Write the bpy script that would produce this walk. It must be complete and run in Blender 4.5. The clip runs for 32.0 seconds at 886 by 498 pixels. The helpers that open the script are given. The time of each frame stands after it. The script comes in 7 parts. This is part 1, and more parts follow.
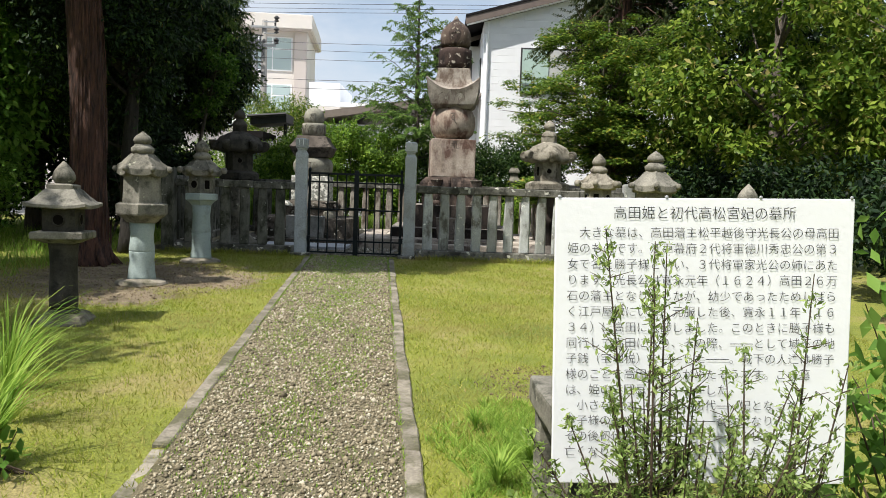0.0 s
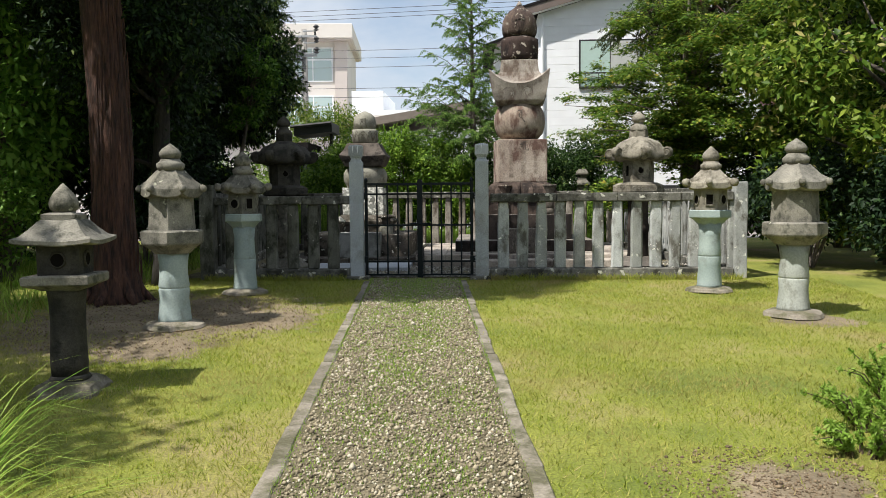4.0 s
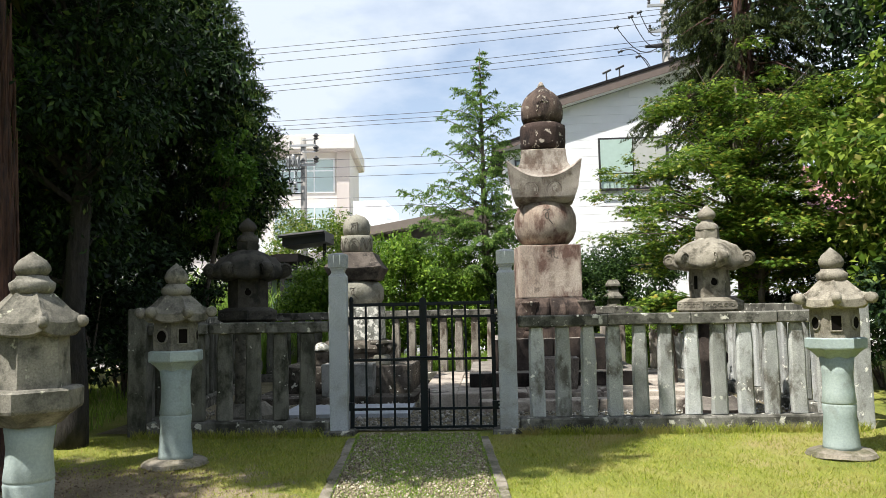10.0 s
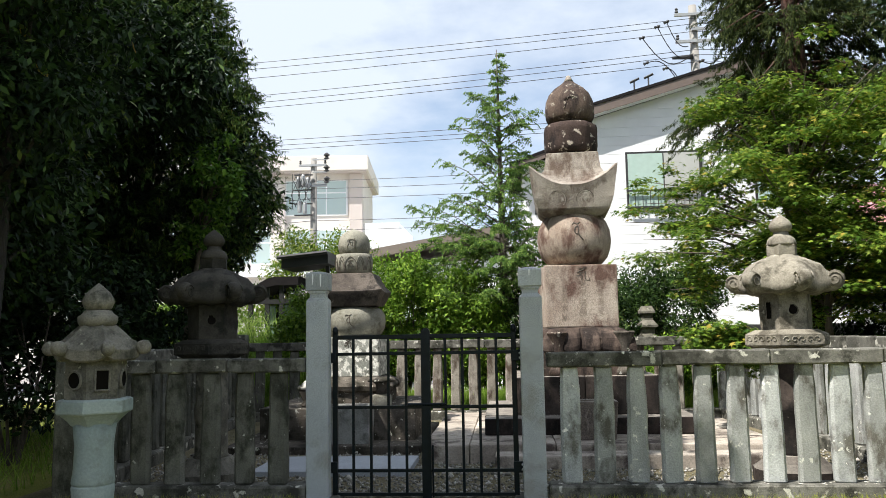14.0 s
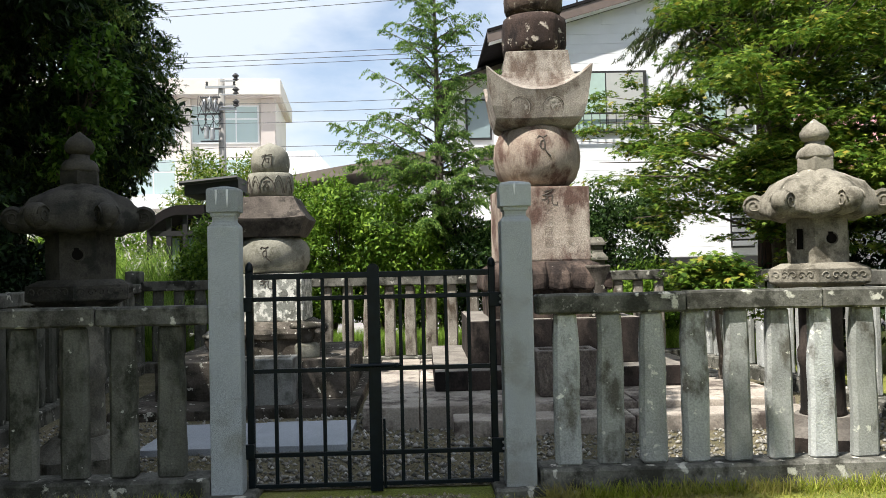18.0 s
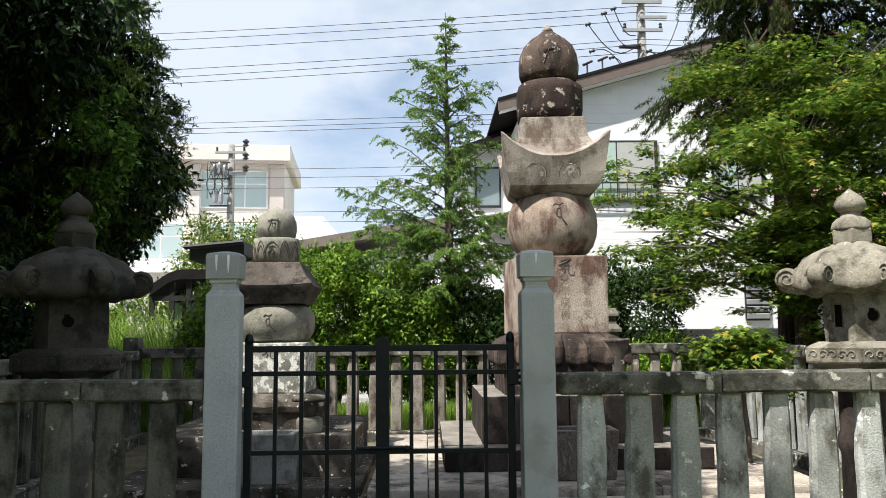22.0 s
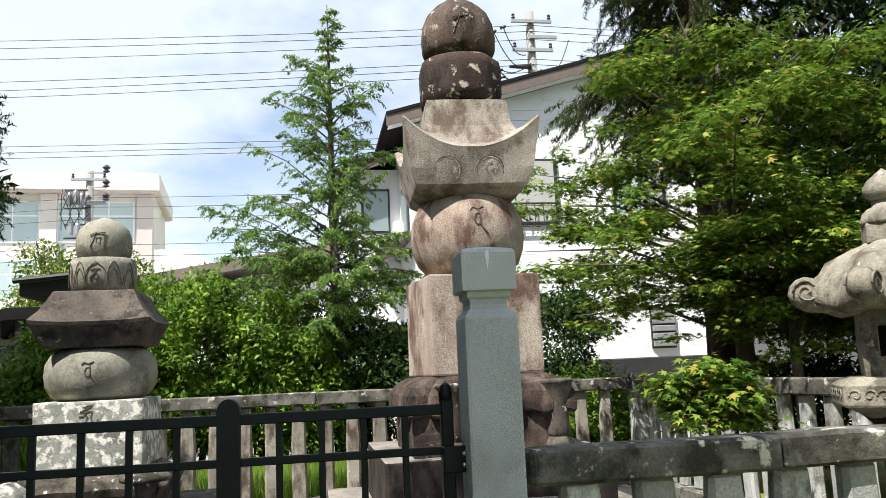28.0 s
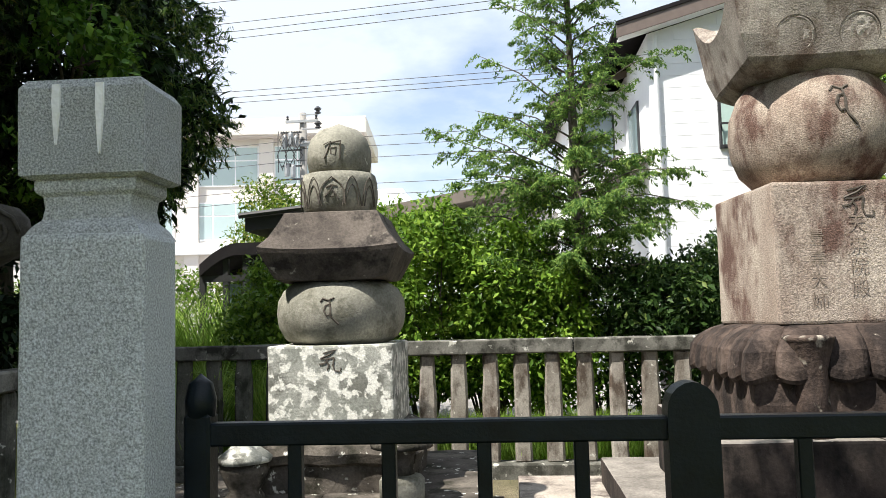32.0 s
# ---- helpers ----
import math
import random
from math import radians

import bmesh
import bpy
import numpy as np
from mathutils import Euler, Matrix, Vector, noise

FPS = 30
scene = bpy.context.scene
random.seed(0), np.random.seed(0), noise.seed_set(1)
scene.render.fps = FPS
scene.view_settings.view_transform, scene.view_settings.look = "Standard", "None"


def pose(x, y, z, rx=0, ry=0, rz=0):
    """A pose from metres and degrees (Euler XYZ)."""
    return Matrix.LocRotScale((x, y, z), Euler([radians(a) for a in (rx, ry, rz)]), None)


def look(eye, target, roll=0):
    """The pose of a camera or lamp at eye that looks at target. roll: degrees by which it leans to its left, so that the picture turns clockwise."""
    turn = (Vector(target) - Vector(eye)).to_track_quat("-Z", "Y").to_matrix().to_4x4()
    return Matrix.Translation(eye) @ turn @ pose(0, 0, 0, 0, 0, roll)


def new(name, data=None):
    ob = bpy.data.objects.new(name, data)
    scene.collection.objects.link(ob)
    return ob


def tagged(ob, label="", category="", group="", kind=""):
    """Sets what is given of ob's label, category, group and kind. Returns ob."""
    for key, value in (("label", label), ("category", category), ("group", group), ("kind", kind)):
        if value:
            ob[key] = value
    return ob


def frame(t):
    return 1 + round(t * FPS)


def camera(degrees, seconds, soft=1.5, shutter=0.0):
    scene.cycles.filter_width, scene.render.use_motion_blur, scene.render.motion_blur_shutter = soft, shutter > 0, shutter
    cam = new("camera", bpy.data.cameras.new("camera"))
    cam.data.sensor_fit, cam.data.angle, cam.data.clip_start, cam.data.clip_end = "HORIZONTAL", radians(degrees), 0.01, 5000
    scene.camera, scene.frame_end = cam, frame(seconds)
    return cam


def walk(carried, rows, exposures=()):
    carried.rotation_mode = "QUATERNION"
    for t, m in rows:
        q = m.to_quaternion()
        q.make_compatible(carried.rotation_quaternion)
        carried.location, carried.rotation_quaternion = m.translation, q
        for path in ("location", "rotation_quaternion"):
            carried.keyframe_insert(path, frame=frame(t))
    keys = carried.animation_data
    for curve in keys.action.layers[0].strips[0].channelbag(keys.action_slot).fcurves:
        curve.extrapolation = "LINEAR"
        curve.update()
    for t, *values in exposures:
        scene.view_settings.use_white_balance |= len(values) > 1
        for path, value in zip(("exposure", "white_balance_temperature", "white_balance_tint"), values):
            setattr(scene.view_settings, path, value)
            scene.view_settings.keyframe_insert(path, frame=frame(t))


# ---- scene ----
cam = camera(58.1, 32.0, soft=0.85)
PATH = [
    (0, (1.323, -12.247, 1.033), (1.330, -10.252, 0.891), 2.0),
    (0.5, (1.301, -12.170, 1.014), (1.314, -10.179, 0.826), 2.0),
    (1, (1.302, -11.994, 1.045), (1.296, -10.003, 0.856), 1.4),
    (1.5, (1.235, -11.812, 1.046), (1.147, -9.823, 0.854), 0.6),
    (2, (1.056, -11.592, 1.058), (0.987, -9.602, 0.870), -0.3),
    (2.5, (0.978, -11.319, 1.050), (0.924, -9.330, 0.845), -1.0),
    (3, (0.945, -11.064, 1.089), (0.811, -9.076, 0.922), -1.1),
    (3.5, (0.913, -10.821, 1.060), (0.809, -8.829, 0.917), -0.5),
    (5.5, (0.758, -9.789, 1.103), (0.595, -7.797, 1.031), -0.2),
    (6, (0.773, -9.589, 1.102), (0.521, -7.606, 1.051), 0.0),
    (6.5, (0.746, -9.371, 1.108), (0.436, -7.396, 1.075), 0.4),
    (7, (0.606, -9.162, 1.111), (0.469, -7.166, 1.115), 0.4),
    (7.5, (0.554, -8.953, 1.113), (0.470, -6.955, 1.126), 0.5),
    (8, (0.584, -8.711, 1.153), (0.451, -6.716, 1.202), 0.1),
    (8.5, (0.563, -8.490, 1.150), (0.460, -6.493, 1.217), -0.2),
    (9, (0.535, -8.306, 1.192), (0.514, -6.312, 1.341), -1.1),
    (9.5, (0.619, -8.050, 1.200), (0.531, -6.059, 1.367), -1.5),
    (10, (0.674, -7.863, 1.199), (0.559, -5.872, 1.350), -1.2),
    (10.5, (0.627, -7.591, 1.213), (0.505, -5.601, 1.360), -1.2),
    (11, (0.665, -7.323, 1.224), (0.559, -5.333, 1.392), -1.8),
    (11.5, (0.715, -7.105, 1.243), (0.572, -5.122, 1.461), -1.0),
    (12, (0.646, -6.916, 1.229), (0.500, -4.933, 1.447), -0.6),
    (12.5, (0.577, -6.763, 1.246), (0.454, -4.779, 1.466), -0.9),
    (13, (0.604, -6.558, 1.245), (0.481, -4.571, 1.441), -1.2),
    (13.5, (0.648, -6.387, 1.261), (0.488, -4.404, 1.469), -1.1),
    (15.5, (0.511, -5.536, 1.269), (0.397, -3.551, 1.488), 0.2),
    (16, (0.431, -5.338, 1.290), (0.329, -3.350, 1.480), 0.3),
    (16.5, (0.456, -5.164, 1.307), (0.365, -3.171, 1.446), -0.2),
    (17, (0.443, -5.017, 1.309), (0.345, -3.025, 1.467), -0.2),
    (17.5, (0.324, -4.744, 1.295), (0.306, -2.750, 1.453), -0.4),
    (18, (0.285, -4.561, 1.294), (0.339, -2.562, 1.339), -1.3),
    (18.5, (0.310, -4.439, 1.304), (0.361, -2.442, 1.399), -1.4),
    (19, (0.301, -4.324, 1.324), (0.317, -2.327, 1.433), -0.8),
    (19.5, (0.266, -4.247, 1.345), (0.313, -2.262, 1.585), -0.9),
    (20, (0.254, -4.200, 1.349), (0.303, -2.221, 1.632), -0.4),
    (20.5, (0.257, -4.199, 1.344), (0.286, -2.220, 1.629), -0.4),
    (21, (0.248, -4.212, 1.335), (0.265, -2.227, 1.579), -0.5),
    (21.5, (0.252, -4.248, 1.331), (0.267, -2.261, 1.557), -0.7),
    (22, (0.238, -4.247, 1.331), (0.280, -2.259, 1.544), -0.5),
    (22.5, (0.234, -4.275, 1.335), (0.308, -2.292, 1.581), 0.4),
    (23, (0.228, -4.274, 1.334), (0.312, -2.294, 1.603), 0.9),
    (23.5, (0.210, -4.261, 1.328), (0.304, -2.282, 1.599), 1.2),
    (24, (0.173, -4.172, 1.322), (0.268, -2.189, 1.562), 1.0),
    (24.5, (0.186, -4.037, 1.284), (0.304, -2.049, 1.462), 0.2),
    (26.5, (0.229, -3.110, 1.342), (0.460, -1.133, 1.544), -3.0),
    (27, (0.323, -2.881, 1.378), (0.499, -0.908, 1.656), -2.7),
    (27.5, (0.305, -2.692, 1.369), (0.537, -0.722, 1.626), -2.9),
    (28, (0.256, -2.506, 1.398), (0.588, -0.555, 1.689), -2.5),
    (28.5, (0.238, -2.366, 1.384), (0.579, -0.417, 1.674), -2.1),
    (29, (0.227, -2.124, 1.384), (0.500, -0.160, 1.647), -2.6),
    (29.5, (0.111, -1.979, 1.373), (0.196, 0.013, 1.531), -2.7),
    (30, (-0.036, -1.784, 1.379), (0.038, 0.211, 1.503), -3.1),
    (30.5, (-0.086, -1.583, 1.356), (0.070, 0.411, 1.328), -2.6),
    (31, (-0.095, -1.349, 1.393), (-0.118, 0.651, 1.373), -1.7),
    (31.5, (-0.165, -1.195, 1.421), (-0.286, 0.800, 1.509), -1.5),
    (32, (-0.261, -1.048, 1.431), (-0.416, 0.939, 1.592), -1.5),
]
walk(cam, [(t, look(eye, target, roll)) for t, eye, target, roll in PATH],
     [(0, 0.52), (3, 0.43), (7, 0.80), (19, 0.84), (23, 0.75), (27, 0.92), (32, 0.98)])

# ---- light ----
SUN = Vector((-0.465, -0.385, 1.0)).normalized()
world = bpy.data.worlds.new("world")
scene.world = world
world.use_nodes = True
wn, wl = world.node_tree.nodes, world.node_tree.links
wn.clear()
w_out = wn.new("ShaderNodeOutputWorld")
w_bg = wn.new("ShaderNodeBackground")
w_sky = wn.new("ShaderNodeTexSky")
w_sky.sky_type = "NISHITA"
w_sky.sun_disc = False
w_sky.sun_elevation = math.asin(SUN.z)
w_sky.sun_rotation = math.atan2(SUN.x, SUN.y)
w_sky.air_density, w_sky.dust_density, w_sky.ozone_density = 1.0, 1.0, 1.0
w_tc = wn.new("ShaderNodeTexCoord")
w_sep = wn.new("ShaderNodeSeparateXYZ")
w_add = wn.new("ShaderNodeMath")
w_add.operation = "ADD"
w_add.inputs[1].default_value = 0.22
w_map = wn.new("ShaderNodeVectorMath")
w_map.operation = "DIVIDE"
w_no = wn.new("ShaderNodeTexNoise")
w_no.inputs["Scale"].default_value, w_no.inputs["Detail"].default_value, w_no.inputs["Roughness"].default_value = 1.35, 8.0, 0.56
w_ramp = wn.new("ShaderNodeValToRGB")
w_ramp.color_ramp.elements[0].position, w_ramp.color_ramp.elements[0].color = 0.37, (0.30, 0.30, 0.30, 1)
w_ramp.color_ramp.elements[1].position, w_ramp.color_ramp.elements[1].color = 0.54, (0.93, 0.93, 0.93, 1)
w_mix = wn.new("ShaderNodeMix")
w_mix.data_type = "RGBA"
w_mix.inputs["B"].default_value = (4.95, 5.45, 6.15, 1)
wl.new(w_tc.outputs["Generated"], w_sep.inputs[0])
wl.new(w_sep.outputs["Z"], w_add.inputs[0])
wl.new(w_tc.outputs["Generated"], w_map.inputs[0])
wl.new(w_add.outputs[0], w_map.inputs[1])
wl.new(w_map.outputs[0], w_no.inputs["Vector"])
wl.new(w_no.outputs["Fac"], w_ramp.inputs["Fac"])
wl.new(w_ramp.outputs["Color"], w_mix.inputs["Factor"])
wl.new(w_sky.outputs["Color"], w_mix.inputs["A"])
wl.new(w_mix.outputs["Result"], w_bg.inputs["Color"])
wl.new(w_bg.outputs["Background"], w_out.inputs["Surface"])
w_bg.inputs["Strength"].default_value = 0.102
sun_data = bpy.data.lights.new("sun", "SUN")
sun_data.energy, sun_data.angle, sun_data.color = 5.0, radians(0.55), (1.0, 0.955, 0.88)
sun = new("sun", sun_data)
sun.matrix_world = look(SUN * 40, (0, 0, 0))


# ---- materials ----
def nodes_of(name):
    m = bpy.data.materials.new(name)
    m.use_nodes = True
    return m, m.node_tree.nodes, m.node_tree.links, m.node_tree.nodes["Principled BSDF"]


def ramp_of(n, stops):
    r = n.new("ShaderNodeValToRGB")
    while len(r.color_ramp.elements) < len(stops):
        r.color_ramp.elements.new(0.5)
    for e, (p, c) in zip(r.color_ramp.elements, stops):
        e.position, e.color = p, (*c, 1)
    return r


def noise_of(n, l, vec, scale, detail=4.0, rough=0.55):
    t = n.new("ShaderNodeTexNoise")
    t.inputs["Scale"].default_value, t.inputs["Detail"].default_value, t.inputs["Roughness"].default_value = scale, detail, rough
    l.new(vec, t.inputs["Vector"])
    return t


def mixed(n, l, fac, a, b, blend="MIX"):
    m = n.new("ShaderNodeMix")
    m.data_type, m.blend_type = "RGBA", blend
    for key, v in (("Factor", fac), ("A", a), ("B", b)):
        if isinstance(v, (int, float)):
            m.inputs[key].default_value = v
        elif isinstance(v, tuple):
            m.inputs[key].default_value = (*v, 1)
        else:
            l.new(v, m.inputs[key])
    return m.outputs["Result"]


def coords(n, l, world_space=False):
    """Object coordinates shifted by the object's random number, so that shared meshes differ."""
    if world_space:
        return n.new("ShaderNodeNewGeometry").outputs["Position"]
    tc, oi = n.new("ShaderNodeTexCoord"), n.new("ShaderNodeObjectInfo")
    s = n.new("ShaderNodeVectorMath")
    s.operation = "MULTIPLY_ADD"
    s.inputs[1].default_value = (31.0, 17.0, 23.0)
    l.new(oi.outputs["Random"], s.inputs[0])
    l.new(tc.outputs["Object"], s.inputs[2])
    return s.outputs[0]


def stone(name, dark, light, stain=None, stain_at=(0.5, 0.62), lichen=None, lichen_at=(0.62, 0.68), fine=90.0, speck=0.25, bump=0.5, rough=0.9, big=2.2, streak=0.0, spots=13.0, tone=0.08, lit_top=None):
    """Weathered stone: broad tone, stains, lichen spots and grain."""
    m, n, l, p = nodes_of(name)
    v = coords(n, l)
    if streak:
        mp = n.new("ShaderNodeMapping")
        mp.inputs["Scale"].default_value = (1, 1, 1 - streak)
        l.new(v, mp.inputs["Vector"])
        vs = mp.outputs["Vector"]
    else:
        vs = v
    broad = noise_of(n, l, vs, big, 6, 0.62)
    col = ramp_of(n, [(0.33, dark), (0.67, light)])
    l.new(broad.outputs["Fac"], col.inputs["Fac"])
    out = col.outputs["Color"]
    grain = noise_of(n, l, v, fine, 2, 0.6)
    g = ramp_of(n, [(0.3, (1 - speck,) * 3), (0.7, (1 + speck * 0.5,) * 3)])
    l.new(grain.outputs["Fac"], g.inputs["Fac"])
    if stain:
        st = noise_of(n, l, vs, big * 1.9, 7, 0.65)
        sr = ramp_of(n, [(stain_at[0], (0, 0, 0)), (stain_at[1], (1, 1, 1))])
        l.new(st.outputs["Fac"], sr.inputs["Fac"])
        out = mixed(n, l, sr.outputs["Color"], out, stain)
    # Paler where the stone faces up: worn tops with sunlight put into the colour.
    if lit_top:
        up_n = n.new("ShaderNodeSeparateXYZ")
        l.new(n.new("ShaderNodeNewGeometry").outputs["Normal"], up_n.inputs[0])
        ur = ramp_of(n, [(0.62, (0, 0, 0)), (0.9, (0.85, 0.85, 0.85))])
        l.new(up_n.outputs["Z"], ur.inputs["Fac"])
        wr = ramp_of(n, [(0.3, tuple(c * 0.45 for c in lit_top)), (0.62, lit_top)])
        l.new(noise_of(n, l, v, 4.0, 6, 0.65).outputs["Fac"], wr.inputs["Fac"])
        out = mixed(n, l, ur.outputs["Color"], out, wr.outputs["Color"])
    if lichen:
        li = noise_of(n, l, v, spots, 4, 0.55)
        lr = ramp_of(n, [(lichen_at[0], (0, 0, 0)), (lichen_at[1], (1, 1, 1))])
        l.new(li.outputs["Fac"], lr.inputs["Fac"])
        out = mixed(n, l, lr.outputs["Color"], out, lichen)
    out = mixed(n, l, 1.0, out, g.outputs["Color"], "MULTIPLY")
    per = ramp_of(n, [(0.0, (1 - tone, 1 - tone, 1 - tone * 1.15)), (0.5, (1.0, 0.99, 0.97)), (1.0, (1 + tone, 1 + tone, 1 + tone))])
    l.new(n.new("ShaderNodeObjectInfo").outputs["Random"], per.inputs["Fac"])
    out = mixed(n, l, 1.0, out, per.outputs["Color"], "MULTIPLY")
    l.new(out, p.inputs["Base Color"])
    p.inputs["Roughness"].default_value = rough
    p.inputs["Specular IOR Level"].default_value = 0.25
    hgt = mixed(n, l, 0.45, grain.outputs["Fac"], noise_of(n, l, v, 14.0, 5, 0.6).outputs["Fac"])
    b = n.new("ShaderNodeBump")
    b.inputs["Strength"].default_value, b.inputs["Distance"].default_value = bump, 0.012
    l.new(hgt, b.inputs["Height"])
    l.new(b.outputs["Normal"], p.inputs["Normal"])
    return m


def plain(name, colour, rough=0.6, metal=0.0, vary=0.15, scale=6.0, bump=0.1):
    m, n, l, p = nodes_of(name)
    v = coords(n, l)
    a = noise_of(n, l, v, scale, 5)
    r = ramp_of(n, [(0.3, tuple(c * (1 - vary) for c in colour)), (0.7, tuple(min(1, c * (1 + vary)) for c in colour))])
    l.new(a.outputs["Fac"], r.inputs["Fac"])
    l.new(r.outputs["Color"], p.inputs["Base Color"])
    p.inputs["Roughness"].default_value, p.inputs["Metallic"].default_value = rough, metal
    b = n.new("ShaderNodeBump")
    b.inputs["Strength"].default_value, b.inputs["Distance"].default_value = bump, 0.01
    l.new(noise_of(n, l, v, scale * 9, 3).outputs["Fac"], b.inputs["Height"])
    l.new(b.outputs["Normal"], p.inputs["Normal"])
    return m


def leaf(name, c1, c2, c3, gloss=0.45, through_light=0.35, odd=None, patch=None):
    """Leaves: each island takes its own tone; some light passes through."""
    m, n, l, p = nodes_of(name)
    geo = n.new("ShaderNodeNewGeometry")
    stops = [(0.0, c1), (0.5, c2), (0.93, c3)] + ([(0.97, odd)] if odd else [])
    r = ramp_of(n, stops)
    l.new(geo.outputs["Random Per Island"], r.inputs["Fac"])
    out = r.outputs["Color"]
    if patch:
        pr = ramp_of(n, [(0.50, (0, 0, 0)), (0.66, (0.75, 0.75, 0.75))])
        l.new(noise_of(n, l, geo.outputs["Position"], 1.6, 5, 0.6).outputs["Fac"], pr.inputs["Fac"])
        out = mixed(n, l, pr.outputs["Color"], out, patch)
    l.new(out, p.inputs["Base Color"])
    p.inputs["Roughness"].default_value = gloss
    p.inputs["Specular IOR Level"].default_value = 0.13
    t = n.new("ShaderNodeBsdfTranslucent")
    l.new(out, t.inputs["Color"])
    mx = n.new("ShaderNodeMixShader")
    mx.inputs["Fac"].default_value = through_light
    l.new(p.outputs["BSDF"], mx.inputs[1])
    l.new(t.outputs["BSDF"], mx.inputs[2])
    l.new(mx.outputs["Shader"], n["Material Output"].inputs["Surface"])
    return m


def pebbles_mat(name, stops):
    m, n, l, p = nodes_of(name)
    geo = n.new("ShaderNodeNewGeometry")
    r = ramp_of(n, stops)
    l.new(geo.outputs["Random Per Island"], r.inputs["Fac"])
    g = noise_of(n, l, geo.outputs["Position"], 120.0, 3)
    gr = ramp_of(n, [(0.3, (0.7, 0.7, 0.7)), (0.7, (1.15, 1.15, 1.15))])
    l.new(g.outputs["Fac"], gr.inputs["Fac"])
    l.new(mixed(n, l, 1.0, r.outputs["Color"], gr.outputs["Color"], "MULTIPLY"), p.inputs["Base Color"])
    p.inputs["Roughness"].default_value = 0.85
    return m


def ground_mat(name, stops, scale, fine_stops, bump=0.6):
    m, n, l, p = nodes_of(name)
    v = coords(n, l, True)
    a = noise_of(n, l, v, scale, 7, 0.6)
    r = ramp_of(n, stops)
    l.new(a.outputs["Fac"], r.inputs["Fac"])
    f = noise_of(n, l, v, 70.0, 4, 0.65)
    fr = ramp_of(n, fine_stops)
    l.new(f.outputs["Fac"], fr.inputs["Fac"])
    l.new(mixed(n, l, 1.0, r.outputs["Color"], fr.outputs["Color"], "MULTIPLY"), p.inputs["Base Color"])
    p.inputs["Roughness"].default_value = 0.95
    b = n.new("ShaderNodeBump")
    b.inputs["Strength"].default_value, b.inputs["Distance"].default_value = bump, 0.03
    l.new(f.outputs["Fac"], b.inputs["Height"])
    l.new(b.outputs["Normal"], p.inputs["Normal"])
    return m


SOIL_SPOTS = ((-2.45, -2.75, 1.55), (-1.25, -2.95, 0.55), (-1.9, -4.2, 0.55), (2.22, -7.05, 0.42), (3.95, -2.95, 0.4), (-8.5, -0.5, 2.2), (1.9, -8.3, 0.3))


def lawn_mat(name, stops, scale, fine_stops):
    """Lawn ground with worn patches of bare soil that fade raggedly into the grass."""
    m, n, l, p = nodes_of(name)
    v = coords(n, l, True)
    a = noise_of(n, l, v, scale, 7, 0.6)
    r = ramp_of(n, stops)
    l.new(a.outputs["Fac"], r.inputs["Fac"])
    f = noise_of(n, l, v, 70.0, 4, 0.65)
    fr = ramp_of(n, fine_stops)
    l.new(f.outputs["Fac"], fr.inputs["Fac"])
    rag = noise_of(n, l, v, 3.5, 6, 0.65)
    out = r.outputs["Color"]
    s = noise_of(n, l, v, 2.0, 6, 0.6)
    sr = ramp_of(n, [(0.35, (0.16, 0.125, 0.08)), (0.65, (0.34, 0.27, 0.19))])
    l.new(s.outputs["Fac"], sr.inputs["Fac"])
    for x, y, rad in SOIL_SPOTS:
        d = n.new("ShaderNodeVectorMath")
        d.operation = "DISTANCE"
        d.inputs[1].default_value = (x, y, 0)
        l.new(v, d.inputs[0])
        k = n.new("ShaderNodeMath")
        k.operation = "MULTIPLY_ADD"
        k.inputs[1].default_value, k.inputs[2].default_value = 0.5 / rad, -0.28
        l.new(d.outputs["Value"], k.inputs[0])
        k2 = n.new("ShaderNodeMath")
        k2.operation = "ADD"
        l.new(k.outputs[0], k2.inputs[0])
        l.new(rag.outputs["Fac"], k2.inputs[1])
        mr = ramp_of(n, [(0.66, (1, 1, 1)), (0.78, (0, 0, 0))])
        l.new(k2.outputs[0], mr.inputs["Fac"])
        out = mixed(n, l, mr.outputs["Color"], out, sr.outputs["Color"])
    l.new(mixed(n, l, 1.0, out, fr.outputs["Color"], "MULTIPLY"), p.inputs["Base Color"])
    p.inputs["Roughness"].default_value = 0.95
    b = n.new("ShaderNodeBump")
    b.inputs["Strength"].default_value, b.inputs["Distance"].default_value = 0.7, 0.03
    l.new(f.outputs["Fac"], b.inputs["Height"])
    l.new(b.outputs["Normal"], p.inputs["Normal"])
    return m


def bark_mat(name, dark, light, stretch=0.12, scale=14.0):
    m, n, l, p = nodes_of(name)
    v = coords(n, l)
    mp = n.new("ShaderNodeMapping")
    mp.inputs["Scale"].default_value = (1, 1, stretch)
    l.new(v, mp.inputs["Vector"])
    a = noise_of(n, l, mp.outputs["Vector"], scale, 6, 0.65)
    r = ramp_of(n, [(0.35, dark), (0.68, light)])
    l.new(a.outputs["Fac"], r.inputs["Fac"])
    l.new(r.outputs["Color"], p.inputs["Base Color"])
    p.inputs["Roughness"].default_value = 0.9
    b = n.new("ShaderNodeBump")
    b.inputs["Strength"].default_value, b.inputs["Distance"].default_value = 1.0, 0.04
    l.new(a.outputs["Fac"], b.inputs["Height"])
    l.new(b.outputs["Normal"], p.inputs["Normal"])
    return m


def glass_mat(name, tint, rough=0.05):
    m, n, l, p = nodes_of(name)
    p.inputs["Base Color"].default_value = (*tint, 1)
    p.inputs["Roughness"].default_value = rough
    p.inputs["Specular IOR Level"].default_value = 0.9
    return m


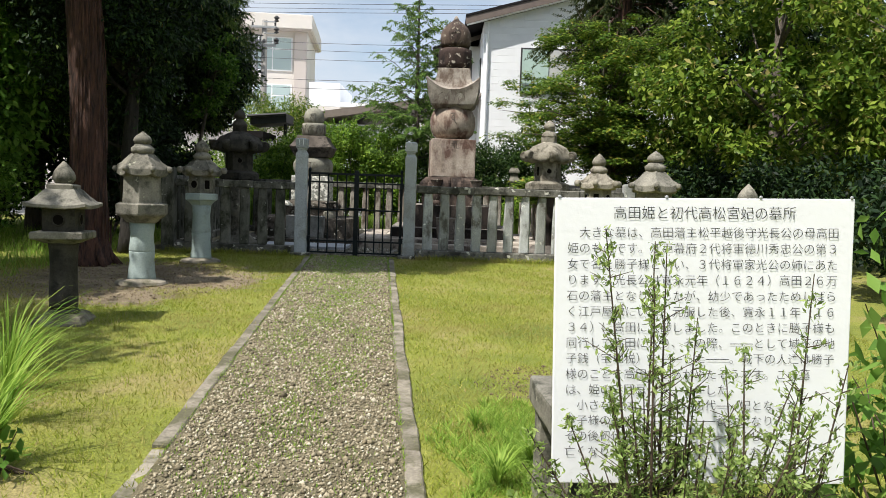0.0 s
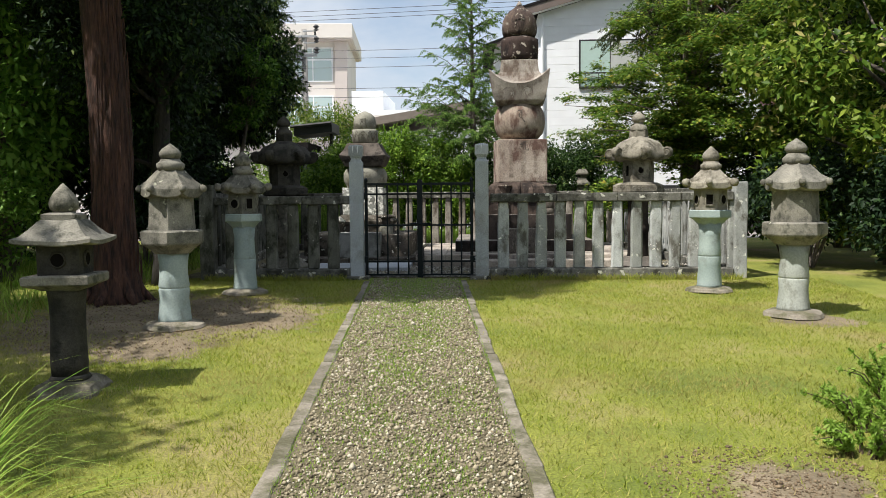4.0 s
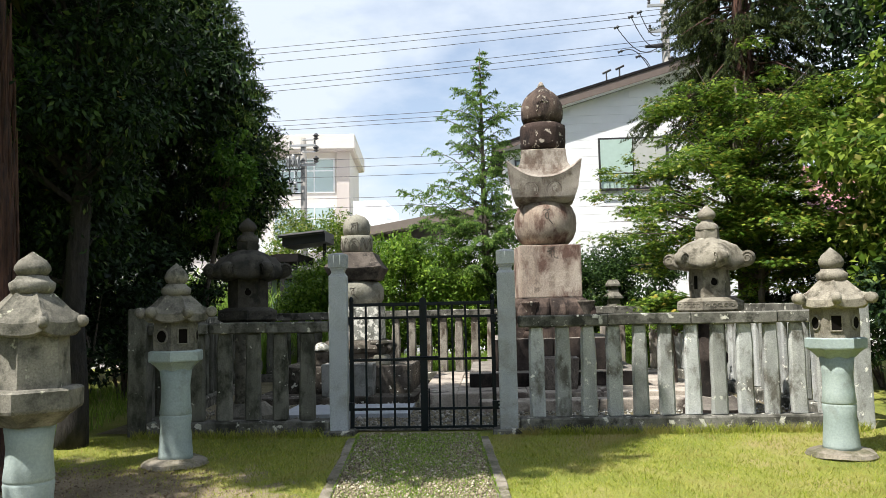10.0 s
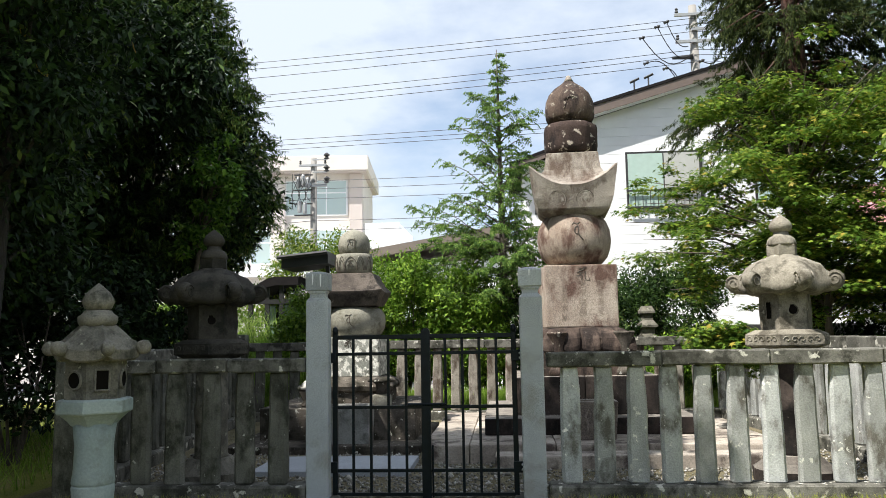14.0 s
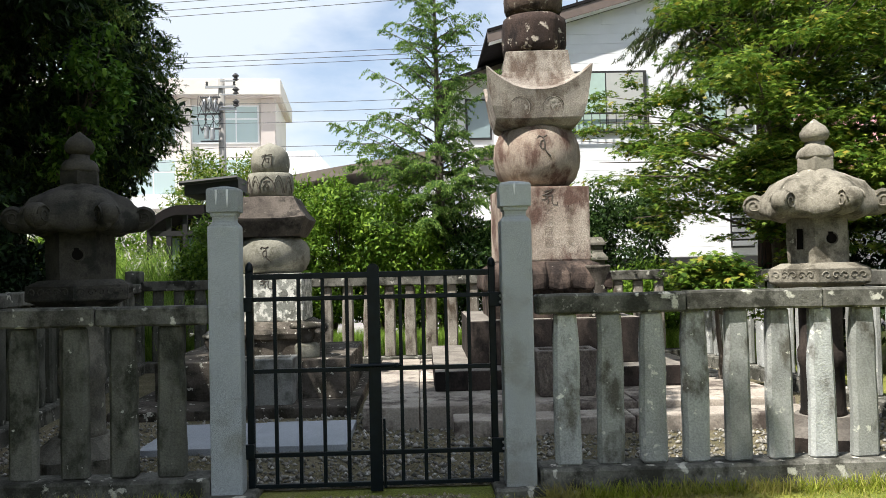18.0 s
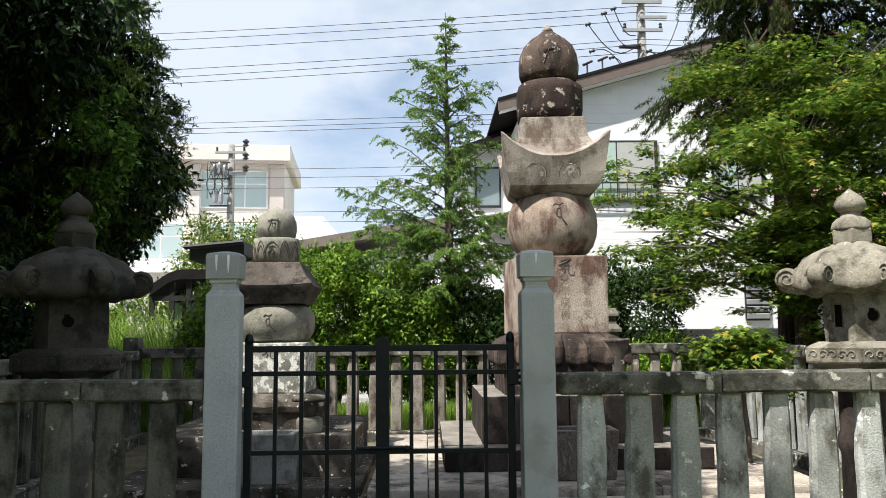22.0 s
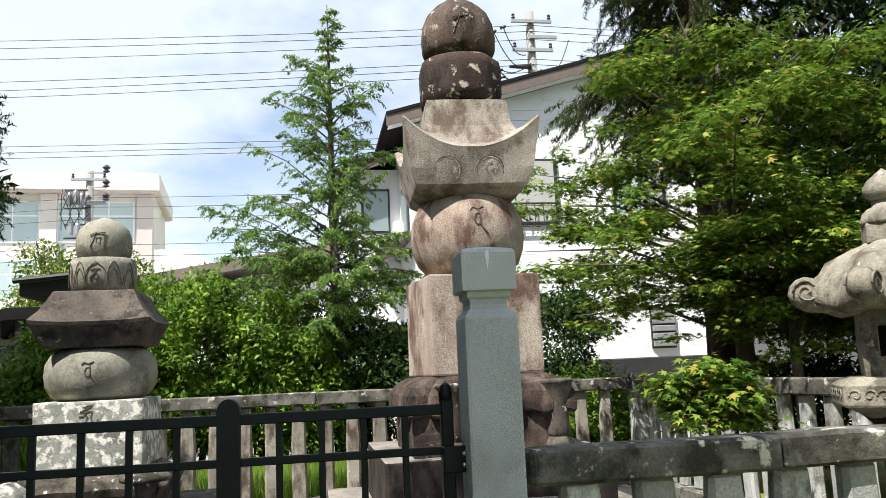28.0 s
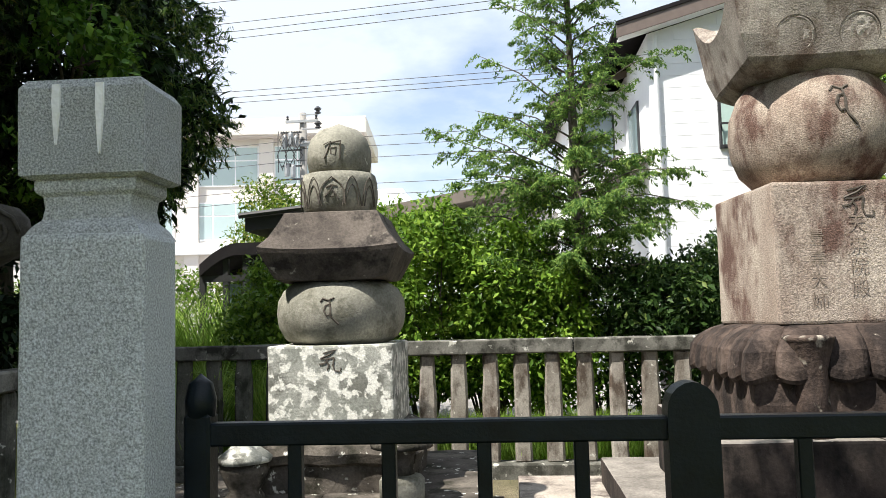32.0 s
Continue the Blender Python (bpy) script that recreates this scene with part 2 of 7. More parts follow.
M_POST = stone("granite_post", (0.415, 0.445, 0.47), (0.505, 0.54, 0.565), stain=(0.31, 0.315, 0.29), stain_at=(0.54, 0.70), fine=340.0, speck=0.6, bump=0.3, rough=0.8, big=1.2)
M_RAIL = stone("mossy_rail", (0.075, 0.074, 0.064), (0.225, 0.22, 0.195), stain=(0.042, 0.042, 0.034), stain_at=(0.46, 0.6), lichen=(0.55, 0.54, 0.48), lichen_at=(0.61, 0.66), big=3.4, spots=11.0)
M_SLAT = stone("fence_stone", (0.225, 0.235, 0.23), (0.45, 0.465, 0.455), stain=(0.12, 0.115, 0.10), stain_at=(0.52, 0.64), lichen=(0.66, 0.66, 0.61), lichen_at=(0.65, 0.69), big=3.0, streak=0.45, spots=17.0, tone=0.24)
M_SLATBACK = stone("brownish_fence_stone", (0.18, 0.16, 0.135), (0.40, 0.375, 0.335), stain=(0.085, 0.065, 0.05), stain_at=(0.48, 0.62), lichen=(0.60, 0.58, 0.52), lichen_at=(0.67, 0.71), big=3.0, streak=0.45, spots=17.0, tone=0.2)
# Darker copy of the fence stone: tree shade put into the colour, lichen kept.
M_SLATSHADE = stone("shaded_fence_stone", (0.072, 0.074, 0.062), (0.19, 0.188, 0.165), stain=(0.035, 0.038, 0.028), stain_at=(0.46, 0.62), lichen=(0.52, 0.52, 0.47), lichen_at=(0.68, 0.72), big=3.0, streak=0.45, spots=17.0, tone=0.2)
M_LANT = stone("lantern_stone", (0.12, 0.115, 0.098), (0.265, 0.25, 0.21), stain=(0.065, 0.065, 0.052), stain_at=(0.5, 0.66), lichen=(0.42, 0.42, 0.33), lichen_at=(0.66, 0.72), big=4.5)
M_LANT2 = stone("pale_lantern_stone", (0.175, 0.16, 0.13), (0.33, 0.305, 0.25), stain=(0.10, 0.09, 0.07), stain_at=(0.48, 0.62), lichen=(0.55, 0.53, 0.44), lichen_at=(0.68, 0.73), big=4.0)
# Shade over the yard lantern put into the colour of this darker stone.
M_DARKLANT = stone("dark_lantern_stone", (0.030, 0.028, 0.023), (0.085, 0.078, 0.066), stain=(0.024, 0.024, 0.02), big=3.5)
M_PILLAR = stone("pale_blue_stone", (0.255, 0.32, 0.315), (0.37, 0.44, 0.43), stain=(0.20, 0.225, 0.21), stain_at=(0.55, 0.72), fine=60.0, speck=0.12, bump=0.25, rough=0.75, big=2.4)
M_PILLARGREY = stone("grey_stained_pillar", (0.25, 0.275, 0.25), (0.40, 0.42, 0.385), stain=(0.13, 0.125, 0.10), stain_at=(0.5, 0.64), fine=60.0, speck=0.15, bump=0.25, rough=0.8, big=2.6, streak=0.4)
M_TOWER = stone("tower_stone", (0.27, 0.20, 0.16), (0.54, 0.475, 0.40), stain=(0.14, 0.085, 0.068), stain_at=(0.48, 0.61), fine=120.0, speck=0.5, bump=0.8, big=1.9, streak=0.45)
M_TOWERDARK = stone("tower_dark_stone", (0.055, 0.038, 0.033), (0.17, 0.125, 0.10), stain=(0.032, 0.024, 0.022), stain_at=(0.46, 0.62), lichen=(0.40, 0.36, 0.30), lichen_at=(0.60, 0.70), spots=12.0, fine=55.0, speck=0.3, bump=0.8, big=3.2, streak=0.5)
M_TOWERRING = stone("tower_ring_stone", (0.022, 0.016, 0.015), (0.075, 0.05, 0.042), stain=(0.015, 0.012, 0.012), lichen=(0.50, 0.44, 0.38), lichen_at=(0.60, 0.66), spots=9.0, fine=55.0, speck=0.3, bump=0.9, big=3.2, streak=0.7)
M_PLINTH = stone("plinth_stone", (0.025, 0.019, 0.017), (0.072, 0.056, 0.048), stain=(0.012, 0.010, 0.009), stain_at=(0.42, 0.58), lichen=(0.2, 0.18, 0.16), lichen_at=(0.70, 0.76), spots=26.0, fine=50.0, big=2.0, streak=0.4, lit_top=(0.30, 0.275, 0.245))
M_PEDESTAL = stone("pedestal_stone", (0.042, 0.030, 0.025), (0.135, 0.10, 0.083), stain=(0.024, 0.018, 0.016), stain_at=(0.42, 0.58), lichen=(0.3, 0.26, 0.22), lichen_at=(0.69, 0.76), spots=22.0, fine=55.0, speck=0.3, bump=0.8, big=3.2, streak=0.5)
M_CARVEDBASIN = stone("carved_basin_stone", (0.12, 0.10, 0.088), (0.27, 0.235, 0.205), stain=(0.07, 0.058, 0.05), stain_at=(0.52, 0.68), fine=60.0, speck=0.35, bump=0.8, big=4.0, lit_top=(0.36, 0.33, 0.30))
M_SMALL = stone("small_tower_stone", (0.17, 0.168, 0.14), (0.33, 0.32, 0.27), stain=(0.15, 0.145, 0.115), lichen=(0.55, 0.54, 0.46), lichen_at=(0.70, 0.75), fine=70.0, big=3.0)
M_SMALLROOF = stone("small_roof_stone", (0.06, 0.05, 0.044), (0.17, 0.145, 0.125), stain=(0.035, 0.03, 0.027), lichen=(0.34, 0.32, 0.27), lichen_at=(0.68, 0.74), fine=70.0, big=3.0)
M_SMALLBASE = stone("mottled_base_stone", (0.058, 0.05, 0.043), (0.15, 0.132, 0.112), stain=(0.03, 0.028, 0.02), stain_at=(0.48, 0.62), lichen=(0.60, 0.59, 0.53), lichen_at=(0.63, 0.67), spots=15.0, fine=70.0, big=3.0)
M_LICHEN = stone("lichen_stone", (0.24, 0.25, 0.22), (0.38, 0.38, 0.34), stain=(0.15, 0.15, 0.13), lichen=(0.70, 0.69, 0.63), lichen_at=(0.50, 0.56), fine=70.0, big=3.0)
M_BASIN = stone("basin_stone", (0.22, 0.225, 0.215), (0.36, 0.365, 0.35), stain=(0.14, 0.14, 0.13), lit_top=(0.42, 0.42, 0.40), fine=80.0, big=2.0)
M_TOWERPALE = stone("tower_pale_stone", (0.235, 0.205, 0.18), (0.51, 0.465, 0.41), stain=(0.14, 0.105, 0.085), stain_at=(0.48, 0.62), fine=110.0, speck=0.42, bump=0.8, big=2.3, streak=0.4)
M_PAVE = stone("paving_stone", (0.27, 0.235, 0.205), (0.52, 0.47, 0.41), stain=(0.11, 0.09, 0.08), fine=60.0, big=1.6)
M_BLUESLAB = stone("blue_slab", (0.33, 0.36, 0.40), (0.44, 0.47, 0.52), fine=120.0, speck=0.2, bump=0.15, big=1.4)
M_KERB = stone("kerb_stone", (0.17, 0.15, 0.12), (0.31, 0.28, 0.23), stain=(0.11, 0.105, 0.065), stain_at=(0.45, 0.6), fine=60.0, big=2.2)
# Dark strokes and letters: the shade inside the cuts put into the colour.
M_CARVE = stone("carved_shadowed_groove", (0.07, 0.06, 0.05), (0.11, 0.095, 0.08), fine=60.0)
M_INSCR = stone("worn_shadowed_inscription", (0.235, 0.185, 0.15), (0.32, 0.26, 0.215), fine=60.0)
M_DRIP = stone("white_streak", (0.72, 0.74, 0.76), (0.85, 0.86, 0.88), fine=60.0, speck=0.1)
M_IRON = plain("black_painted_iron", (0.004, 0.008, 0.011), 0.38, 0.0, 0.35, 18.0, 0.1)
M_IRON.node_tree.nodes["Principled BSDF"].inputs["Specular IOR Level"].default_value = 0.2
M_BOLT = plain("steel_bolt", (0.6, 0.6, 0.6), 0.3, 1.0)
M_WHITE = plain("white_board", (0.80, 0.81, 0.84), 0.45, 0.0, 0.02)
M_INK = plain("black_ink", (0.02, 0.02, 0.022), 0.6, 0.0, 0.05)
M_SIDING = plain("white_siding", (0.84, 0.85, 0.87), 0.7, 0.0, 0.04, 2.0, 0.05)
M_FASCIA = plain("brown_fascia", (0.15, 0.115, 0.10), 0.6, 0.0, 0.1)
M_ROOFDARK = plain("dark_roof", (0.018, 0.016, 0.017), 0.9, 0.0, 0.2)
M_ROOFDARK.node_tree.nodes["Principled BSDF"].inputs["Specular IOR Level"].default_value = 0.1
M_SCHOOL = plain("cream_wall", (0.66, 0.615, 0.58), 0.8, 0.0, 0.06, 0.4, 0.05)
M_SCHOOL2 = plain("beige_panel", (0.54, 0.48, 0.45), 0.8, 0.0, 0.05, 0.4, 0.05)
# Near-black plates on the fire boxes stand in for the shade inside.
M_HOLLOW = plain("dark_hollow", (0.008, 0.007, 0.006), 0.95, 0.0, 0.1)
M_HOLLOW.node_tree.nodes["Principled BSDF"].inputs["Specular IOR Level"].default_value = 0.05
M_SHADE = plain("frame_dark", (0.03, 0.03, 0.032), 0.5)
M_GLASS = glass_mat("window_glass", (0.23, 0.30, 0.31))
M_PALEGLASS = glass_mat("pale_window_glass", (0.42, 0.52, 0.52), 0.2)
M_CURTAIN = plain("pale_green_curtain", (0.42, 0.55, 0.50), 0.9, 0.0, 0.06)
M_BLIND = plain("grey_blind", (0.46, 0.47, 0.45), 0.8, 0.0, 0.06)
M_REDROOF = plain("faded_red_roof", (0.45, 0.21, 0.22), 0.7, 0.0, 0.12, 3.0)
M_CONC = plain("concrete_pole", (0.25, 0.24, 0.225), 0.85, 0.0, 0.1)
M_WIRE = plain("black_cable", (0.02, 0.02, 0.022), 0.6)
M_METAL = plain("grey_metal", (0.34, 0.35, 0.36), 0.5, 0.4, 0.1)
M_ROOFBROWN = plain("brown_flat_roof", (0.20, 0.165, 0.14), 0.7, 0.0, 0.1)

M_BARK = bark_mat("red_brown_bark", (0.012, 0.006, 0.005), (0.115, 0.052, 0.033), 0.13, 26.0)
M_BARKDARK = bark_mat("blackish_bark", (0.010, 0.009, 0.008), (0.038, 0.032, 0.027), 0.3, 20.0)
M_BARK2 = bark_mat("grey_bark", (0.06, 0.05, 0.042), (0.17, 0.14, 0.115), 0.3, 20.0)
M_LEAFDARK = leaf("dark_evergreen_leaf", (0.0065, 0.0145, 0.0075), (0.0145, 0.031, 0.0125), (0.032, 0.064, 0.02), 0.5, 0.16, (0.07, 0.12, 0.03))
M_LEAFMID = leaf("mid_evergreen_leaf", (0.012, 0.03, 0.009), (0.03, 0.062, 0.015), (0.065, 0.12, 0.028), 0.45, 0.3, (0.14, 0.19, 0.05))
M_NEEDLE = leaf("conifer_needles", (0.022, 0.045, 0.014), (0.045, 0.085, 0.022), (0.10, 0.14, 0.03), 0.6, 0.25, (0.17, 0.15, 0.05))
M_NEEDLEMID = leaf("mid_needle_sprays", (0.022, 0.052, 0.014), (0.055, 0.105, 0.022), (0.12, 0.18, 0.038), 0.5, 0.3, (0.18, 0.17, 0.035))
M_TREELEAF = leaf("bright_tree_leaf", (0.028, 0.075, 0.012), (0.078, 0.17, 0.022), (0.17, 0.30, 0.045), 0.4, 0.33)
M_BLACK = plain("black_paint", (0.012, 0.012, 0.013), 0.6)
M_CYPRESS = leaf("light_conifer_sprays", (0.045, 0.11, 0.03), (0.125, 0.22, 0.05), (0.26, 0.37, 0.09), 0.55, 0.45)
M_NEEDLEDARK = leaf("dark_conifer_needles", (0.012, 0.022, 0.007), (0.03, 0.048, 0.013), (0.085, 0.105, 0.026), 0.55, 0.2)
M_MAPLE = leaf("maple_leaf", (0.035, 0.085, 0.012), (0.10, 0.18, 0.022), (0.24, 0.315, 0.045), 0.45, 0.34, (0.33, 0.27, 0.05))
M_HEDGE = leaf("hedge_leaf", (0.055, 0.12, 0.014), (0.125, 0.23, 0.026), (0.24, 0.36, 0.05), 0.4, 0.36)
M_BROAD = leaf("glossy_broad_leaf", (0.035, 0.08, 0.010), (0.105, 0.175, 0.020), (0.26, 0.33, 0.05), 0.42, 0.35, (0.38, 0.33, 0.12))
M_WEED = leaf("weed_leaf", (0.16, 0.28, 0.04), (0.27, 0.42, 0.065), (0.38, 0.52, 0.12), 0.5, 0.55)
M_FRESH = leaf("fresh_green_leaf", (0.08, 0.17, 0.03), (0.15, 0.29, 0.05), (0.24, 0.38, 0.08), 0.45, 0.45)
M_SPRIG = leaf("small_shrub_leaf", (0.12, 0.19, 0.05), (0.24, 0.34, 0.09), (0.42, 0.52, 0.18), 0.45, 0.5)
M_YELLOW = leaf("withered_leaf", (0.30, 0.20, 0.04), (0.40, 0.27, 0.05), (0.46, 0.36, 0.08), 0.5, 0.4)
M_STEM = plain("brown_stem", (0.06, 0.04, 0.025), 0.8)
M_YARD = ground_mat("grey_yard", [(0.35, (0.20, 0.19, 0.18)), (0.65, (0.32, 0.31, 0.295))], 0.5, [(0.35, (0.8, 0.8, 0.8)), (0.65, (1.15, 1.15, 1.15))], 0.4)
M_GRASS = leaf("lawn_grass", (0.168, 0.225, 0.026), (0.298, 0.345, 0.045), (0.455, 0.44, 0.11), 0.6, 0.4, (0.46, 0.38, 0.18), (0.37, 0.30, 0.12))
M_TALLGRASS = leaf("tall_grass", (0.13, 0.25, 0.035), (0.25, 0.39, 0.06), (0.38, 0.50, 0.11), 0.5, 0.45)
M_LAWN = lawn_mat("lawn_soil", [(0.35, (0.155, 0.195, 0.026)), (0.52, (0.255, 0.275, 0.045)), (0.66, (0.34, 0.285, 0.12))], 0.9, [(0.3, (0.5, 0.5, 0.45)), (0.7, (1.2, 1.2, 1.15))])
M_GRAVELBED = ground_mat("gravel_bed", [(0.35, (0.14, 0.125, 0.065)), (0.65, (0.26, 0.22, 0.14))], 3.0, [(0.35, (0.6, 0.6, 0.6)), (0.65, (1.25, 1.25, 1.2))], 1.0)
M_PEBBLE = pebbles_mat("gravel_pebbles", [(0.0, (0.10, 0.082, 0.048)), (0.4, (0.245, 0.205, 0.13)), (0.8, (0.36, 0.31, 0.21)), (0.97, (0.52, 0.48, 0.37))])
M_LITTER = pebbles_mat("dry_litter", [(0.0, (0.09, 0.06, 0.035)), (0.5, (0.17, 0.12, 0.07)), (0.9, (0.27, 0.20, 0.12)), (0.98, (0.36, 0.30, 0.20))])
M_PEBBLE2 = pebbles_mat("grey_pebbles", [(0.0, (0.12, 0.115, 0.10)), (0.4, (0.22, 0.21, 0.18)), (0.8, (0.36, 0.34, 0.30)), (0.97, (0.52, 0.50, 0.46))])


# ---- building helpers ----
def lie(y):
    """Height of the lawn: level at the fence, falling gently along the path."""
    return 0.032 * max(-24.0, min(0.0, y))


def part(name, bm, material, parent=None, label="", smooth=False, at=None):
    """Links a bmesh as ONE mesh object under a thing or a part."""
    data = bm
    if isinstance(bm, bmesh.types.BMesh):
        data = bpy.data.meshes.new(name)
        bmesh.ops.recalc_face_normals(bm, faces=bm.faces)
        bm.to_mesh(data)
        bm.free()
        data.materials.append(material)
        if smooth:
            data.polygons.foreach_set("use_smooth", [True] * len(data.polygons))
    ob = new(name, data)
    if parent is not None:
        ob.parent = parent
    if at is not None:
        ob.matrix_basis = at if isinstance(at, Matrix) else Matrix.Translation(at)
    if label:
        ob["label"] = label
    return ob


def thing(name, x, y, z, label, category, group="", kind="", turn=0.0):
    ob = new(name)
    ob.empty_display_size = 0.1
    ob.matrix_basis = pose(x, y, z + lie(y), 0, 0, turn)
    return tagged(ob, label, category, group, kind)


def bm_box(x0, x1, y0, y1, z0, z1, bev=0.008, seg=1):
    bm = bmesh.new()
    bmesh.ops.create_cube(bm, size=1.0)
    for v in bm.verts:
        v.co = Vector((x0 if v.co.x < 0 else x1, y0 if v.co.y < 0 else y1, z0 if v.co.z < 0 else z1))
    if bev:
        bmesh.ops.bevel(bm, geom=bm.edges[:], offset=bev, segments=seg, affect="EDGES", profile=0.6)
    return bm


def worn(bm, amp=0.006, freq=6.0, cuts=2, seed=0.0):
    """Subdivides and roughens a block so that its edges are not dead straight."""
    if cuts:
        long_edges = [e for e in bm.edges if e.calc_length() > 0.08]
        bmesh.ops.subdivide_edges(bm, edges=long_edges, cuts=cuts, use_grid_fill=True)
    for v in bm.verts:
        v.co += noise.noise_vector(v.co * freq + Vector((seed, seed * 1.7, seed * 0.3))) * amp
    return bm


def bm_lathe(profile, n=24, turn=0.0, squash=None):
    """Turns (radius, height) rows round z. n=4 or 6 gives square and hexagonal stones (radius to the corner)."""
    bm = bmesh.new()
    rings = []
    for r, z in profile:
        if r < 1e-4:
            rings.append([bm.verts.new((0, 0, z))])
        else:
            rings.append([bm.verts.new((r * math.cos(turn + 2 * math.pi * k / n), r * math.sin(turn + 2 * math.pi * k / n), z)) for k in range(n)])
    for a, b in zip(rings, rings[1:]):
        for k in range(n):
            j = (k + 1) % n
            if len(a) == 1:
                bm.faces.new((a[0], b[k], b[j]))
            elif len(b) == 1:
                bm.faces.new((a[k], a[j], b[0]))
            else:
                bm.faces.new((a[k], a[j], b[j], b[k]))
    for ring in (rings[0], rings[-1]):
        if len(ring) > 1:
            bm.faces.new(ring)
    return bm


def bm_square(profile, n_side=6, shape=None):
    """Like a lathe with a square plan of half widths, each side split; shape(u, half, z) may bend a ring: gives (half, z) for u in -1..1."""
    bm = bmesh.new()
    rings = []
    us = [2 * k / n_side - 1 for k in range(n_side)]
    for h, z in profile:
        ring = []
        for q in range(4):
            c, s = ((1, 0), (0, 1), (-1, 0), (0, -1))[q]
            for u in us:
                hh, zz = shape(u, h, z) if shape else (h, z)
                px, py = u * hh, -hh
                ring.append(bm.verts.new((c * px - s * py, s * px + c * py, zz)))
        rings.append(ring)
    n = 4 * n_side
    for a, b in zip(rings, rings[1:]):
        for k in range(n):
            j = (k + 1) % n
            bm.faces.new((a[k], a[j], b[j], b[k]))
    bm.faces.new(rings[0])
    bm.faces.new(rings[-1])
    return bm


def bm_tube(points, radii, n=8):
    """A round bar or limb along points."""
    bm = bmesh.new()
    pts = [Vector(p) for p in points]
    if isinstance(radii, (int, float)):
        radii = [radii] * len(pts)
    rings = []
    for k, p in enumerate(pts):
        d = (pts[min(k + 1, len(pts) - 1)] - pts[max(k - 1, 0)]).normalized()
        side = d.orthogonal().normalized() if k == 0 else (rings_side - d * rings_side.dot(d)).normalized()
        rings_side = side
        up = d.cross(side)
        rings.append([bm.verts.new(p + (side * math.cos(2 * math.pi * j / n) + up * math.sin(2 * math.pi * j / n)) * radii[k]) for j in range(n)])
    for a, b in zip(rings, rings[1:]):
        for k in range(n):
            j = (k + 1) % n
            bm.faces.new((a[k], a[j], b[j], b[k]))
    bm.faces.new(rings[0])
    bm.faces.new(rings[-1])
    return bm


def joined(bms):
    out = bmesh.new()
    for b in bms:
        tmp = bpy.data.meshes.new("tmp")
        b.to_mesh(tmp)
        b.free()
        out.from_mesh(tmp)
        bpy.data.meshes.remove(tmp)
    return out


def mesh_np(name, verts, tris, material, smooth=False):
    """A mesh from arrays of corners and triangles."""
    data = bpy.data.meshes.new(name)
    verts, tris = np.asarray(verts, np.float32), np.asarray(tris, np.int32)
    data.vertices.add(len(verts))
    data.vertices.foreach_set("co", verts.ravel())
    data.loops.add(tris.size)
    data.loops.foreach_set("vertex_index", tris.ravel())
    data.polygons.add(len(tris))
    data.polygons.foreach_set("loop_start", np.arange(0, tris.size, 3, dtype=np.int32))
    if smooth:
        data.polygons.foreach_set("use_smooth", np.ones(len(tris), bool))
    data.update(calc_edges=True)
    data.materials.append(material)
    return data


def unit(a):
    return a / (np.linalg.norm(a, axis=1, keepdims=True) + 1e-9)


def leaves(name, centres, outward, length, width, material, rng, droop=0.3, spread=1.0, fold=0.15, ruffle=0.55):
    """Many small folded leaves: each four corners, two triangles."""
    n = len(centres)
    d = unit(outward * 0.6 + rng.normal(size=(n, 3)) * spread * 0.6 + np.array([0, 0, -droop]))
    nrm = unit(np.array([0, 0, 1.0]) * 0.9 + outward * 0.5 * (ruffle / 0.55) + rng.normal(size=(n, 3)) * ruffle)
    s = unit(np.cross(d, nrm))
    up = np.cross(s, d)
    size = rng.uniform(0.65, 1.3, (n, 1))
    ln, wd = length * size, width * size
    base = centres - d * ln * 0.5
    mid = centres - d * ln * 0.05
    v = np.stack([base, mid + s * wd * 0.5 + up * wd * fold, centres + d * ln * 0.5, mid - s * wd * 0.5 + up * wd * fold], 1).reshape(-1, 3)
    k = np.arange(n)[:, None] * 4
    t = np.concatenate([k + np.array([[0, 1, 2]]), k + np.array([[0, 2, 3]])], 1).reshape(-1, 3)
    return mesh_np(name, v, t, material)


def in_clumps(clumps, per, rng, shell=0.55):
    """Points in ball-like clumps (x, y, z, rx, ry, rz), thicker towards the outside; and the way out of each."""
    pts, out = [], []
    for x, y, z, rx, ry, rz in clumps:
        n = max(8, int(per * (rx * ry * rz) ** (2 / 3)))
        u = unit(rng.normal(size=(n, 3)))
        r = shell + (1 - shell) * rng.random((n, 1)) ** 0.6
        r *= 1 + 0.10 * rng.normal(size=(n, 1))
        pts.append(np.array([x, y, z]) + u * r * np.array([rx, ry, rz]))
        out.append(u)
    return np.concatenate(pts), np.concatenate(out)


def crown_clumps(centre, radii, count, size, rng, flat=0.75, shell=0.35):
    """Clump balls spread through an ellipsoid crown."""
    res = []
    for _ in range(count):
        u = rng.normal(size=3)
        u /= np.linalg.norm(u)
        r = shell + (1 - shell) * rng.random() ** 0.5
        c = np.array(centre) + u * r * np.array(radii)
        s = size * rng.uniform(0.6, 1.35)
        res.append((c[0], c[1], c[2], s, s, s * flat))
    return res


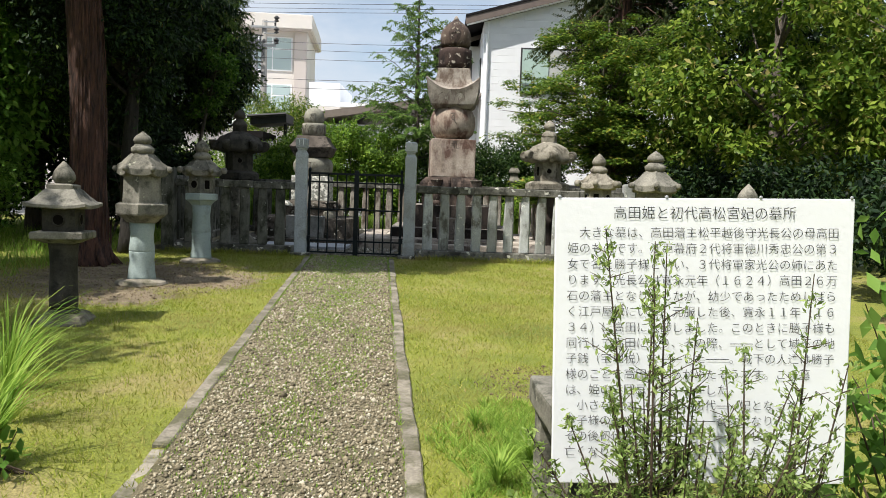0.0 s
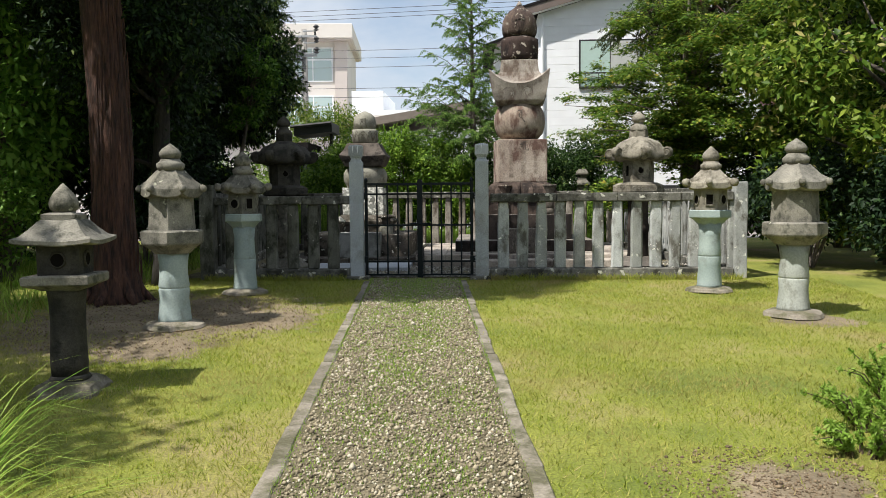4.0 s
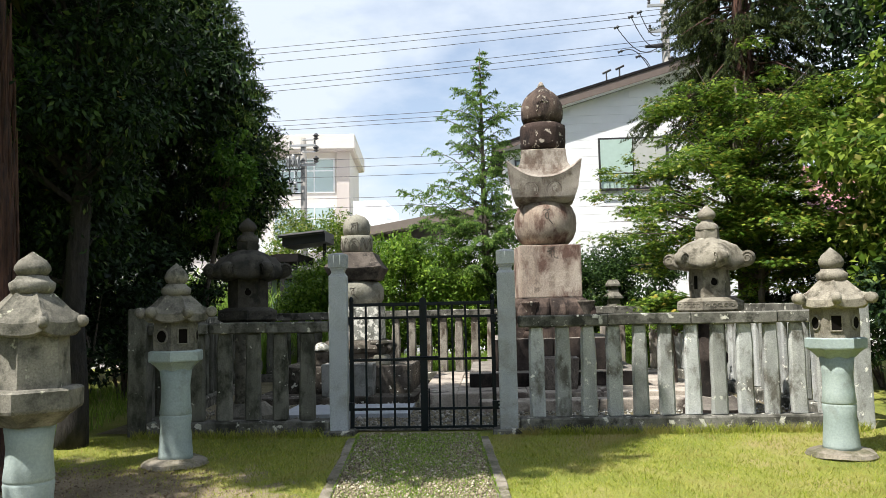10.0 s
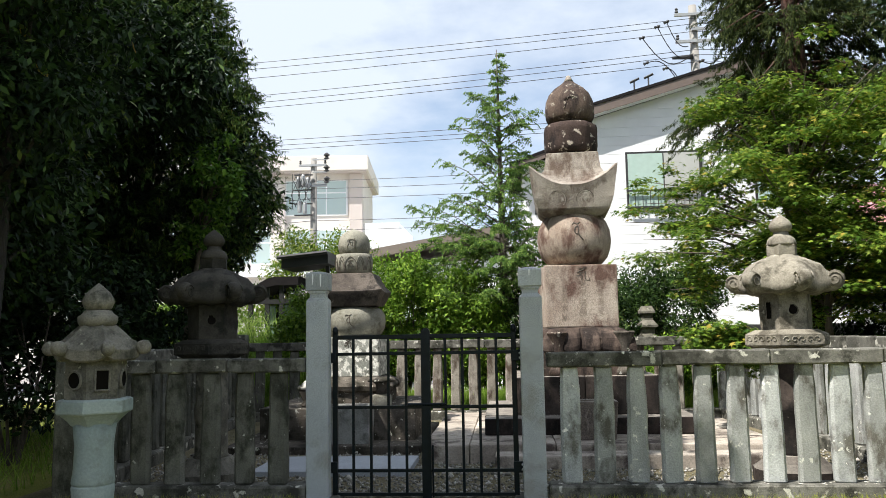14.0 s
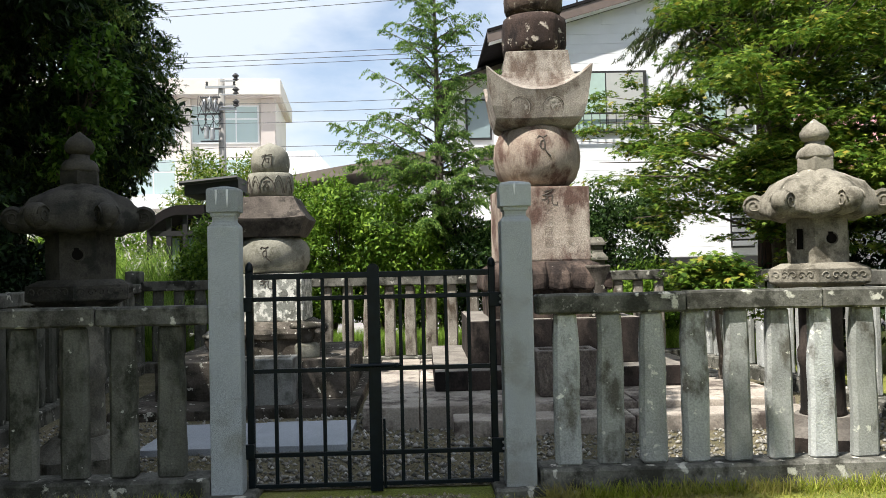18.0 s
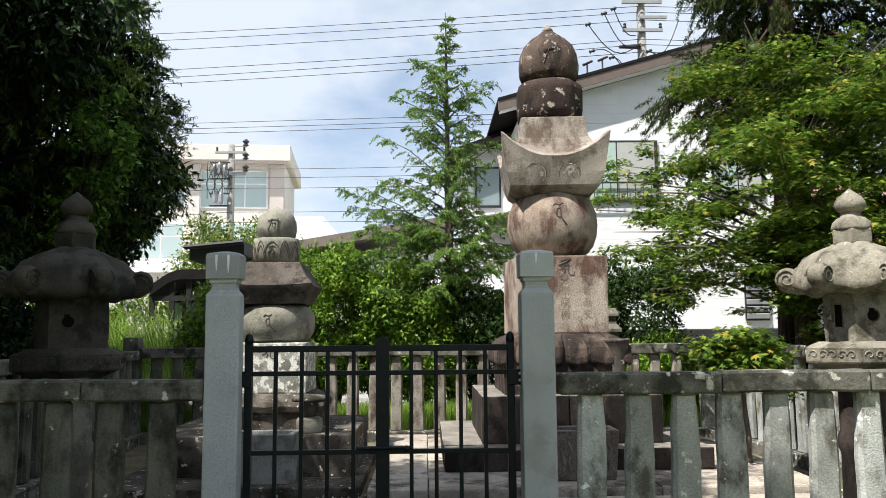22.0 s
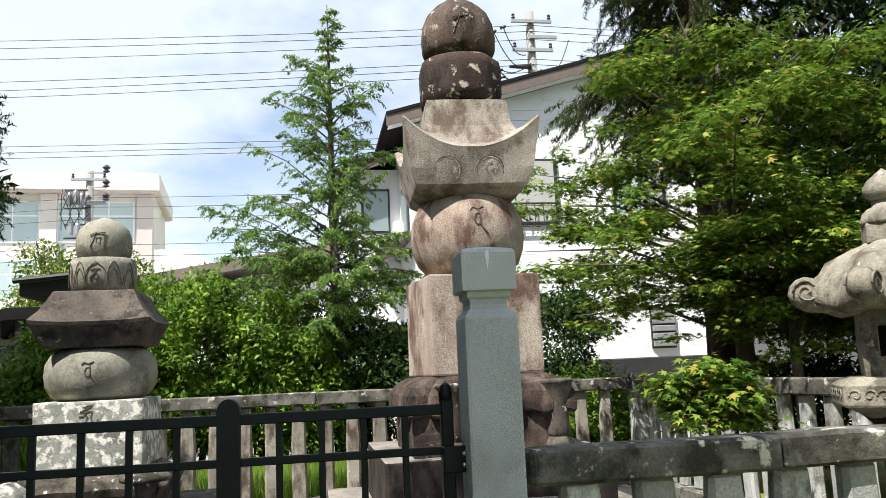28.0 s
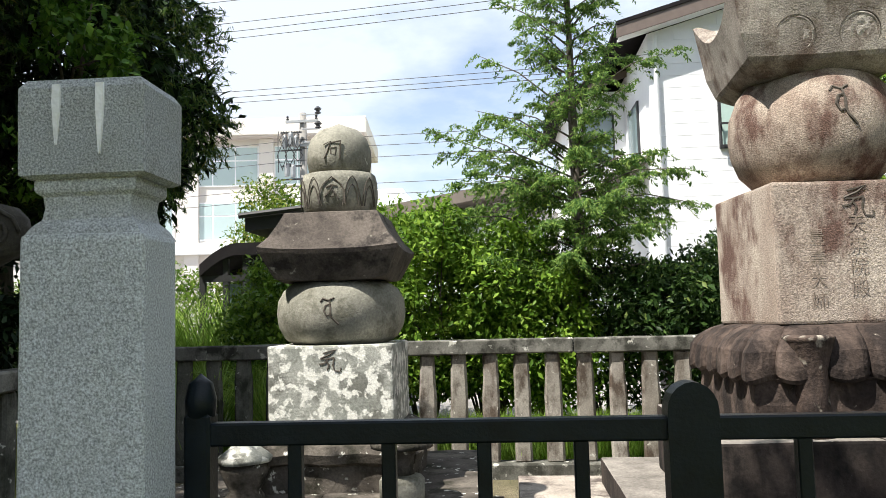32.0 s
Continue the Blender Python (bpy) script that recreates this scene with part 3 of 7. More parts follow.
def limb_bms(base, clumps, r0, rng, share=0.5):
    """Limbs from the trunk out to some of the clumps."""
    res = []
    b = Vector(base)
    for c in clumps:
        if rng.random() > share:
            continue
        e = Vector(c[:3])
        s = b.lerp(Vector((b.x, b.y, e.z - 0.35 * (e - b).length)), 1.0)
        s.z = max(b.z, min(s.z, e.z))
        m = s.lerp(e, 0.5) + Vector(rng.normal(size=3) * 0.08)
        res.append(bm_tube([s, m, e], [r0, r0 * 0.6, r0 * 0.15], 6))
    return res


# ---- ground ----
def sheet(name, x0, x1, y0, y1, z, material, label, category, nx=1, ny=1, edge=None, amp=0.0):
    bm = bmesh.new()
    grid = [[bm.verts.new((x0 + (x1 - x0) * i / nx, y0 + (y1 - y0) * j / ny, z)) for i in range(nx + 1)] for j in range(ny + 1)]
    for j in range(ny):
        for i in range(nx):
            bm.faces.new((grid[j][i], grid[j][i + 1], grid[j + 1][i + 1], grid[j + 1][i]))
    for v in bm.verts:
        if edge:
            v.co.x, v.co.y = edge(v.co.x, v.co.y)
        if amp:
            v.co.z += amp * noise.noise(v.co * 0.9)
        v.co.z += lie(v.co.y)
    return tagged(part(name, bm, material), label, category, kind="structure")


def path_x(y):
    """The path leans to one side as it leaves the gate."""
    return -0.078 * (y + 0.55) - 0.015


bm = bmesh.new()
rows = [[bm.verts.new((x, y, -0.012 + lie(y))) for x in (-900, 900)] for y in (-900, -24, 0, 900)]
for a, b in zip(rows, rows[1:]):
    bm.faces.new((a[0], a[1], b[1], b[0]))
tagged(part("ground", bm, M_LAWN), "yellow-green lawn reaching to the far distance", "ground", kind="structure")
sheet("pavement", -60, 50, 10.2, 60, -0.004, M_YARD, "pale grey yard before the buildings", "pavement", 8, 6)
sheet("road", -0.585, 0.585, -16.0, -0.02, 0.004, M_GRAVELBED, "brown gravel bed of the garden path", "path", 2, 40, edge=lambda x, y: (x + path_x(y), y))
sheet("ground_2", -3.4, 4.1, 0.2, 5.95, -0.004, M_GRAVELBED, "shaded gravel bed inside the stone fence", "ground", 6, 6)


rng = np.random.default_rng(7)


def pebbles(name, xs, ys, z, size, material, label):
    n = len(xs)
    o = np.array([(1, 0, 0), (0, 1, 0), (-1, 0, 0), (0, -1, 0), (0, 0, 0.75), (0, 0, -0.5)], float)
    f = np.array([(0, 1, 4), (1, 2, 4), (2, 3, 4), (3, 0, 4), (1, 0, 5), (2, 1, 5), (3, 2, 5), (0, 3, 5)])
    a = rng.uniform(0, 6.28, n)
    s = size * rng.lognormal(0, 0.35, (n, 1, 1))
    loc = o[None] * (1 + 0.35 * rng.normal(size=(n, 6, 3)) * 0.6) * s
    loc[:, :, 1] *= rng.uniform(0.6, 1.0, (n, 1))
    ca, sa = np.cos(a)[:, None], np.sin(a)[:, None]
    x = loc[:, :, 0] * ca - loc[:, :, 1] * sa + xs[:, None]
    y = loc[:, :, 0] * sa + loc[:, :, 1] * ca + ys[:, None]
    v = np.stack([x, y, loc[:, :, 2] + z + s[:, :, 0] * 0.25 + 0.032 * np.minimum(y, 0)], 2).reshape(-1, 3)
    t = (f[None] + 6 * np.arange(n)[:, None, None]).reshape(-1, 3)
    return tagged(part(name, mesh_np(name, v, t, material, True), material), label, "gravel", kind="stuff")


n = 46000
ys = -12.5 + 12.5 * rng.random(n) ** 1.0
us = rng.uniform(-0.56, 0.56, n)
pebbles("path_gravel", us + path_x(ys), ys, 0.004, 0.0088, M_PEBBLE, "loose brown and grey pebbles covering the path")
n = 9000
pebbles("yard_gravel", rng.uniform(-2.9, 4.0, n), 0.22 + 2.4 * rng.random(n) ** 1.6, -0.002, 0.014, M_PEBBLE2, "grey shaded pebbles inside the fence")
n = 3600
ang, rad = rng.uniform(0, 6.28, n), np.sqrt(rng.random(n))
pebbles("litter", -2.25 + 1.35 * rad * np.cos(ang), -2.9 + 1.6 * rad * np.sin(ang), -0.003, 0.0065, M_LITTER, "small stones and dry litter on the bare soil")


n = 1700
ang, rad = rng.uniform(0, 6.28, n), rng.random(n) ** 0.7
pebbles("dry_litter", 2.2 + 0.62 * rad * np.cos(ang), -7.0 + 0.55 * rad * np.sin(ang), -0.012, 0.0062, M_LITTER, "dry leaves and crumbs on the bare patch")


def blades(name, xs, ys, h, w, material, label, lean=0.35, category="grass", z=-0.012):
    n = len(xs)
    a = rng.uniform(0, 6.28, n)
    hh = h * rng.uniform(0.5, 1.3, n)
    ld = rng.normal(size=(n, 2)) * lean * hh[:, None]
    b = np.stack([xs, ys, z + 0.032 * np.minimum(ys, 0)], 1)
    side = np.stack([np.cos(a), np.sin(a), np.zeros(n)], 1) * (w * rng.uniform(0.6, 1.3, n))[:, None]
    tip = b + np.concatenate([ld, hh[:, None]], 1)
    v = np.stack([b - side, b + side, tip], 1).reshape(-1, 3)
    t = np.arange(3 * n).reshape(-1, 3)
    return tagged(part(name, mesh_np(name, v, t, material), material), label, category, kind="stuff")


def lawn_points(n, x0, x1, y0, y1):
    x, y = rng.uniform(x0, x1, n), rng.uniform(y0, y1, n)
    keep = np.abs(x - path_x(y)) > 0.635 + 0.05 * rng.normal(size=n)
    for sx, sy, sr in SOIL_SPOTS:
        d = np.hypot(x - sx, y - sy) / sr
        keep &= rng.random(n) < np.clip((d - 0.55) * 2.2, 0.05, 1.0)
    thin = np.sin(x * 2.1 + 1.3) * np.sin(y * 1.7) + 0.5 * np.sin(x * 5.3 + y * 4.1)
    clump = np.sin(x * 23.0 + 2.0 * np.sin(y * 9.0)) * np.sin(y * 19.0 + 2.0 * np.sin(x * 11.0))
    keep &= rng.random(n) < 0.70 + 0.25 * thin + 0.28 * clump
    return x[keep], y[keep]


gx, gy = lawn_points(360000, -4.2, 5.2, -10.8, -0.02)
blades("lawn_grass", gx, gy, 0.027, 0.0028, M_GRASS, "short sunlit yellow-green lawn grass", 0.85)
gx, gy = lawn_points(26000, -4.2, 5.2, -10.5, -0.05)
blades("lawn_tufts", gx, gy, 0.045, 0.003, M_GRASS, "longer green blades scattered in the lawn")
gy2 = -0.1 - 11.0 * rng.random(90000) ** 1.25
gx2 = path_x(gy2) + np.clip(rng.normal(0, 0.34, 90000), -0.58, 0.58)
cover = np.sin(gx2 * 9.0 + gy2 * 2.0) * np.sin(gy2 * 3.1 + 1.0) + 0.6 * np.sin(gx2 * 23.0) * np.sin(gy2 * 11.0)
keep = rng.random(90000) < np.clip(0.22 + 0.40 * cover + 0.085 * (gy2 + 8.5), 0.06, 1)
blades("path_weeds", gx2[keep], gy2[keep], 0.022, 0.0042, M_TALLGRASS, "low weeds growing through the path gravel", z=0.0)
n = 2600
fx = np.concatenate([rng.uniform(0.95, 4.2, n), rng.uniform(-2.9, -0.95, n // 2)])
blades("kerb_grass", fx, -0.045 - 0.05 * np.abs(rng.normal(size=len(fx))), 0.085, 0.004, M_GRASS, "longer grass along the foot of the fence", 0.5)
n = 7000
ang, rad = rng.uniform(0, 6.28, n), rng.random(n) ** 0.8
blades("lush_grass", 1.75 + 0.38 * rad * np.cos(ang) * (1 + 0.3 * np.sin(5 * ang)), -8.35 + 1.0 * rad * np.sin(ang), 0.05, 0.0036, M_TALLGRASS, "longer lush grass beside the bench", 0.9)
n = 52000
blades("sunny_grass", rng.uniform(-3.8, 4.2, n), rng.uniform(6.2, 7.6, n), 0.36, 0.009, M_WEED, "tall bright grass just behind the fence")
gx = np.concatenate([rng.uniform(-4.6, 5.5, 22000), rng.uniform(-8, -3.6, 9000)])
gy = np.concatenate([rng.uniform(6.15, 8.2, 22000), rng.uniform(-8, 5, 9000)])
blades("back_grass", gx, gy, 0.22, 0.007, M_TALLGRASS, "tall sunlit grass behind the stone fence")


# ---- path edging ----
edging = thing("path_edging", 0, 0, 0, "weathered stone kerbs edging the gravel path", "kerb", kind="structure")
for side in (-1, 1):
    y = -0.25
    k = 0
    while y > -13.2:
        ln = 0.62 + 0.28 * noise.random()
        bm = worn(bm_box(-0.045, 0.045, -ln / 2 + 0.006, ln / 2 - 0.006, -0.05, 0.012, 0.008), 0.012, 6.0, 3, k * 3.1 + side)
        yc = y - ln / 2
        drop = -0.022 if noise.noise(Vector((k * 1.3, side * 4, 3))) > 0.28 else 0.0
        part("kerb_stone", bm, M_KERB, edging, at=pose(path_x(yc) + side * 0.62 + 0.012 * noise.noise(Vector((k * 2.1, side, 7))), yc, lie(yc) + drop + 0.010 * noise.noise(Vector((k, side, 0))), 1.8, noise.random() * 3 - 1.5, 4.46 + noise.random() * 2 - 1))
        y -= ln
        k += 1


# ---- gate posts ----
def gate_post(x, drips, w=0.09, deep=0.18):
    k = w / 0.0925
    t = thing("gate_post", x, 0.088, -0.02, "square grey speckled granite gate post with a moulded cap", "gate post", "gate posts")
    part("shaft", worn(bm_box(-w, w, -0.088, 0.075, 0, 1.575, 0.01, 2), 0.0016, 4.0, 2), M_POST, t)
    part("neck", bm_square([(r * k, z) for r, z in ((0.0885, 1.570), (0.078, 1.586), (0.067, 1.596), (0.064, 1.612), (0.066, 1.628), (0.074, 1.634), (0.076, 1.638), (0.076, 1.656))], 2), M_POST, t)
    part("cap", worn(bm_square([(r * k, z) for r, z in ((0.083, 1.652), (0.0935, 1.657), (0.0945, 1.779), (0.085, 1.792), (0.02, 1.806))], 4), 0.0012, 5.0, 0), M_POST, t)
    part("base_stone", worn(bm_box(-0.16, 0.16, -0.15, 0.16, -0.04, 0.055, 0.012), 0.004, 6.0, 1), M_RAIL, t)
    for ob in t.children:
        if ob.name.split(".")[0] in ("shaft", "neck", "cap"):
            for v in ob.data.vertices:
                v.co.y = -0.088 + (v.co.y + 0.088) * deep / 0.18
    for dx, ln in drips:
        bm = bmesh.new()
        rows = [(0.0055, 0.0), (0.006, -0.3), (0.0035, -0.7), (0.001, -1.0)]
        pts = [[bm.verts.new((dx + w * q, yy, 1.783 + ln * f)) for q, yy in ((-1, -0.093 * k), (-1, -0.097 * k), (1, -0.097 * k), (1, -0.093 * k))] for w, f in rows]
        for a, b in zip(pts, pts[1:]):
            for q in range(3):
                bm.faces.new((a[q], a[q + 1], b[q + 1], b[q]))
        part("white_streak", bm, M_DRIP, t, "white mineral streak on the cap")
    return t


gate_post(-0.842, [(-0.035, 0.085), (0.028, 0.10)], 0.0895, 0.125)
gate_post(0.83, [(-0.005, 0.06)], 0.0885)


# ---- iron gate ----
def gate_leaf(x0, x1, name_label):
    t = thing("iron_gate", (x0 + x1) / 2, 0.14, 0.0, name_label, "gate", "gate leaves")
    w = abs(x1 - x0) / 2
    s = 1 if x0 < 0 else -1
    for z in (1.259, 1.127, 0.708, 0.22, 0.04):
        part("rail", bm_box(-w, w, -0.014, 0.014, z - (0.017 if z > 1.2 else 0.0125), z + (0.017 if z > 1.2 else 0.0125), 0.003), M_IRON, t)
    step = 2 * w / 5
    bar = None
    for k in range(1, 5):
        if bar is None:
            bar = part("bar", bm_box(-0.0105, 0.0105, -0.010, 0.010, 0.03, 1.262, 0.002), M_IRON, t, at=(-w + step * k, 0.0, 0)).data
        else:
            part("bar", bar, M_IRON, t, at=(-w + step * k, 0.0, 0))
    hx = -s * (w + 0.005)
    bm = bm_box(hx - 0.02, hx + 0.02, -0.02, 0.02, 0.0, 1.29, 0.004)
    st = part("stile", bm, M_IRON, t)
    part("finial", bm_lathe([(0.0, 1.28), (0.022, 1.285), (0.024, 1.31), (0.018, 1.335), (0.0, 1.35)], 12), M_IRON, st, smooth=True, at=(hx, 0, 0))
    for z in (1.10, 0.25):
        hg = part("hinge", bm_box(hx - s * 0.022 - 0.045, hx - s * 0.022 + 0.045, -0.05, -0.021, z - 0.042, z + 0.042, 0.004), M_IRON, t)
        for dz in (-0.018, 0.018):
            part("bolt", bm_lathe([(0.0, 0.006), (0.006, 0.004), (0.009, 0.0)], 10), M_BOLT, hg, "small steel bolt", True, at=pose(hx - s * 0.045, -0.051, z + dz, 90, 0, 0))
    return t


gate_leaf(-0.722, -0.02, "black-painted iron gate leaf with upright bars, closed")
gate_leaf(0.018, 0.688, "black-painted iron gate leaf with upright bars, closed")
mid = thing("gate_stile", -0.003, 0.14, 0.0, "thick black meeting stile with a rounded top", "gate post")
bm = bmesh.new()
outline = [(-0.036, 0.0), (0.036, 0.0), (0.036, 1.285)] + [(0.036 * math.cos(a), 1.285 + 0.04 * math.sin(a)) for a in [math.pi * k / 10 for k in range(1, 10)]] + [(-0.036, 1.285)]
f = bm.faces.new([bm.verts.new((x, -0.022, z)) for x, z in outline])
ext = bmesh.ops.extrude_face_region(bm, geom=[f])
bmesh.ops.translate(bm, vec=(0, 0.044, 0), verts=[v for v in ext["geom"] if isinstance(v, bmesh.types.BMVert)])
part("stile", bm, M_IRON, mid)
part("latch", bm_tube([(-0.14, -0.03, 0.73), (0.16, -0.03, 0.73)], 0.011, 8), M_IRON, mid)
part("latch_knob", bm_lathe([(0.0, 0.0), (0.016, 0.01), (0.016, 0.035), (0.0, 0.045)], 10), M_IRON, mid, at=pose(0.13, -0.035, 0.73, 90, 0, 0))
part("drop_bolt", bm_tube([(0.05, -0.03, 0.02), (0.05, -0.03, 0.42)], 0.008, 6), M_IRON, mid)


# ---- stone fences ----
def slat_mesh(seed, w, h, d=0.075, mat_s=M_SLAT):
    bm = bm_box(-w / 2, w / 2, -d / 2, d / 2, 0, h, 0.02, 1)
    worn(bm, 0.004, 3.2, 4, seed)
    # cut shoulders towards the top
    knee, cut = h * (0.62 + 0.05 * (seed % 4)), 0.12 + 0.03 * (seed % 3)
    for v in bm.verts:
        if v.co.z > knee:
            v.co.x *= 1 - cut * min(1.0, (v.co.z - knee) / (h * 0.16))
        v.co += noise.noise_vector(v.co * 4.0 + Vector((seed, 0, seed))) * 0.008
    data = bpy.data.meshes.new("slat")
    bmesh.ops.recalc_face_normals(bm, faces=bm.faces)
    bm.to_mesh(data)
    bm.free()
    data.materials.append(mat_s)
    return data


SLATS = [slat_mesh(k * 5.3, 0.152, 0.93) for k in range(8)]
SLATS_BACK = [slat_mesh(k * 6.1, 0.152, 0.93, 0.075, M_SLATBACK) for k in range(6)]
SLATS_SHADED = [slat_mesh(k * 4.7, 0.152, 0.93, 0.075, M_SLATSHADE) for k in range(6)]


def fence(label, start, end, slats, rail_cuts, rail_z=(1.03, 1.15), deep=0.15, kerb=0.13, dark=False, kinds=None):
    """A stone fence from start to end: kerb, slats at the given distances, top rail in pieces."""
    s, e = Vector((*start, 0)), Vector((*end, 0))
    d = e - s
    ln = d.length
    t = thing("stone_fence", s.x, s.y, 0, label, "fence", "fences round the graves", turn=math.degrees(math.atan2(d.y, d.x)))
    part("kerb", worn(bm_box(0, ln, -0.11, 0.11, -0.05, kerb, 0.015), 0.006, 3.0, 5, ln), M_RAIL, t)
    cuts = [0.0, *rail_cuts, ln]
    for k, (a, b) in enumerate(zip(cuts, cuts[1:])):
        part("rail", worn(bm_box(a + 0.003, b - 0.003, -deep / 2, deep / 2, rail_z[0] + 0.004 * (k % 2), rail_z[1] + 0.004 * (k % 2), 0.012), 0.005, 4.0, 6, k + ln), M_RAIL, t)
    h = rail_z[0] - kerb + 0.02
    for k, u in enumerate(slats):
        ob = part("slat", SLATS_SHADED[(k * 5 + int(ln)) % 6] if dark else (kinds or SLATS)[(k * 5 + int(ln)) % len(kinds or SLATS)], M_SLAT, t, at=pose(u, 0, kerb - 0.01, 0, 0.9 * noise.noise(Vector((k * 1.7, ln, 0))), 2.5 * noise.noise(Vector((k, ln, 2))) + (180 if k % 2 else 0)))
        ob.scale = (1 + 0.06 * noise.noise(Vector((k * 2.3, ln, 5))), 1, h / 0.93)
    return t


def end_post(x, y, w, h, label, d=0.17, stone_mat=M_SLAT):
    t = thing("fence_post", x, y, -0.02, label, "fence post", "fence posts")
    part("shaft", worn(bm_box(-w / 2, w / 2, -d / 2, d / 2, 0, h, 0.02, 2), 0.008, 4.0, 3, x), stone_mat, t)
    return t


fence("mottled grey stone fence with thick upright slabs in the sun", (0.935, 0.09), (4.11, 0.09), [0.18 + 0.2505 * k for k in range(13)], [0.88, 1.68, 2.5], (1.005, 1.12))
fence("stone fence with a mossy rail and upright slabs darkened for shade", (-2.78, 0.09), (-0.94, 0.09), [0.21, 0.49, 0.77, 1.06, 1.34, 1.61], [0.62, 1.2], (0.995, 1.105), dark=True)
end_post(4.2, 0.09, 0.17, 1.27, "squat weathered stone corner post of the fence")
end_post(-2.885, 0.09, 0.195, 1.29, "squat stone corner post of the fence, darkened for the shade", stone_mat=M_SLATSHADE)
# Slabs behind the small tower take the copy darkened for shade.
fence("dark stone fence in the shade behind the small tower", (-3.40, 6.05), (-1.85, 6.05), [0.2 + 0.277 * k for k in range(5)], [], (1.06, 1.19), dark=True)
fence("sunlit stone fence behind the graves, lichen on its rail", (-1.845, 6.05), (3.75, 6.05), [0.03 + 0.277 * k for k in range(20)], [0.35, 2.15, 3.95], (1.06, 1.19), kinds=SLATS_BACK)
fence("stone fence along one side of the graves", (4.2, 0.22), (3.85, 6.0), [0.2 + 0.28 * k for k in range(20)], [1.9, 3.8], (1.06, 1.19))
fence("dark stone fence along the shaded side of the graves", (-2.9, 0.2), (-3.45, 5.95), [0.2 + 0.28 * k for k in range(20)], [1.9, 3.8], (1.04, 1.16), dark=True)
end_post(-3.5, 6.05, 0.2, 1.35, "stone corner post at the back of the fence, darkened for shade", stone_mat=M_SLATSHADE)
end_post(3.84, 6.05, 0.18, 1.25, "stone corner post at the back of the fence")


# ---- stone lanterns ----
def jewel(r, h):
    return [(0.0, h), (r * 0.12, h * 0.95), (r * 0.38, h * 0.82), (r * 0.75, h * 0.64), (r * 0.97, h * 0.42), (r, h * 0.28), (r * 0.85, h * 0.1), (r * 0.55, 0.0)]


def up(rows, z):
    return [(r, a + z) for r, a in rows]


def hex_roof(r, z0, h, curls=True, n=6):
    """A hexagonal roof stone whose corners curl up at the eaves."""
    rows = [(0.62, 0.0), (0.95, 0.0), (1.0, 0.05), (1.0, 0.30), (0.965, 0.35), (0.80, 0.55), (0.62, 0.74), (0.46, 0.90), (0.36, 1.0)]
    bms = []
    bm = bmesh.new()
    rings = []
    m = n * 6
    for f, g in rows:
        ring = []
        for k in range(m):
            a = 2 * math.pi * k / m
            u = (k % 6) / 6 * 2 - 1
            flat = math.cos(math.pi / n) / math.cos((a % (2 * math.pi / n)) - math.pi / n)
            corner = abs(u) ** 3
            ring.append(bm.verts.new((r * f * flat * math.cos(a), r * f * flat * math.sin(a), z0 + h * g + (0.028 * r / 0.3) * corner * (f > 0.9) + 0.012 * (abs(u) > 0.99) * (0.4 < f < 0.97))))
        rings.append(ring)
    for a, b in zip(rings, rings[1:]):
        for k in range(m):
            bm.faces.new((a[k], a[(k + 1) % m], b[(k + 1) % m], b[k]))
    bm.faces.new(rings[0])
    bm.faces.new(rings[-1])
    return bm


def curl(r, a, z0, s):
    """A scroll-shaped corner ornament of a roof stone."""
    bm = bm_lathe([(0.0, -s * 0.75), (s * 0.7, -s * 0.72), (s, -s * 0.4), (s, s * 0.4), (s * 0.7, s * 0.72), (0.0, s * 0.75)], 12)
    if s > 0.06:
        for side in (-1, 1):
            pts = [(s * (0.82 - 0.62 * q / 16) * math.cos(q * 0.62), s * (0.82 - 0.62 * q / 16) * math.sin(q * 0.62), side * s * 0.76) for q in range(17)]
            bm = joined([bm, bm_tube(pts, s * 0.085, 5)])
    m = Matrix.Translation((r * math.cos(a), r * math.sin(a), z0)) @ Matrix.Rotation(a, 4, "Z") @ Matrix.Rotation(math.pi / 2, 4, "X")
    bmesh.ops.transform(bm, matrix=m, verts=bm.verts)
    return bm


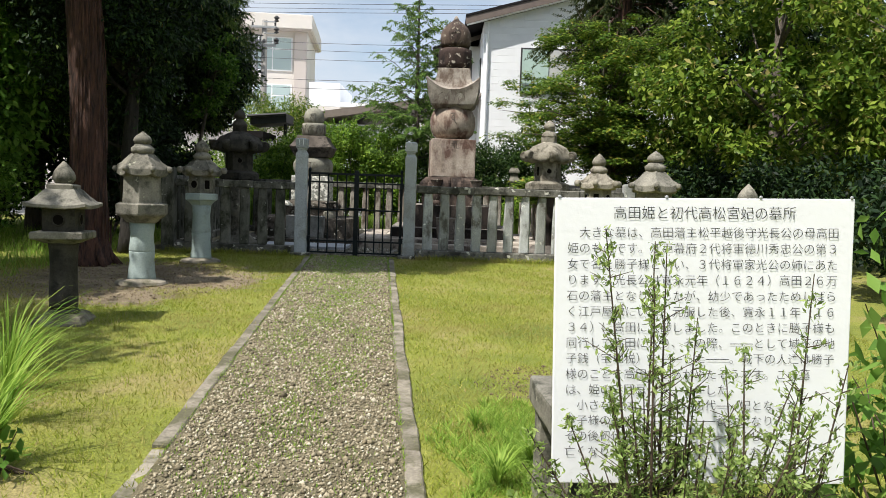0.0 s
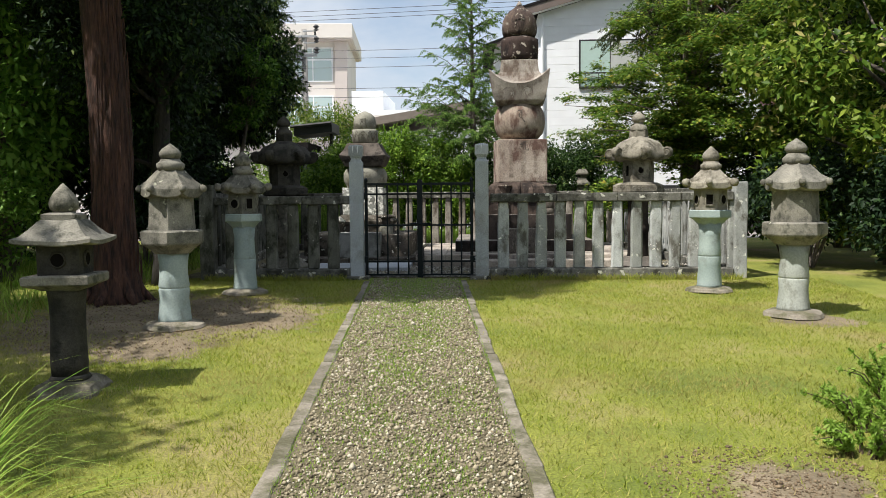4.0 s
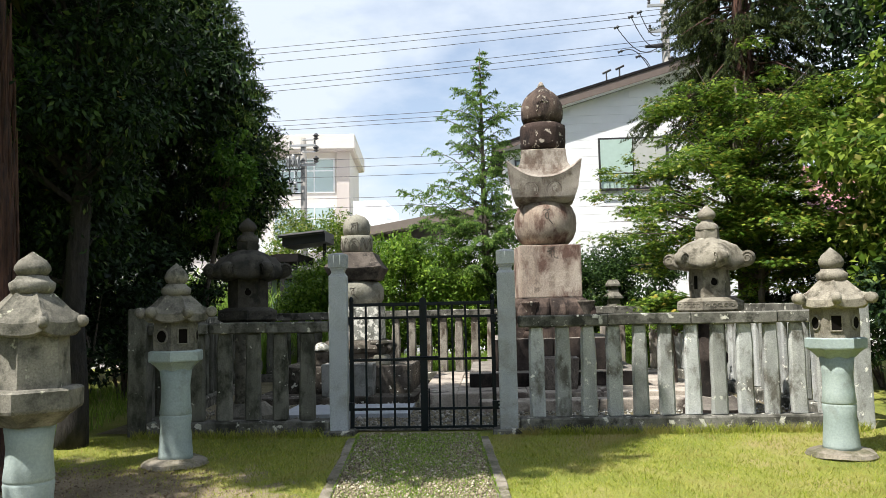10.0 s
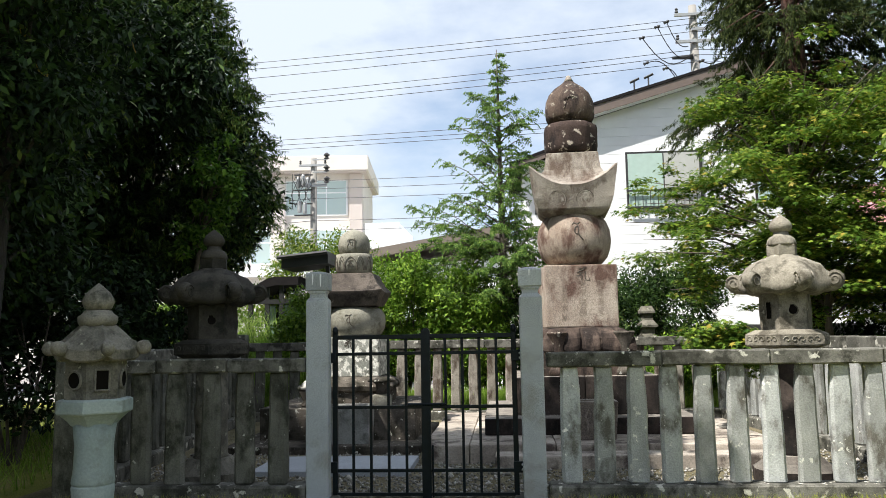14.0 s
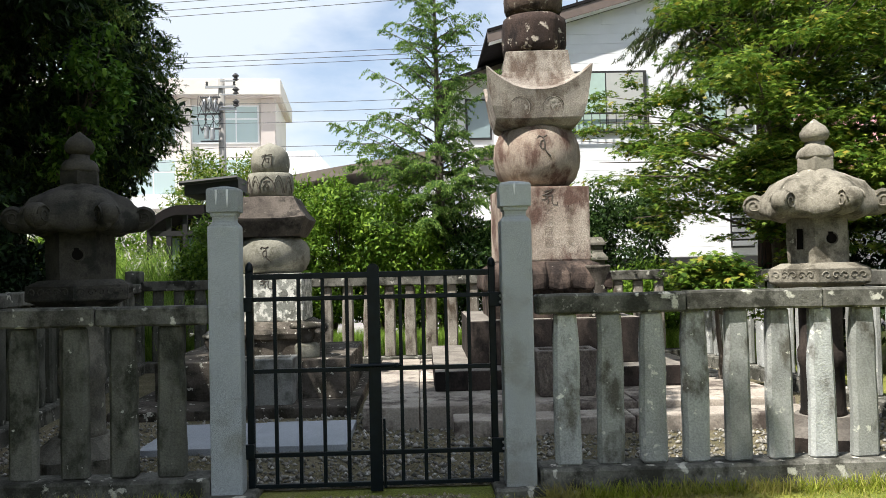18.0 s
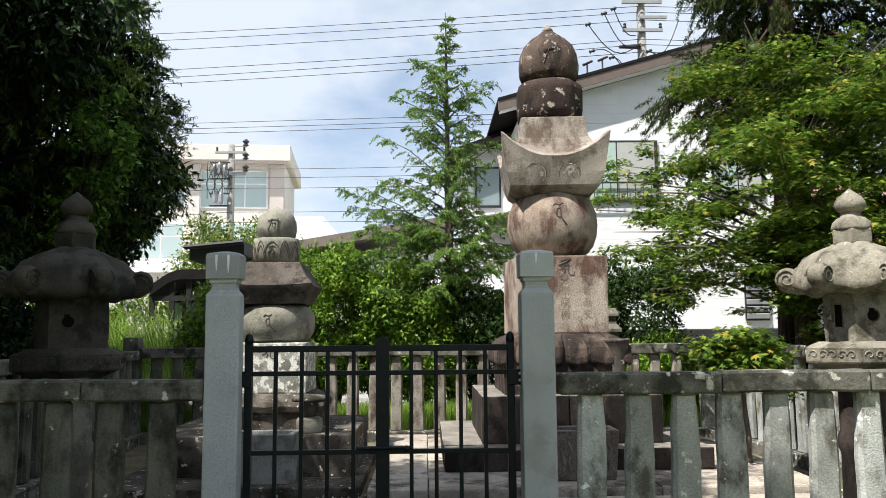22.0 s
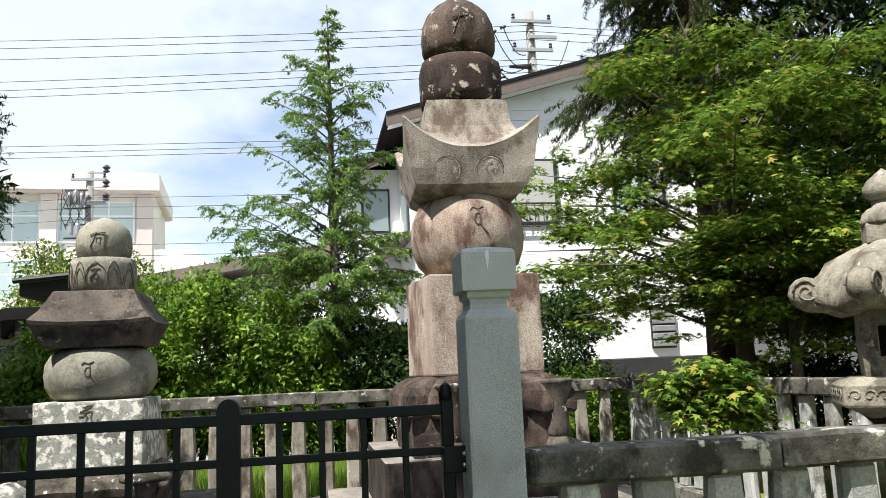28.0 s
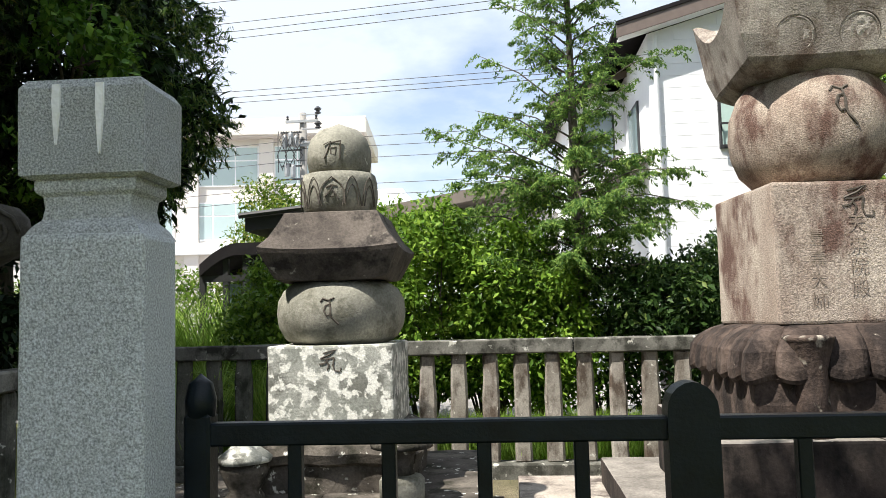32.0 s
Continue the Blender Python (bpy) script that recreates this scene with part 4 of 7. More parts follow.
def fire_box(t, r, z0, z1, n, material, windows, wsize):
    """The hollow-looking chamber: walls with rimmed dark plates in place of shaded openings."""
    box = part("fire_box", worn(bm_lathe([(r, z0), (r * 1.02, (z0 + z1) / 2), (r, z1)], n, math.pi / n), 0.004, 6.0, 1, z0), material, t)
    ap = r * 1.02 * math.cos(math.pi / n) + 0.004
    for a, kind in windows:
        m = Matrix.Rotation(a, 4, "Z") @ Matrix.Translation((0, -ap + 0.001, (z0 + z1) / 2)) @ Matrix.Rotation(math.pi / 2, 4, "X")
        if kind == "moon":
            bm = joined([bm_lathe([(0.034, -0.01), (0.034, 0.004), (0.0, 0.004)], 18), bm_box(-0.022, 0.010, 0.0, 0.046, -0.01, 0.0045, 0.0)])
            rim = bm_lathe([(0.039, 0.0), (0.039, 0.004), (0.044, 0.004), (0.047, 0.0), (0.039, 0.0)], 18)
        elif kind == "slot":
            bm = bm_box(-0.024, 0.024, -0.070, 0.070, -0.01, 0.004, 0)
            rim = joined([bm_box(-0.030, -0.024, -0.076, 0.076, -0.004, 0.005, 0.002), bm_box(0.024, 0.030, -0.076, 0.076, -0.004, 0.005, 0.002)])
        elif kind == "round":
            bm = bm_lathe([(wsize * 0.5, -0.01), (wsize * 0.5, 0.004), (0.0, 0.004)], 18)
            rim = bm_lathe([(wsize * 0.50, 0.0), (wsize * 0.50, 0.009), (wsize * 0.60, 0.009), (wsize * 0.66, 0.0), (wsize * 0.50, 0.0)], 18)
        else:
            w, h = wsize * 0.36, wsize * 0.58
            bm = bm_box(-w, w, -h, h, -0.01, 0.004, 0)
            rim = joined([bm_box(-w - 0.012, -w, -h - 0.012, h + 0.012, -0.004, 0.009, 0.002), bm_box(w, w + 0.012, -h - 0.012, h + 0.012, -0.004, 0.009, 0.002),
                          bm_box(-w, w, -h - 0.012, -h, -0.004, 0.009, 0.002), bm_box(-w, w, h, h + 0.012, -0.004, 0.009, 0.002)])
        for b in (bm, rim):
            bmesh.ops.transform(b, matrix=m, verts=b.verts)
        part("opening", bm, M_HOLLOW, box, "dark plate in place of the shaded fire box opening")
        part("opening_rim", rim, material, box)
    return box


def lantern_kasuga(x, y, turn, label, pillar_mat, stone_mat, big, roof_r=0.33, group="lanterns on the lawn"):
    """Lantern on a bamboo-jointed round pillar, hexagonal roof with scrolls."""
    t = thing("stone_lantern", x, y, -0.015, label, "stone lantern", group, turn=turn)
    if big:
        t.scale = (1.03, 1.03, 1.045)
    pr = 0.132 if big else 0.127
    part("base", worn(bm_lathe([(0.24, 0.0), (0.275, 0.01), (0.255, 0.04), (0.17, 0.065)], 20), 0.022, 6.0, 0, x), M_KERB, t)
    top = 0.68 if big else 0.80
    j = 0.36 if big else 0.42
    part("pillar", bm_lathe([(pr * 1.14, 0.05), (pr * 1.10, 0.09), (pr * 0.97, j - 0.10), (pr * 1.03, j - 0.016), (pr * 1.0, j - 0.004), (pr * 0.97, j), (pr * 1.0, j + 0.004), (pr * 1.03, j + 0.016), (pr * 0.95, j + 0.10), (pr * 0.92, top - 0.14), (pr * 1.04, top)], 28), pillar_mat, t, smooth=True)
    if big:
        part("platform", worn(bm_lathe([(0.17, 0.665), (0.205, 0.70), (0.255, 0.735), (0.282, 0.75), (0.289, 0.765), (0.289, 0.86), (0.27, 0.875)], 6, math.pi / 6), 0.005, 5.0, 2, y), stone_mat, t)
        part("fire_box", worn(bm_lathe([(0.216, 0.872), (0.209, 1.0), (0.203, 1.17)], 6, math.pi / 6), 0.003, 6.0, 2, x), stone_mat, t)
        z0, rr, rh = 1.155, roof_r, 0.255
    else:
        part("platform", worn(bm_lathe([(0.14, 0.79), (0.165, 0.82), (0.205, 0.855), (0.228, 0.865), (0.233, 0.875), (0.233, 0.945), (0.215, 0.955)], 6, math.pi / 6), 0.004, 5.0, 2, y), M_PILLAR, t)
        fire_box(t, 0.185, 0.952, 1.20, 6, stone_mat, [(-0.5236, "square" if x > 0 else "round"), (0.5236, "round" if x > 0 else "square"), (-1.5708, "round"), (1.5708, "round")], 0.10)
        z0, rr, rh = 1.19, roof_r, 0.235
    roof = part("roof", worn(hex_roof(rr, z0, rh), 0.007, 7.0, 0, x + y), stone_mat, t, smooth=False)
    for k in range(6):
        a = 2 * math.pi * k / 6
        part("scroll", worn(curl(rr * (1.02 if big else 1.10), a, z0 + 0.085, 0.034 if big else 0.046), 0.004, 15.0, 0, k), stone_mat, roof, smooth=True)
    zz = z0 + rh
    part("collar", worn(bm_lathe([(0.105, zz - 0.01), (0.118, zz + 0.015), (0.122, zz + 0.05), (0.105, zz + 0.062), (0.09, zz + 0.075), (0.082, zz + 0.09)], 20), 0.003, 12.0, 0), stone_mat, t, smooth=True)
    part("jewel", bm_lathe(up(jewel(0.098, 1.635 - zz - 0.08 + (0 if big else 0.055)), zz + 0.085), 20), stone_mat, t, smooth=True)
    return t


def lantern_square(x, y, turn, label):
    """Lantern with a square hipped roof on a stout round shaft."""
    t = thing("stone_lantern", x, y, -0.015, label, "stone lantern", "lanterns on the lawn", turn=turn)
    part("base", worn(bm_square([(0.20, -0.03), (0.195, 0.03), (0.165, 0.075), (0.125, 0.095)], 4), 0.022, 6.0, 0, x), M_KERB, t)
    part("base_ring", worn(bm_lathe([(0.125, 0.085), (0.132, 0.10), (0.118, 0.125)], 18), 0.006, 8.0, 0, y), M_DARKLANT, t, smooth=True)
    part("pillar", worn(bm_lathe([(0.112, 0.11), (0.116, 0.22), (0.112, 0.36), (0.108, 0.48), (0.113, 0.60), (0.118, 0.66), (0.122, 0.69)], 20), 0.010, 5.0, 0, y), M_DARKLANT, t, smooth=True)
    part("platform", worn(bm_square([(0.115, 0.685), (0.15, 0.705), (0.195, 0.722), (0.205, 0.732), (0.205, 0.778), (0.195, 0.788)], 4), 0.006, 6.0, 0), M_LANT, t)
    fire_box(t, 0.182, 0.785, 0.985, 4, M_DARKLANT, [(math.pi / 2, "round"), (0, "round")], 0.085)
    shape = lambda u, h, z: (h * (1 + 0.03 * abs(u) ** 3), z + (0.018 * abs(u) ** 3 if z < 1.02 else 0))
    part("roof", worn(bm_square([(0.14, 0.975), (0.228, 0.978), (0.238, 0.985), (0.238, 1.008), (0.20, 1.038), (0.155, 1.085), (0.118, 1.132), (0.10, 1.145)], 6, shape), 0.006, 7.0, 0, x), M_LANT, t)
    part("collar", worn(bm_square([(0.104, 1.14), (0.106, 1.172), (0.09, 1.18), (0.07, 1.185)], 2), 0.004, 9.0, 0), M_LANT, t)
    part("jewel", worn(bm_lathe(up([(0.0, 0.195), (0.010, 0.188), (0.028, 0.168), (0.058, 0.135), (0.082, 0.098), (0.092, 0.064), (0.088, 0.034), (0.07, 0.010), (0.055, 0.0)], 1.182), 22), 0.004, 9.0, 0, x), M_LANT, t, smooth=True)
    return t


def lantern_yard(x, y, turn, label, material, pillar_mat, windows, box_turn):
    """Tall lantern inside the fence with deep curled eaves."""
    t = thing("stone_lantern", x, y, 0.0, label, "stone lantern", "lanterns inside the fence", turn=turn)
    part("base", worn(bm_lathe([(0.34, -0.02), (0.34, 0.10), (0.26, 0.16), (0.19, 0.22)], 12), 0.008, 5.0, 1), pillar_mat, t)
    part("pillar", bm_lathe([(0.16, 0.2), (0.145, 0.25), (0.14, 0.55), (0.155, 0.58), (0.155, 0.66), (0.14, 0.69), (0.14, 0.98), (0.16, 1.03), (0.22, 1.09)], 20), pillar_mat, t, smooth=True)
    plat = part("platform", worn(bm_lathe([(0.22, 1.075), (0.31, 1.115), (0.355, 1.13), (0.36, 1.14), (0.36, 1.225), (0.33, 1.24), (0.27, 1.265)], 6, math.pi / 6), 0.004, 6.0, 2), material, t)
    for fa in (-1.5708, -0.5236, 0.5236, 1.5708):
        m = Matrix.Rotation(fa, 4, "Z") @ Matrix.Translation((0, -0.3125, 1.183)) @ Matrix.Rotation(math.pi / 2, 4, "X")
        for k, u in enumerate((-0.125, -0.062, 0.0, 0.062, 0.125)):
            turn_s = 1 if k % 2 else -1
            bm = bm_tube([(u + (0.030 - 0.0021 * q) * math.cos(q * 0.55) * turn_s, (0.030 - 0.0021 * q) * math.sin(q * 0.55), 0.001) for q in range(13)], 0.0045, 5)
            bmesh.ops.transform(bm, matrix=m, verts=bm.verts)
            part("carved_scroll", bm, material, plat, "carved scroll on the band")
    fire_box(t, 0.215, 1.255, 1.60, 6, material, windows, 0.115).rotation_euler.z = math.radians(box_turn)
    r = 0.365
    bm = bmesh.new()
    rings = []
    m = 72
    for f, g in [(0.55, 0.0), (0.80, 0.0), (0.96, 0.02), (1.0, 0.05), (1.0, 0.085), (0.985, 0.12), (0.93, 0.17), (0.83, 0.22), (0.68, 0.265), (0.50, 0.30), (0.37, 0.318), (0.33, 0.33)]:
        ring = []
        for k in range(m):
            a = 2 * math.pi * k / m
            lobe = abs(math.cos(3 * a))
            q = r * f * (0.93 + 0.07 * lobe + (0.12 * lobe ** 8 if 0.75 < f and g < 0.15 else 0.0))
            ring.append(bm.verts.new((q * math.cos(a), q * math.sin(a), 1.575 + g + (0.035 * lobe ** 4 - 0.012) * (0.7 < f) - 0.012 * (1 - lobe) ** 4 * (f > 0.4))))
        rings.append(ring)
    for a, b in zip(rings, rings[1:]):
        for k in range(m):
            bm.faces.new((a[k], a[(k + 1) % m], b[(k + 1) % m], b[k]))
    bm.faces.new(rings[0])
    bm.faces.new(rings[-1])
    roof = part("roof", worn(bm, 0.008, 6.0, 0, x), material, t, smooth=True)
    for k in range(6):
        a = math.pi * k / 3
        part("scroll", worn(curl(0.405, a, 1.68, 0.078), 0.005, 9.0, 0, k + x), material, roof, smooth=True)
        arm = [(q * math.cos(a), q * math.sin(a), zz) for q, zz in ((0.25, 1.665), (0.33, 1.632), (0.40, 1.628), (0.45, 1.645))]
        part("eave_arm", worn(bm_tube(arm, [0.075, 0.06, 0.045, 0.03], 10), 0.004, 9.0, 0, k), material, roof, smooth=True)
    col = part("collar", worn(bm_lathe([(0.128, 1.90), (0.130, 1.91), (0.130, 1.985), (0.124, 1.995)], 6, math.pi / 6), 0.003, 9.0, 1), material, t)
    part("neck", bm_lathe([(0.122, 1.99), (0.124, 2.005), (0.112, 2.045), (0.088, 2.07), (0.066, 2.078), (0.063, 2.108)], 18), material, col, smooth=True)
    part("jewel", bm_lathe(up(jewel(0.098, 0.165), 2.105), 18), material, t, smooth=True)
    return t


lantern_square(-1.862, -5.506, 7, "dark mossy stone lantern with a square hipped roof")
lantern_kasuga(-2.035, -3.28, 12, "stone lantern with pale bamboo-jointed pillar and hexagonal roof", M_PILLAR, M_LANT, True, 0.268)
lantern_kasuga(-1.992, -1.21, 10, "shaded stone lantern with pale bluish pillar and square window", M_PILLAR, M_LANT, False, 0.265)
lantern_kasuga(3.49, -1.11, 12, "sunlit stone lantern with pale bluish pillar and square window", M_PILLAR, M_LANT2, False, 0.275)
lantern_kasuga(3.845, -2.72, 20, "stone lantern with a pale stained pillar and hexagonal roof", M_PILLARGREY, M_LANT, True, 0.285)
lantern_square(4.18, -4.78, 0, "stone lantern with a pointed jewel and square roof")
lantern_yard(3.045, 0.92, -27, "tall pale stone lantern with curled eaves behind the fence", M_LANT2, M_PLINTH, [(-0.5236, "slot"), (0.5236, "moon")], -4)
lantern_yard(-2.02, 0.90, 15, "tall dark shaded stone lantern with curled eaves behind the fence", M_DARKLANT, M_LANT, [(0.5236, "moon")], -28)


# ---- grave towers ----
def lettering(text, size, x, z, parent, spacing=1.0, front=-0.0115, ink=M_INK):
    c = bpy.data.curves.new("writing", "FONT")
    c.body, c.size, c.align_x = text, size, "LEFT"
    c.space_character = spacing
    c.fill_mode = "FRONT"
    c.offset = -0.0004
    ob = bpy.data.objects.new("writing_tmp", c)
    scene.collection.objects.link(ob)
    bpy.context.view_layer.update()
    data = bpy.data.meshes.new_from_object(ob.evaluated_get(bpy.context.evaluated_depsgraph_get()))
    bpy.data.objects.remove(ob)
    data.materials.clear()
    data.materials.append(ink)
    return tagged(part("writing", data, ink, parent, at=pose(x, front, z, 90, 0, 0)), kind="stuff")


def ribbon(pts, width, depth):
    """A square-section groove fill along a polyline in the x, z plane."""
    return bm_tube([(x, 0.0, z) for x, z in pts], [width * 0.62] * len(pts), 4)


def strokes(lines, scale, depth=0.004, width=0.008):
    return joined([ribbon([(x * scale, z * scale) for x, z in ln], width, depth) for ln in lines])


def carve(parent, lines, scale, width, material, at, label="carved stroke of a character", turned=None):
    """Carved characters, one part a stroke; on a turned stone the strokes follow its profile."""
    for ln in lines:
        if turned:
            pts = []
            for (x0, z0), (x1, z1) in zip(ln, ln[1:]):
                for q in range(5):
                    x, z = at[0] + scale * (x0 + (x1 - x0) * q / 4), at[2] + scale * (z0 + (z1 - z0) * q / 4)
                    ra, rb = next((a, b) for a, b in zip(turned, turned[1:]) if a[1] <= z <= b[1])
                    r = ra[0] + (rb[0] - ra[0]) * (z - ra[1]) / (rb[1] - ra[1])
                    if not pts or (Vector(pts[-1]) - Vector((x, -math.sqrt(r * r - x * x), z))).length > 1e-4:
                        pts.append((x, -math.sqrt(r * r - x * x), z))
            part("carved_stroke", bm_tube(pts, width * 0.62, 5), material, parent, label)
            continue
        part("carved_stroke", ribbon([(x * scale, z * scale) for x, z in ln], width, 0.004), material, parent, label, at=at)


G_A = [[(-0.5, 0.3), (-0.1, 0.5), (-0.3, -0.1), (-0.5, -0.5)], [(-0.1, 0.4), (0.5, 0.5)], [(0.45, 0.5), (0.4, -0.5)], [(-0.1, 0.1), (0.2, 0.15), (0.15, -0.3), (-0.1, -0.2), (-0.1, 0.1)]]
G_B = [[(-0.34, 0.36), (-0.22, 0.48), (0.02, 0.40), (0.30, 0.50)], [(0.06, 0.42), (0.12, 0.2), (0.13, -0.12), (0.2, -0.26), (0.5, -0.5)], [(0.1, 0.26), (-0.1, 0.22), (-0.18, 0.02), (-0.06, -0.16), (0.12, -0.12)]]
G_C = [[(-0.35, 0.25), (-0.05, 0.4), (0.3, 0.35)], [(0.05, 0.36), (-0.12, 0.05), (-0.42, -0.28)], [(-0.05, 0.12), (0.14, 0.0), (0.12, -0.3), (-0.08, -0.28)], [(0.14, 0.0), (0.38, -0.42)]]
G_D = [[(-0.3, 0.36), (-0.05, 0.42), (0.3, 0.52), (0.02, 0.3), (-0.42, 0.12)], [(-0.42, 0.12), (-0.1, 0.1), (0.22, 0.16)], [(-0.08, 0.1), (-0.22, -0.1), (-0.48, -0.14)], [(-0.12, -0.02), (-0.02, -0.16), (-0.1, -0.42)], [(0.22, 0.16), (0.16, -0.2), (0.24, -0.44), (0.5, -0.48), (0.52, -0.3)]]


def lathe_petals(profile, n, petals, depth):
    """A turned stone with raised petals round it."""
    bm = bm_lathe(profile, n)
    for v in bm.verts:
        r = math.hypot(v.co.x, v.co.y)
        if r > 0.02:
            a = math.atan2(v.co.y, v.co.x)
            k = 1 + depth * (abs(math.sin(petals * a / 2)) - 0.5)
            v.co.x *= k
            v.co.y *= k
    return bm


TX, TY = 1.485, 3.56
CROWN = Matrix.Translation((0, 0, 1.2 * (1 - 0.98))) @ Matrix.Diagonal((0.95, 0.95, 0.98, 1))
tower = thing("grave_tower", TX, TY, 0.857, "tall five-part stone grave tower, brown stained, sun on one side", "grave tower", "grave towers")
ped = bm_square([(0.545, -0.075), (0.55, 0.08), (0.545, 0.20), (0.555, 0.212), (0.59, 0.220), (0.605, 0.240), (0.607, 0.285), (0.592, 0.345), (0.555, 0.40), (0.495, 0.445), (0.43, 0.468), (0.412, 0.472)], 48,
                lambda u, h, z: (h * (1 - (0.09 * (1 - abs(math.sin(u * math.pi * 2.5))) ** 3 if 0.215 < z < 0.46 else 0)), z - (0.034 * abs(math.sin(u * math.pi * 2.5)) if 0.218 < z < 0.29 else 0)))
part("lotus_pedestal", worn(ped, 0.008, 6.0, 0), M_PEDESTAL, tower, "dark stained pedestal carved with hanging lotus petals")
blk = part("base_block", worn(bm_box(-0.42, 0.42, -0.412, 0.412, 0.47, 1.2, 0.016, 2), 0.004, 5.0, 3), M_TOWER, tower, at=Matrix.Rotation(math.radians(5.0), 4, "Z"))
carve(blk, G_D, 0.16, 0.011, M_CARVE, (0.015, -0.412, 1.09))
for col_x, size, top, text in ((-0.205, 0.088, 0.885, "豊壽大姉"), (0.005, 0.098, 0.945, "天崇院殿"), (0.215, 0.088, 0.945, "隱譽泰安")):
    for k, ch in enumerate(text):
        lettering(ch, size, col_x - size * 0.5, top - 0.108 * k, blk, 1.0, -0.4175, M_INSCR)
BALL = [(0.0, 1.20), (0.26, 1.203), (0.34, 1.235), (0.415, 1.315), (0.455, 1.42), (0.468, 1.53), (0.455, 1.65), (0.41, 1.76), (0.34, 1.85), (0.24, 1.90), (0.0, 1.91)]
ball = part("ball", worn(bm_lathe(BALL, 48), 0.005, 4.0, 0), M_TOWER, tower, smooth=True, at=CROWN)
carve(ball, [[(x * 0.72, z) for x, z in ln] for ln in G_B], 0.215, 0.013, M_CARVE, (0.0, -0.464, 1.60), turned=BALL)


KASA = [(0.30, 1.80, 0.0), (0.35, 1.812, 0.0), (0.428, 1.862, 0.0), (0.444, 1.882, 0.006), (0.462, 1.97, 0.04), (0.486, 2.06, 0.12), (0.508, 2.13, 0.20), (0.516, 2.152, 0.238), (0.49, 2.162, 0.228), (0.435, 2.20, 0.135), (0.385, 2.27, 0.05), (0.352, 2.36, 0.015), (0.335, 2.47, 0.0), (0.325, 2.58, 0.0), (0.30, 2.59, 0.0)]


def kasa_shape(u, h, z):
    lift = next(b for a, q, b in KASA if q == z)
    c = abs(u) ** 2.3
    return h * (1 + (0.05 * c if 1.9 < z < 2.18 else 0.0)), z + lift * c


roof = part("roof_stone", worn(bm_square([(a, q) for a, q, b in KASA], 24, kasa_shape), 0.004, 6.0, 0), M_TOWERPALE, tower, "pale roof stone with upswept horned corners", at=CROWN @ Matrix.Rotation(math.radians(-3.0), 4, "Z"))
for cx in (-0.195, 0.14):
    bm = bm_lathe([(0.10, -0.004), (0.10, 0.003), (0.094, 0.005), (0.086, 0.002), (0.05, 0.004), (0.03, 0.002), (0.0, 0.005)], 28)
    bmesh.ops.transform(bm, matrix=pose(0, 0, 0, 90, 0, 0), verts=bm.verts)
    crest = part("crest", worn(bm, 0.003, 40.0, 0, cx), M_TOWERPALE, roof, "round worn crest on the roof stone", at=pose(cx, -0.464, 1.985, 14, 0, 0))
    part("crest_groove", bm_tube([(0.106 * math.cos(a), -0.001, 0.106 * math.sin(a)) for a in [2 * math.pi * q / 32 for q in range(33)]], 0.0045, 5), M_CARVE, crest, "dark groove round the crest")
part("lotus_ring", worn(lathe_petals([(0.30, 2.605), (0.332, 2.625), (0.342, 2.70), (0.342, 2.80), (0.345, 2.90), (0.332, 2.965), (0.30, 2.99), (0.24, 3.01)], 64, 8, 0.05), 0.010, 8.0, 0), M_TOWERRING, tower, "blackened lotus ring", True, CROWN)
jw = part("jewel", worn(bm_lathe([(0.23, 3.005), (0.285, 3.03), (0.312, 3.09), (0.319, 3.19), (0.305, 3.30), (0.265, 3.39), (0.195, 3.465), (0.115, 3.52), (0.065, 3.56), (0.042, 3.60), (0.026, 3.635), (0.0, 3.65)], 40), 0.004, 5.0, 0), M_TOWERDARK, tower, "blackened pointed jewel stone with a paler tip", True, CROWN)
part("tip", bm_lathe([(0.066, 3.563), (0.044, 3.602), (0.028, 3.638), (0.0, 3.654)], 20), M_TOWERPALE, jw, "pale worn tip", True)
carve(jw, G_A, 0.15, 0.010, M_TOWERRING, (-0.02, -0.309, 3.22))



def blocks(name, label, category, material, x_cuts, y_cuts, z0, z1, bev=0.016, amp=0.007):
    """A course of stone blocks cut at the given lines, each block a part."""
    t = thing(name, x_cuts[0], y_cuts[0], z0, label, category)
    for i, (a, b) in enumerate(zip(x_cuts, x_cuts[1:])):
        for k, (c, d) in enumerate(zip(y_cuts, y_cuts[1:])):
            part("block", worn(bm_box(a - x_cuts[0] + 0.002, b - x_cuts[0] - 0.002, c - y_cuts[0] + 0.002, d - y_cuts[0] - 0.002, 0, z1 - z0 + 0.004 * ((i + k) % 2), bev, 2), amp, 2.5, 3, a + c), material, t)
    return t


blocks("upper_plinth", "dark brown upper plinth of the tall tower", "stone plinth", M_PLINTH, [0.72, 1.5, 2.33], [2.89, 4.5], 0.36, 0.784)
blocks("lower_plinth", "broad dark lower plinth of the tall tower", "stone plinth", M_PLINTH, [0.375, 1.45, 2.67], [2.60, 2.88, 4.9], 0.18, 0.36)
blocks("stone_platform", "pale paved stone platform under the tall tower", "paving", M_PAVE, [-0.22, 0.24, 1.1, 2.0, 3.3], [1.86, 2.35, 3.1, 4.1, 5.2], -0.03, 0.177)
blocks("step_stone", "long low step stones before the platform", "stone step", M_PAVE, [0.5, 1.9, 3.3], [1.52, 1.85], -0.03, 0.12)


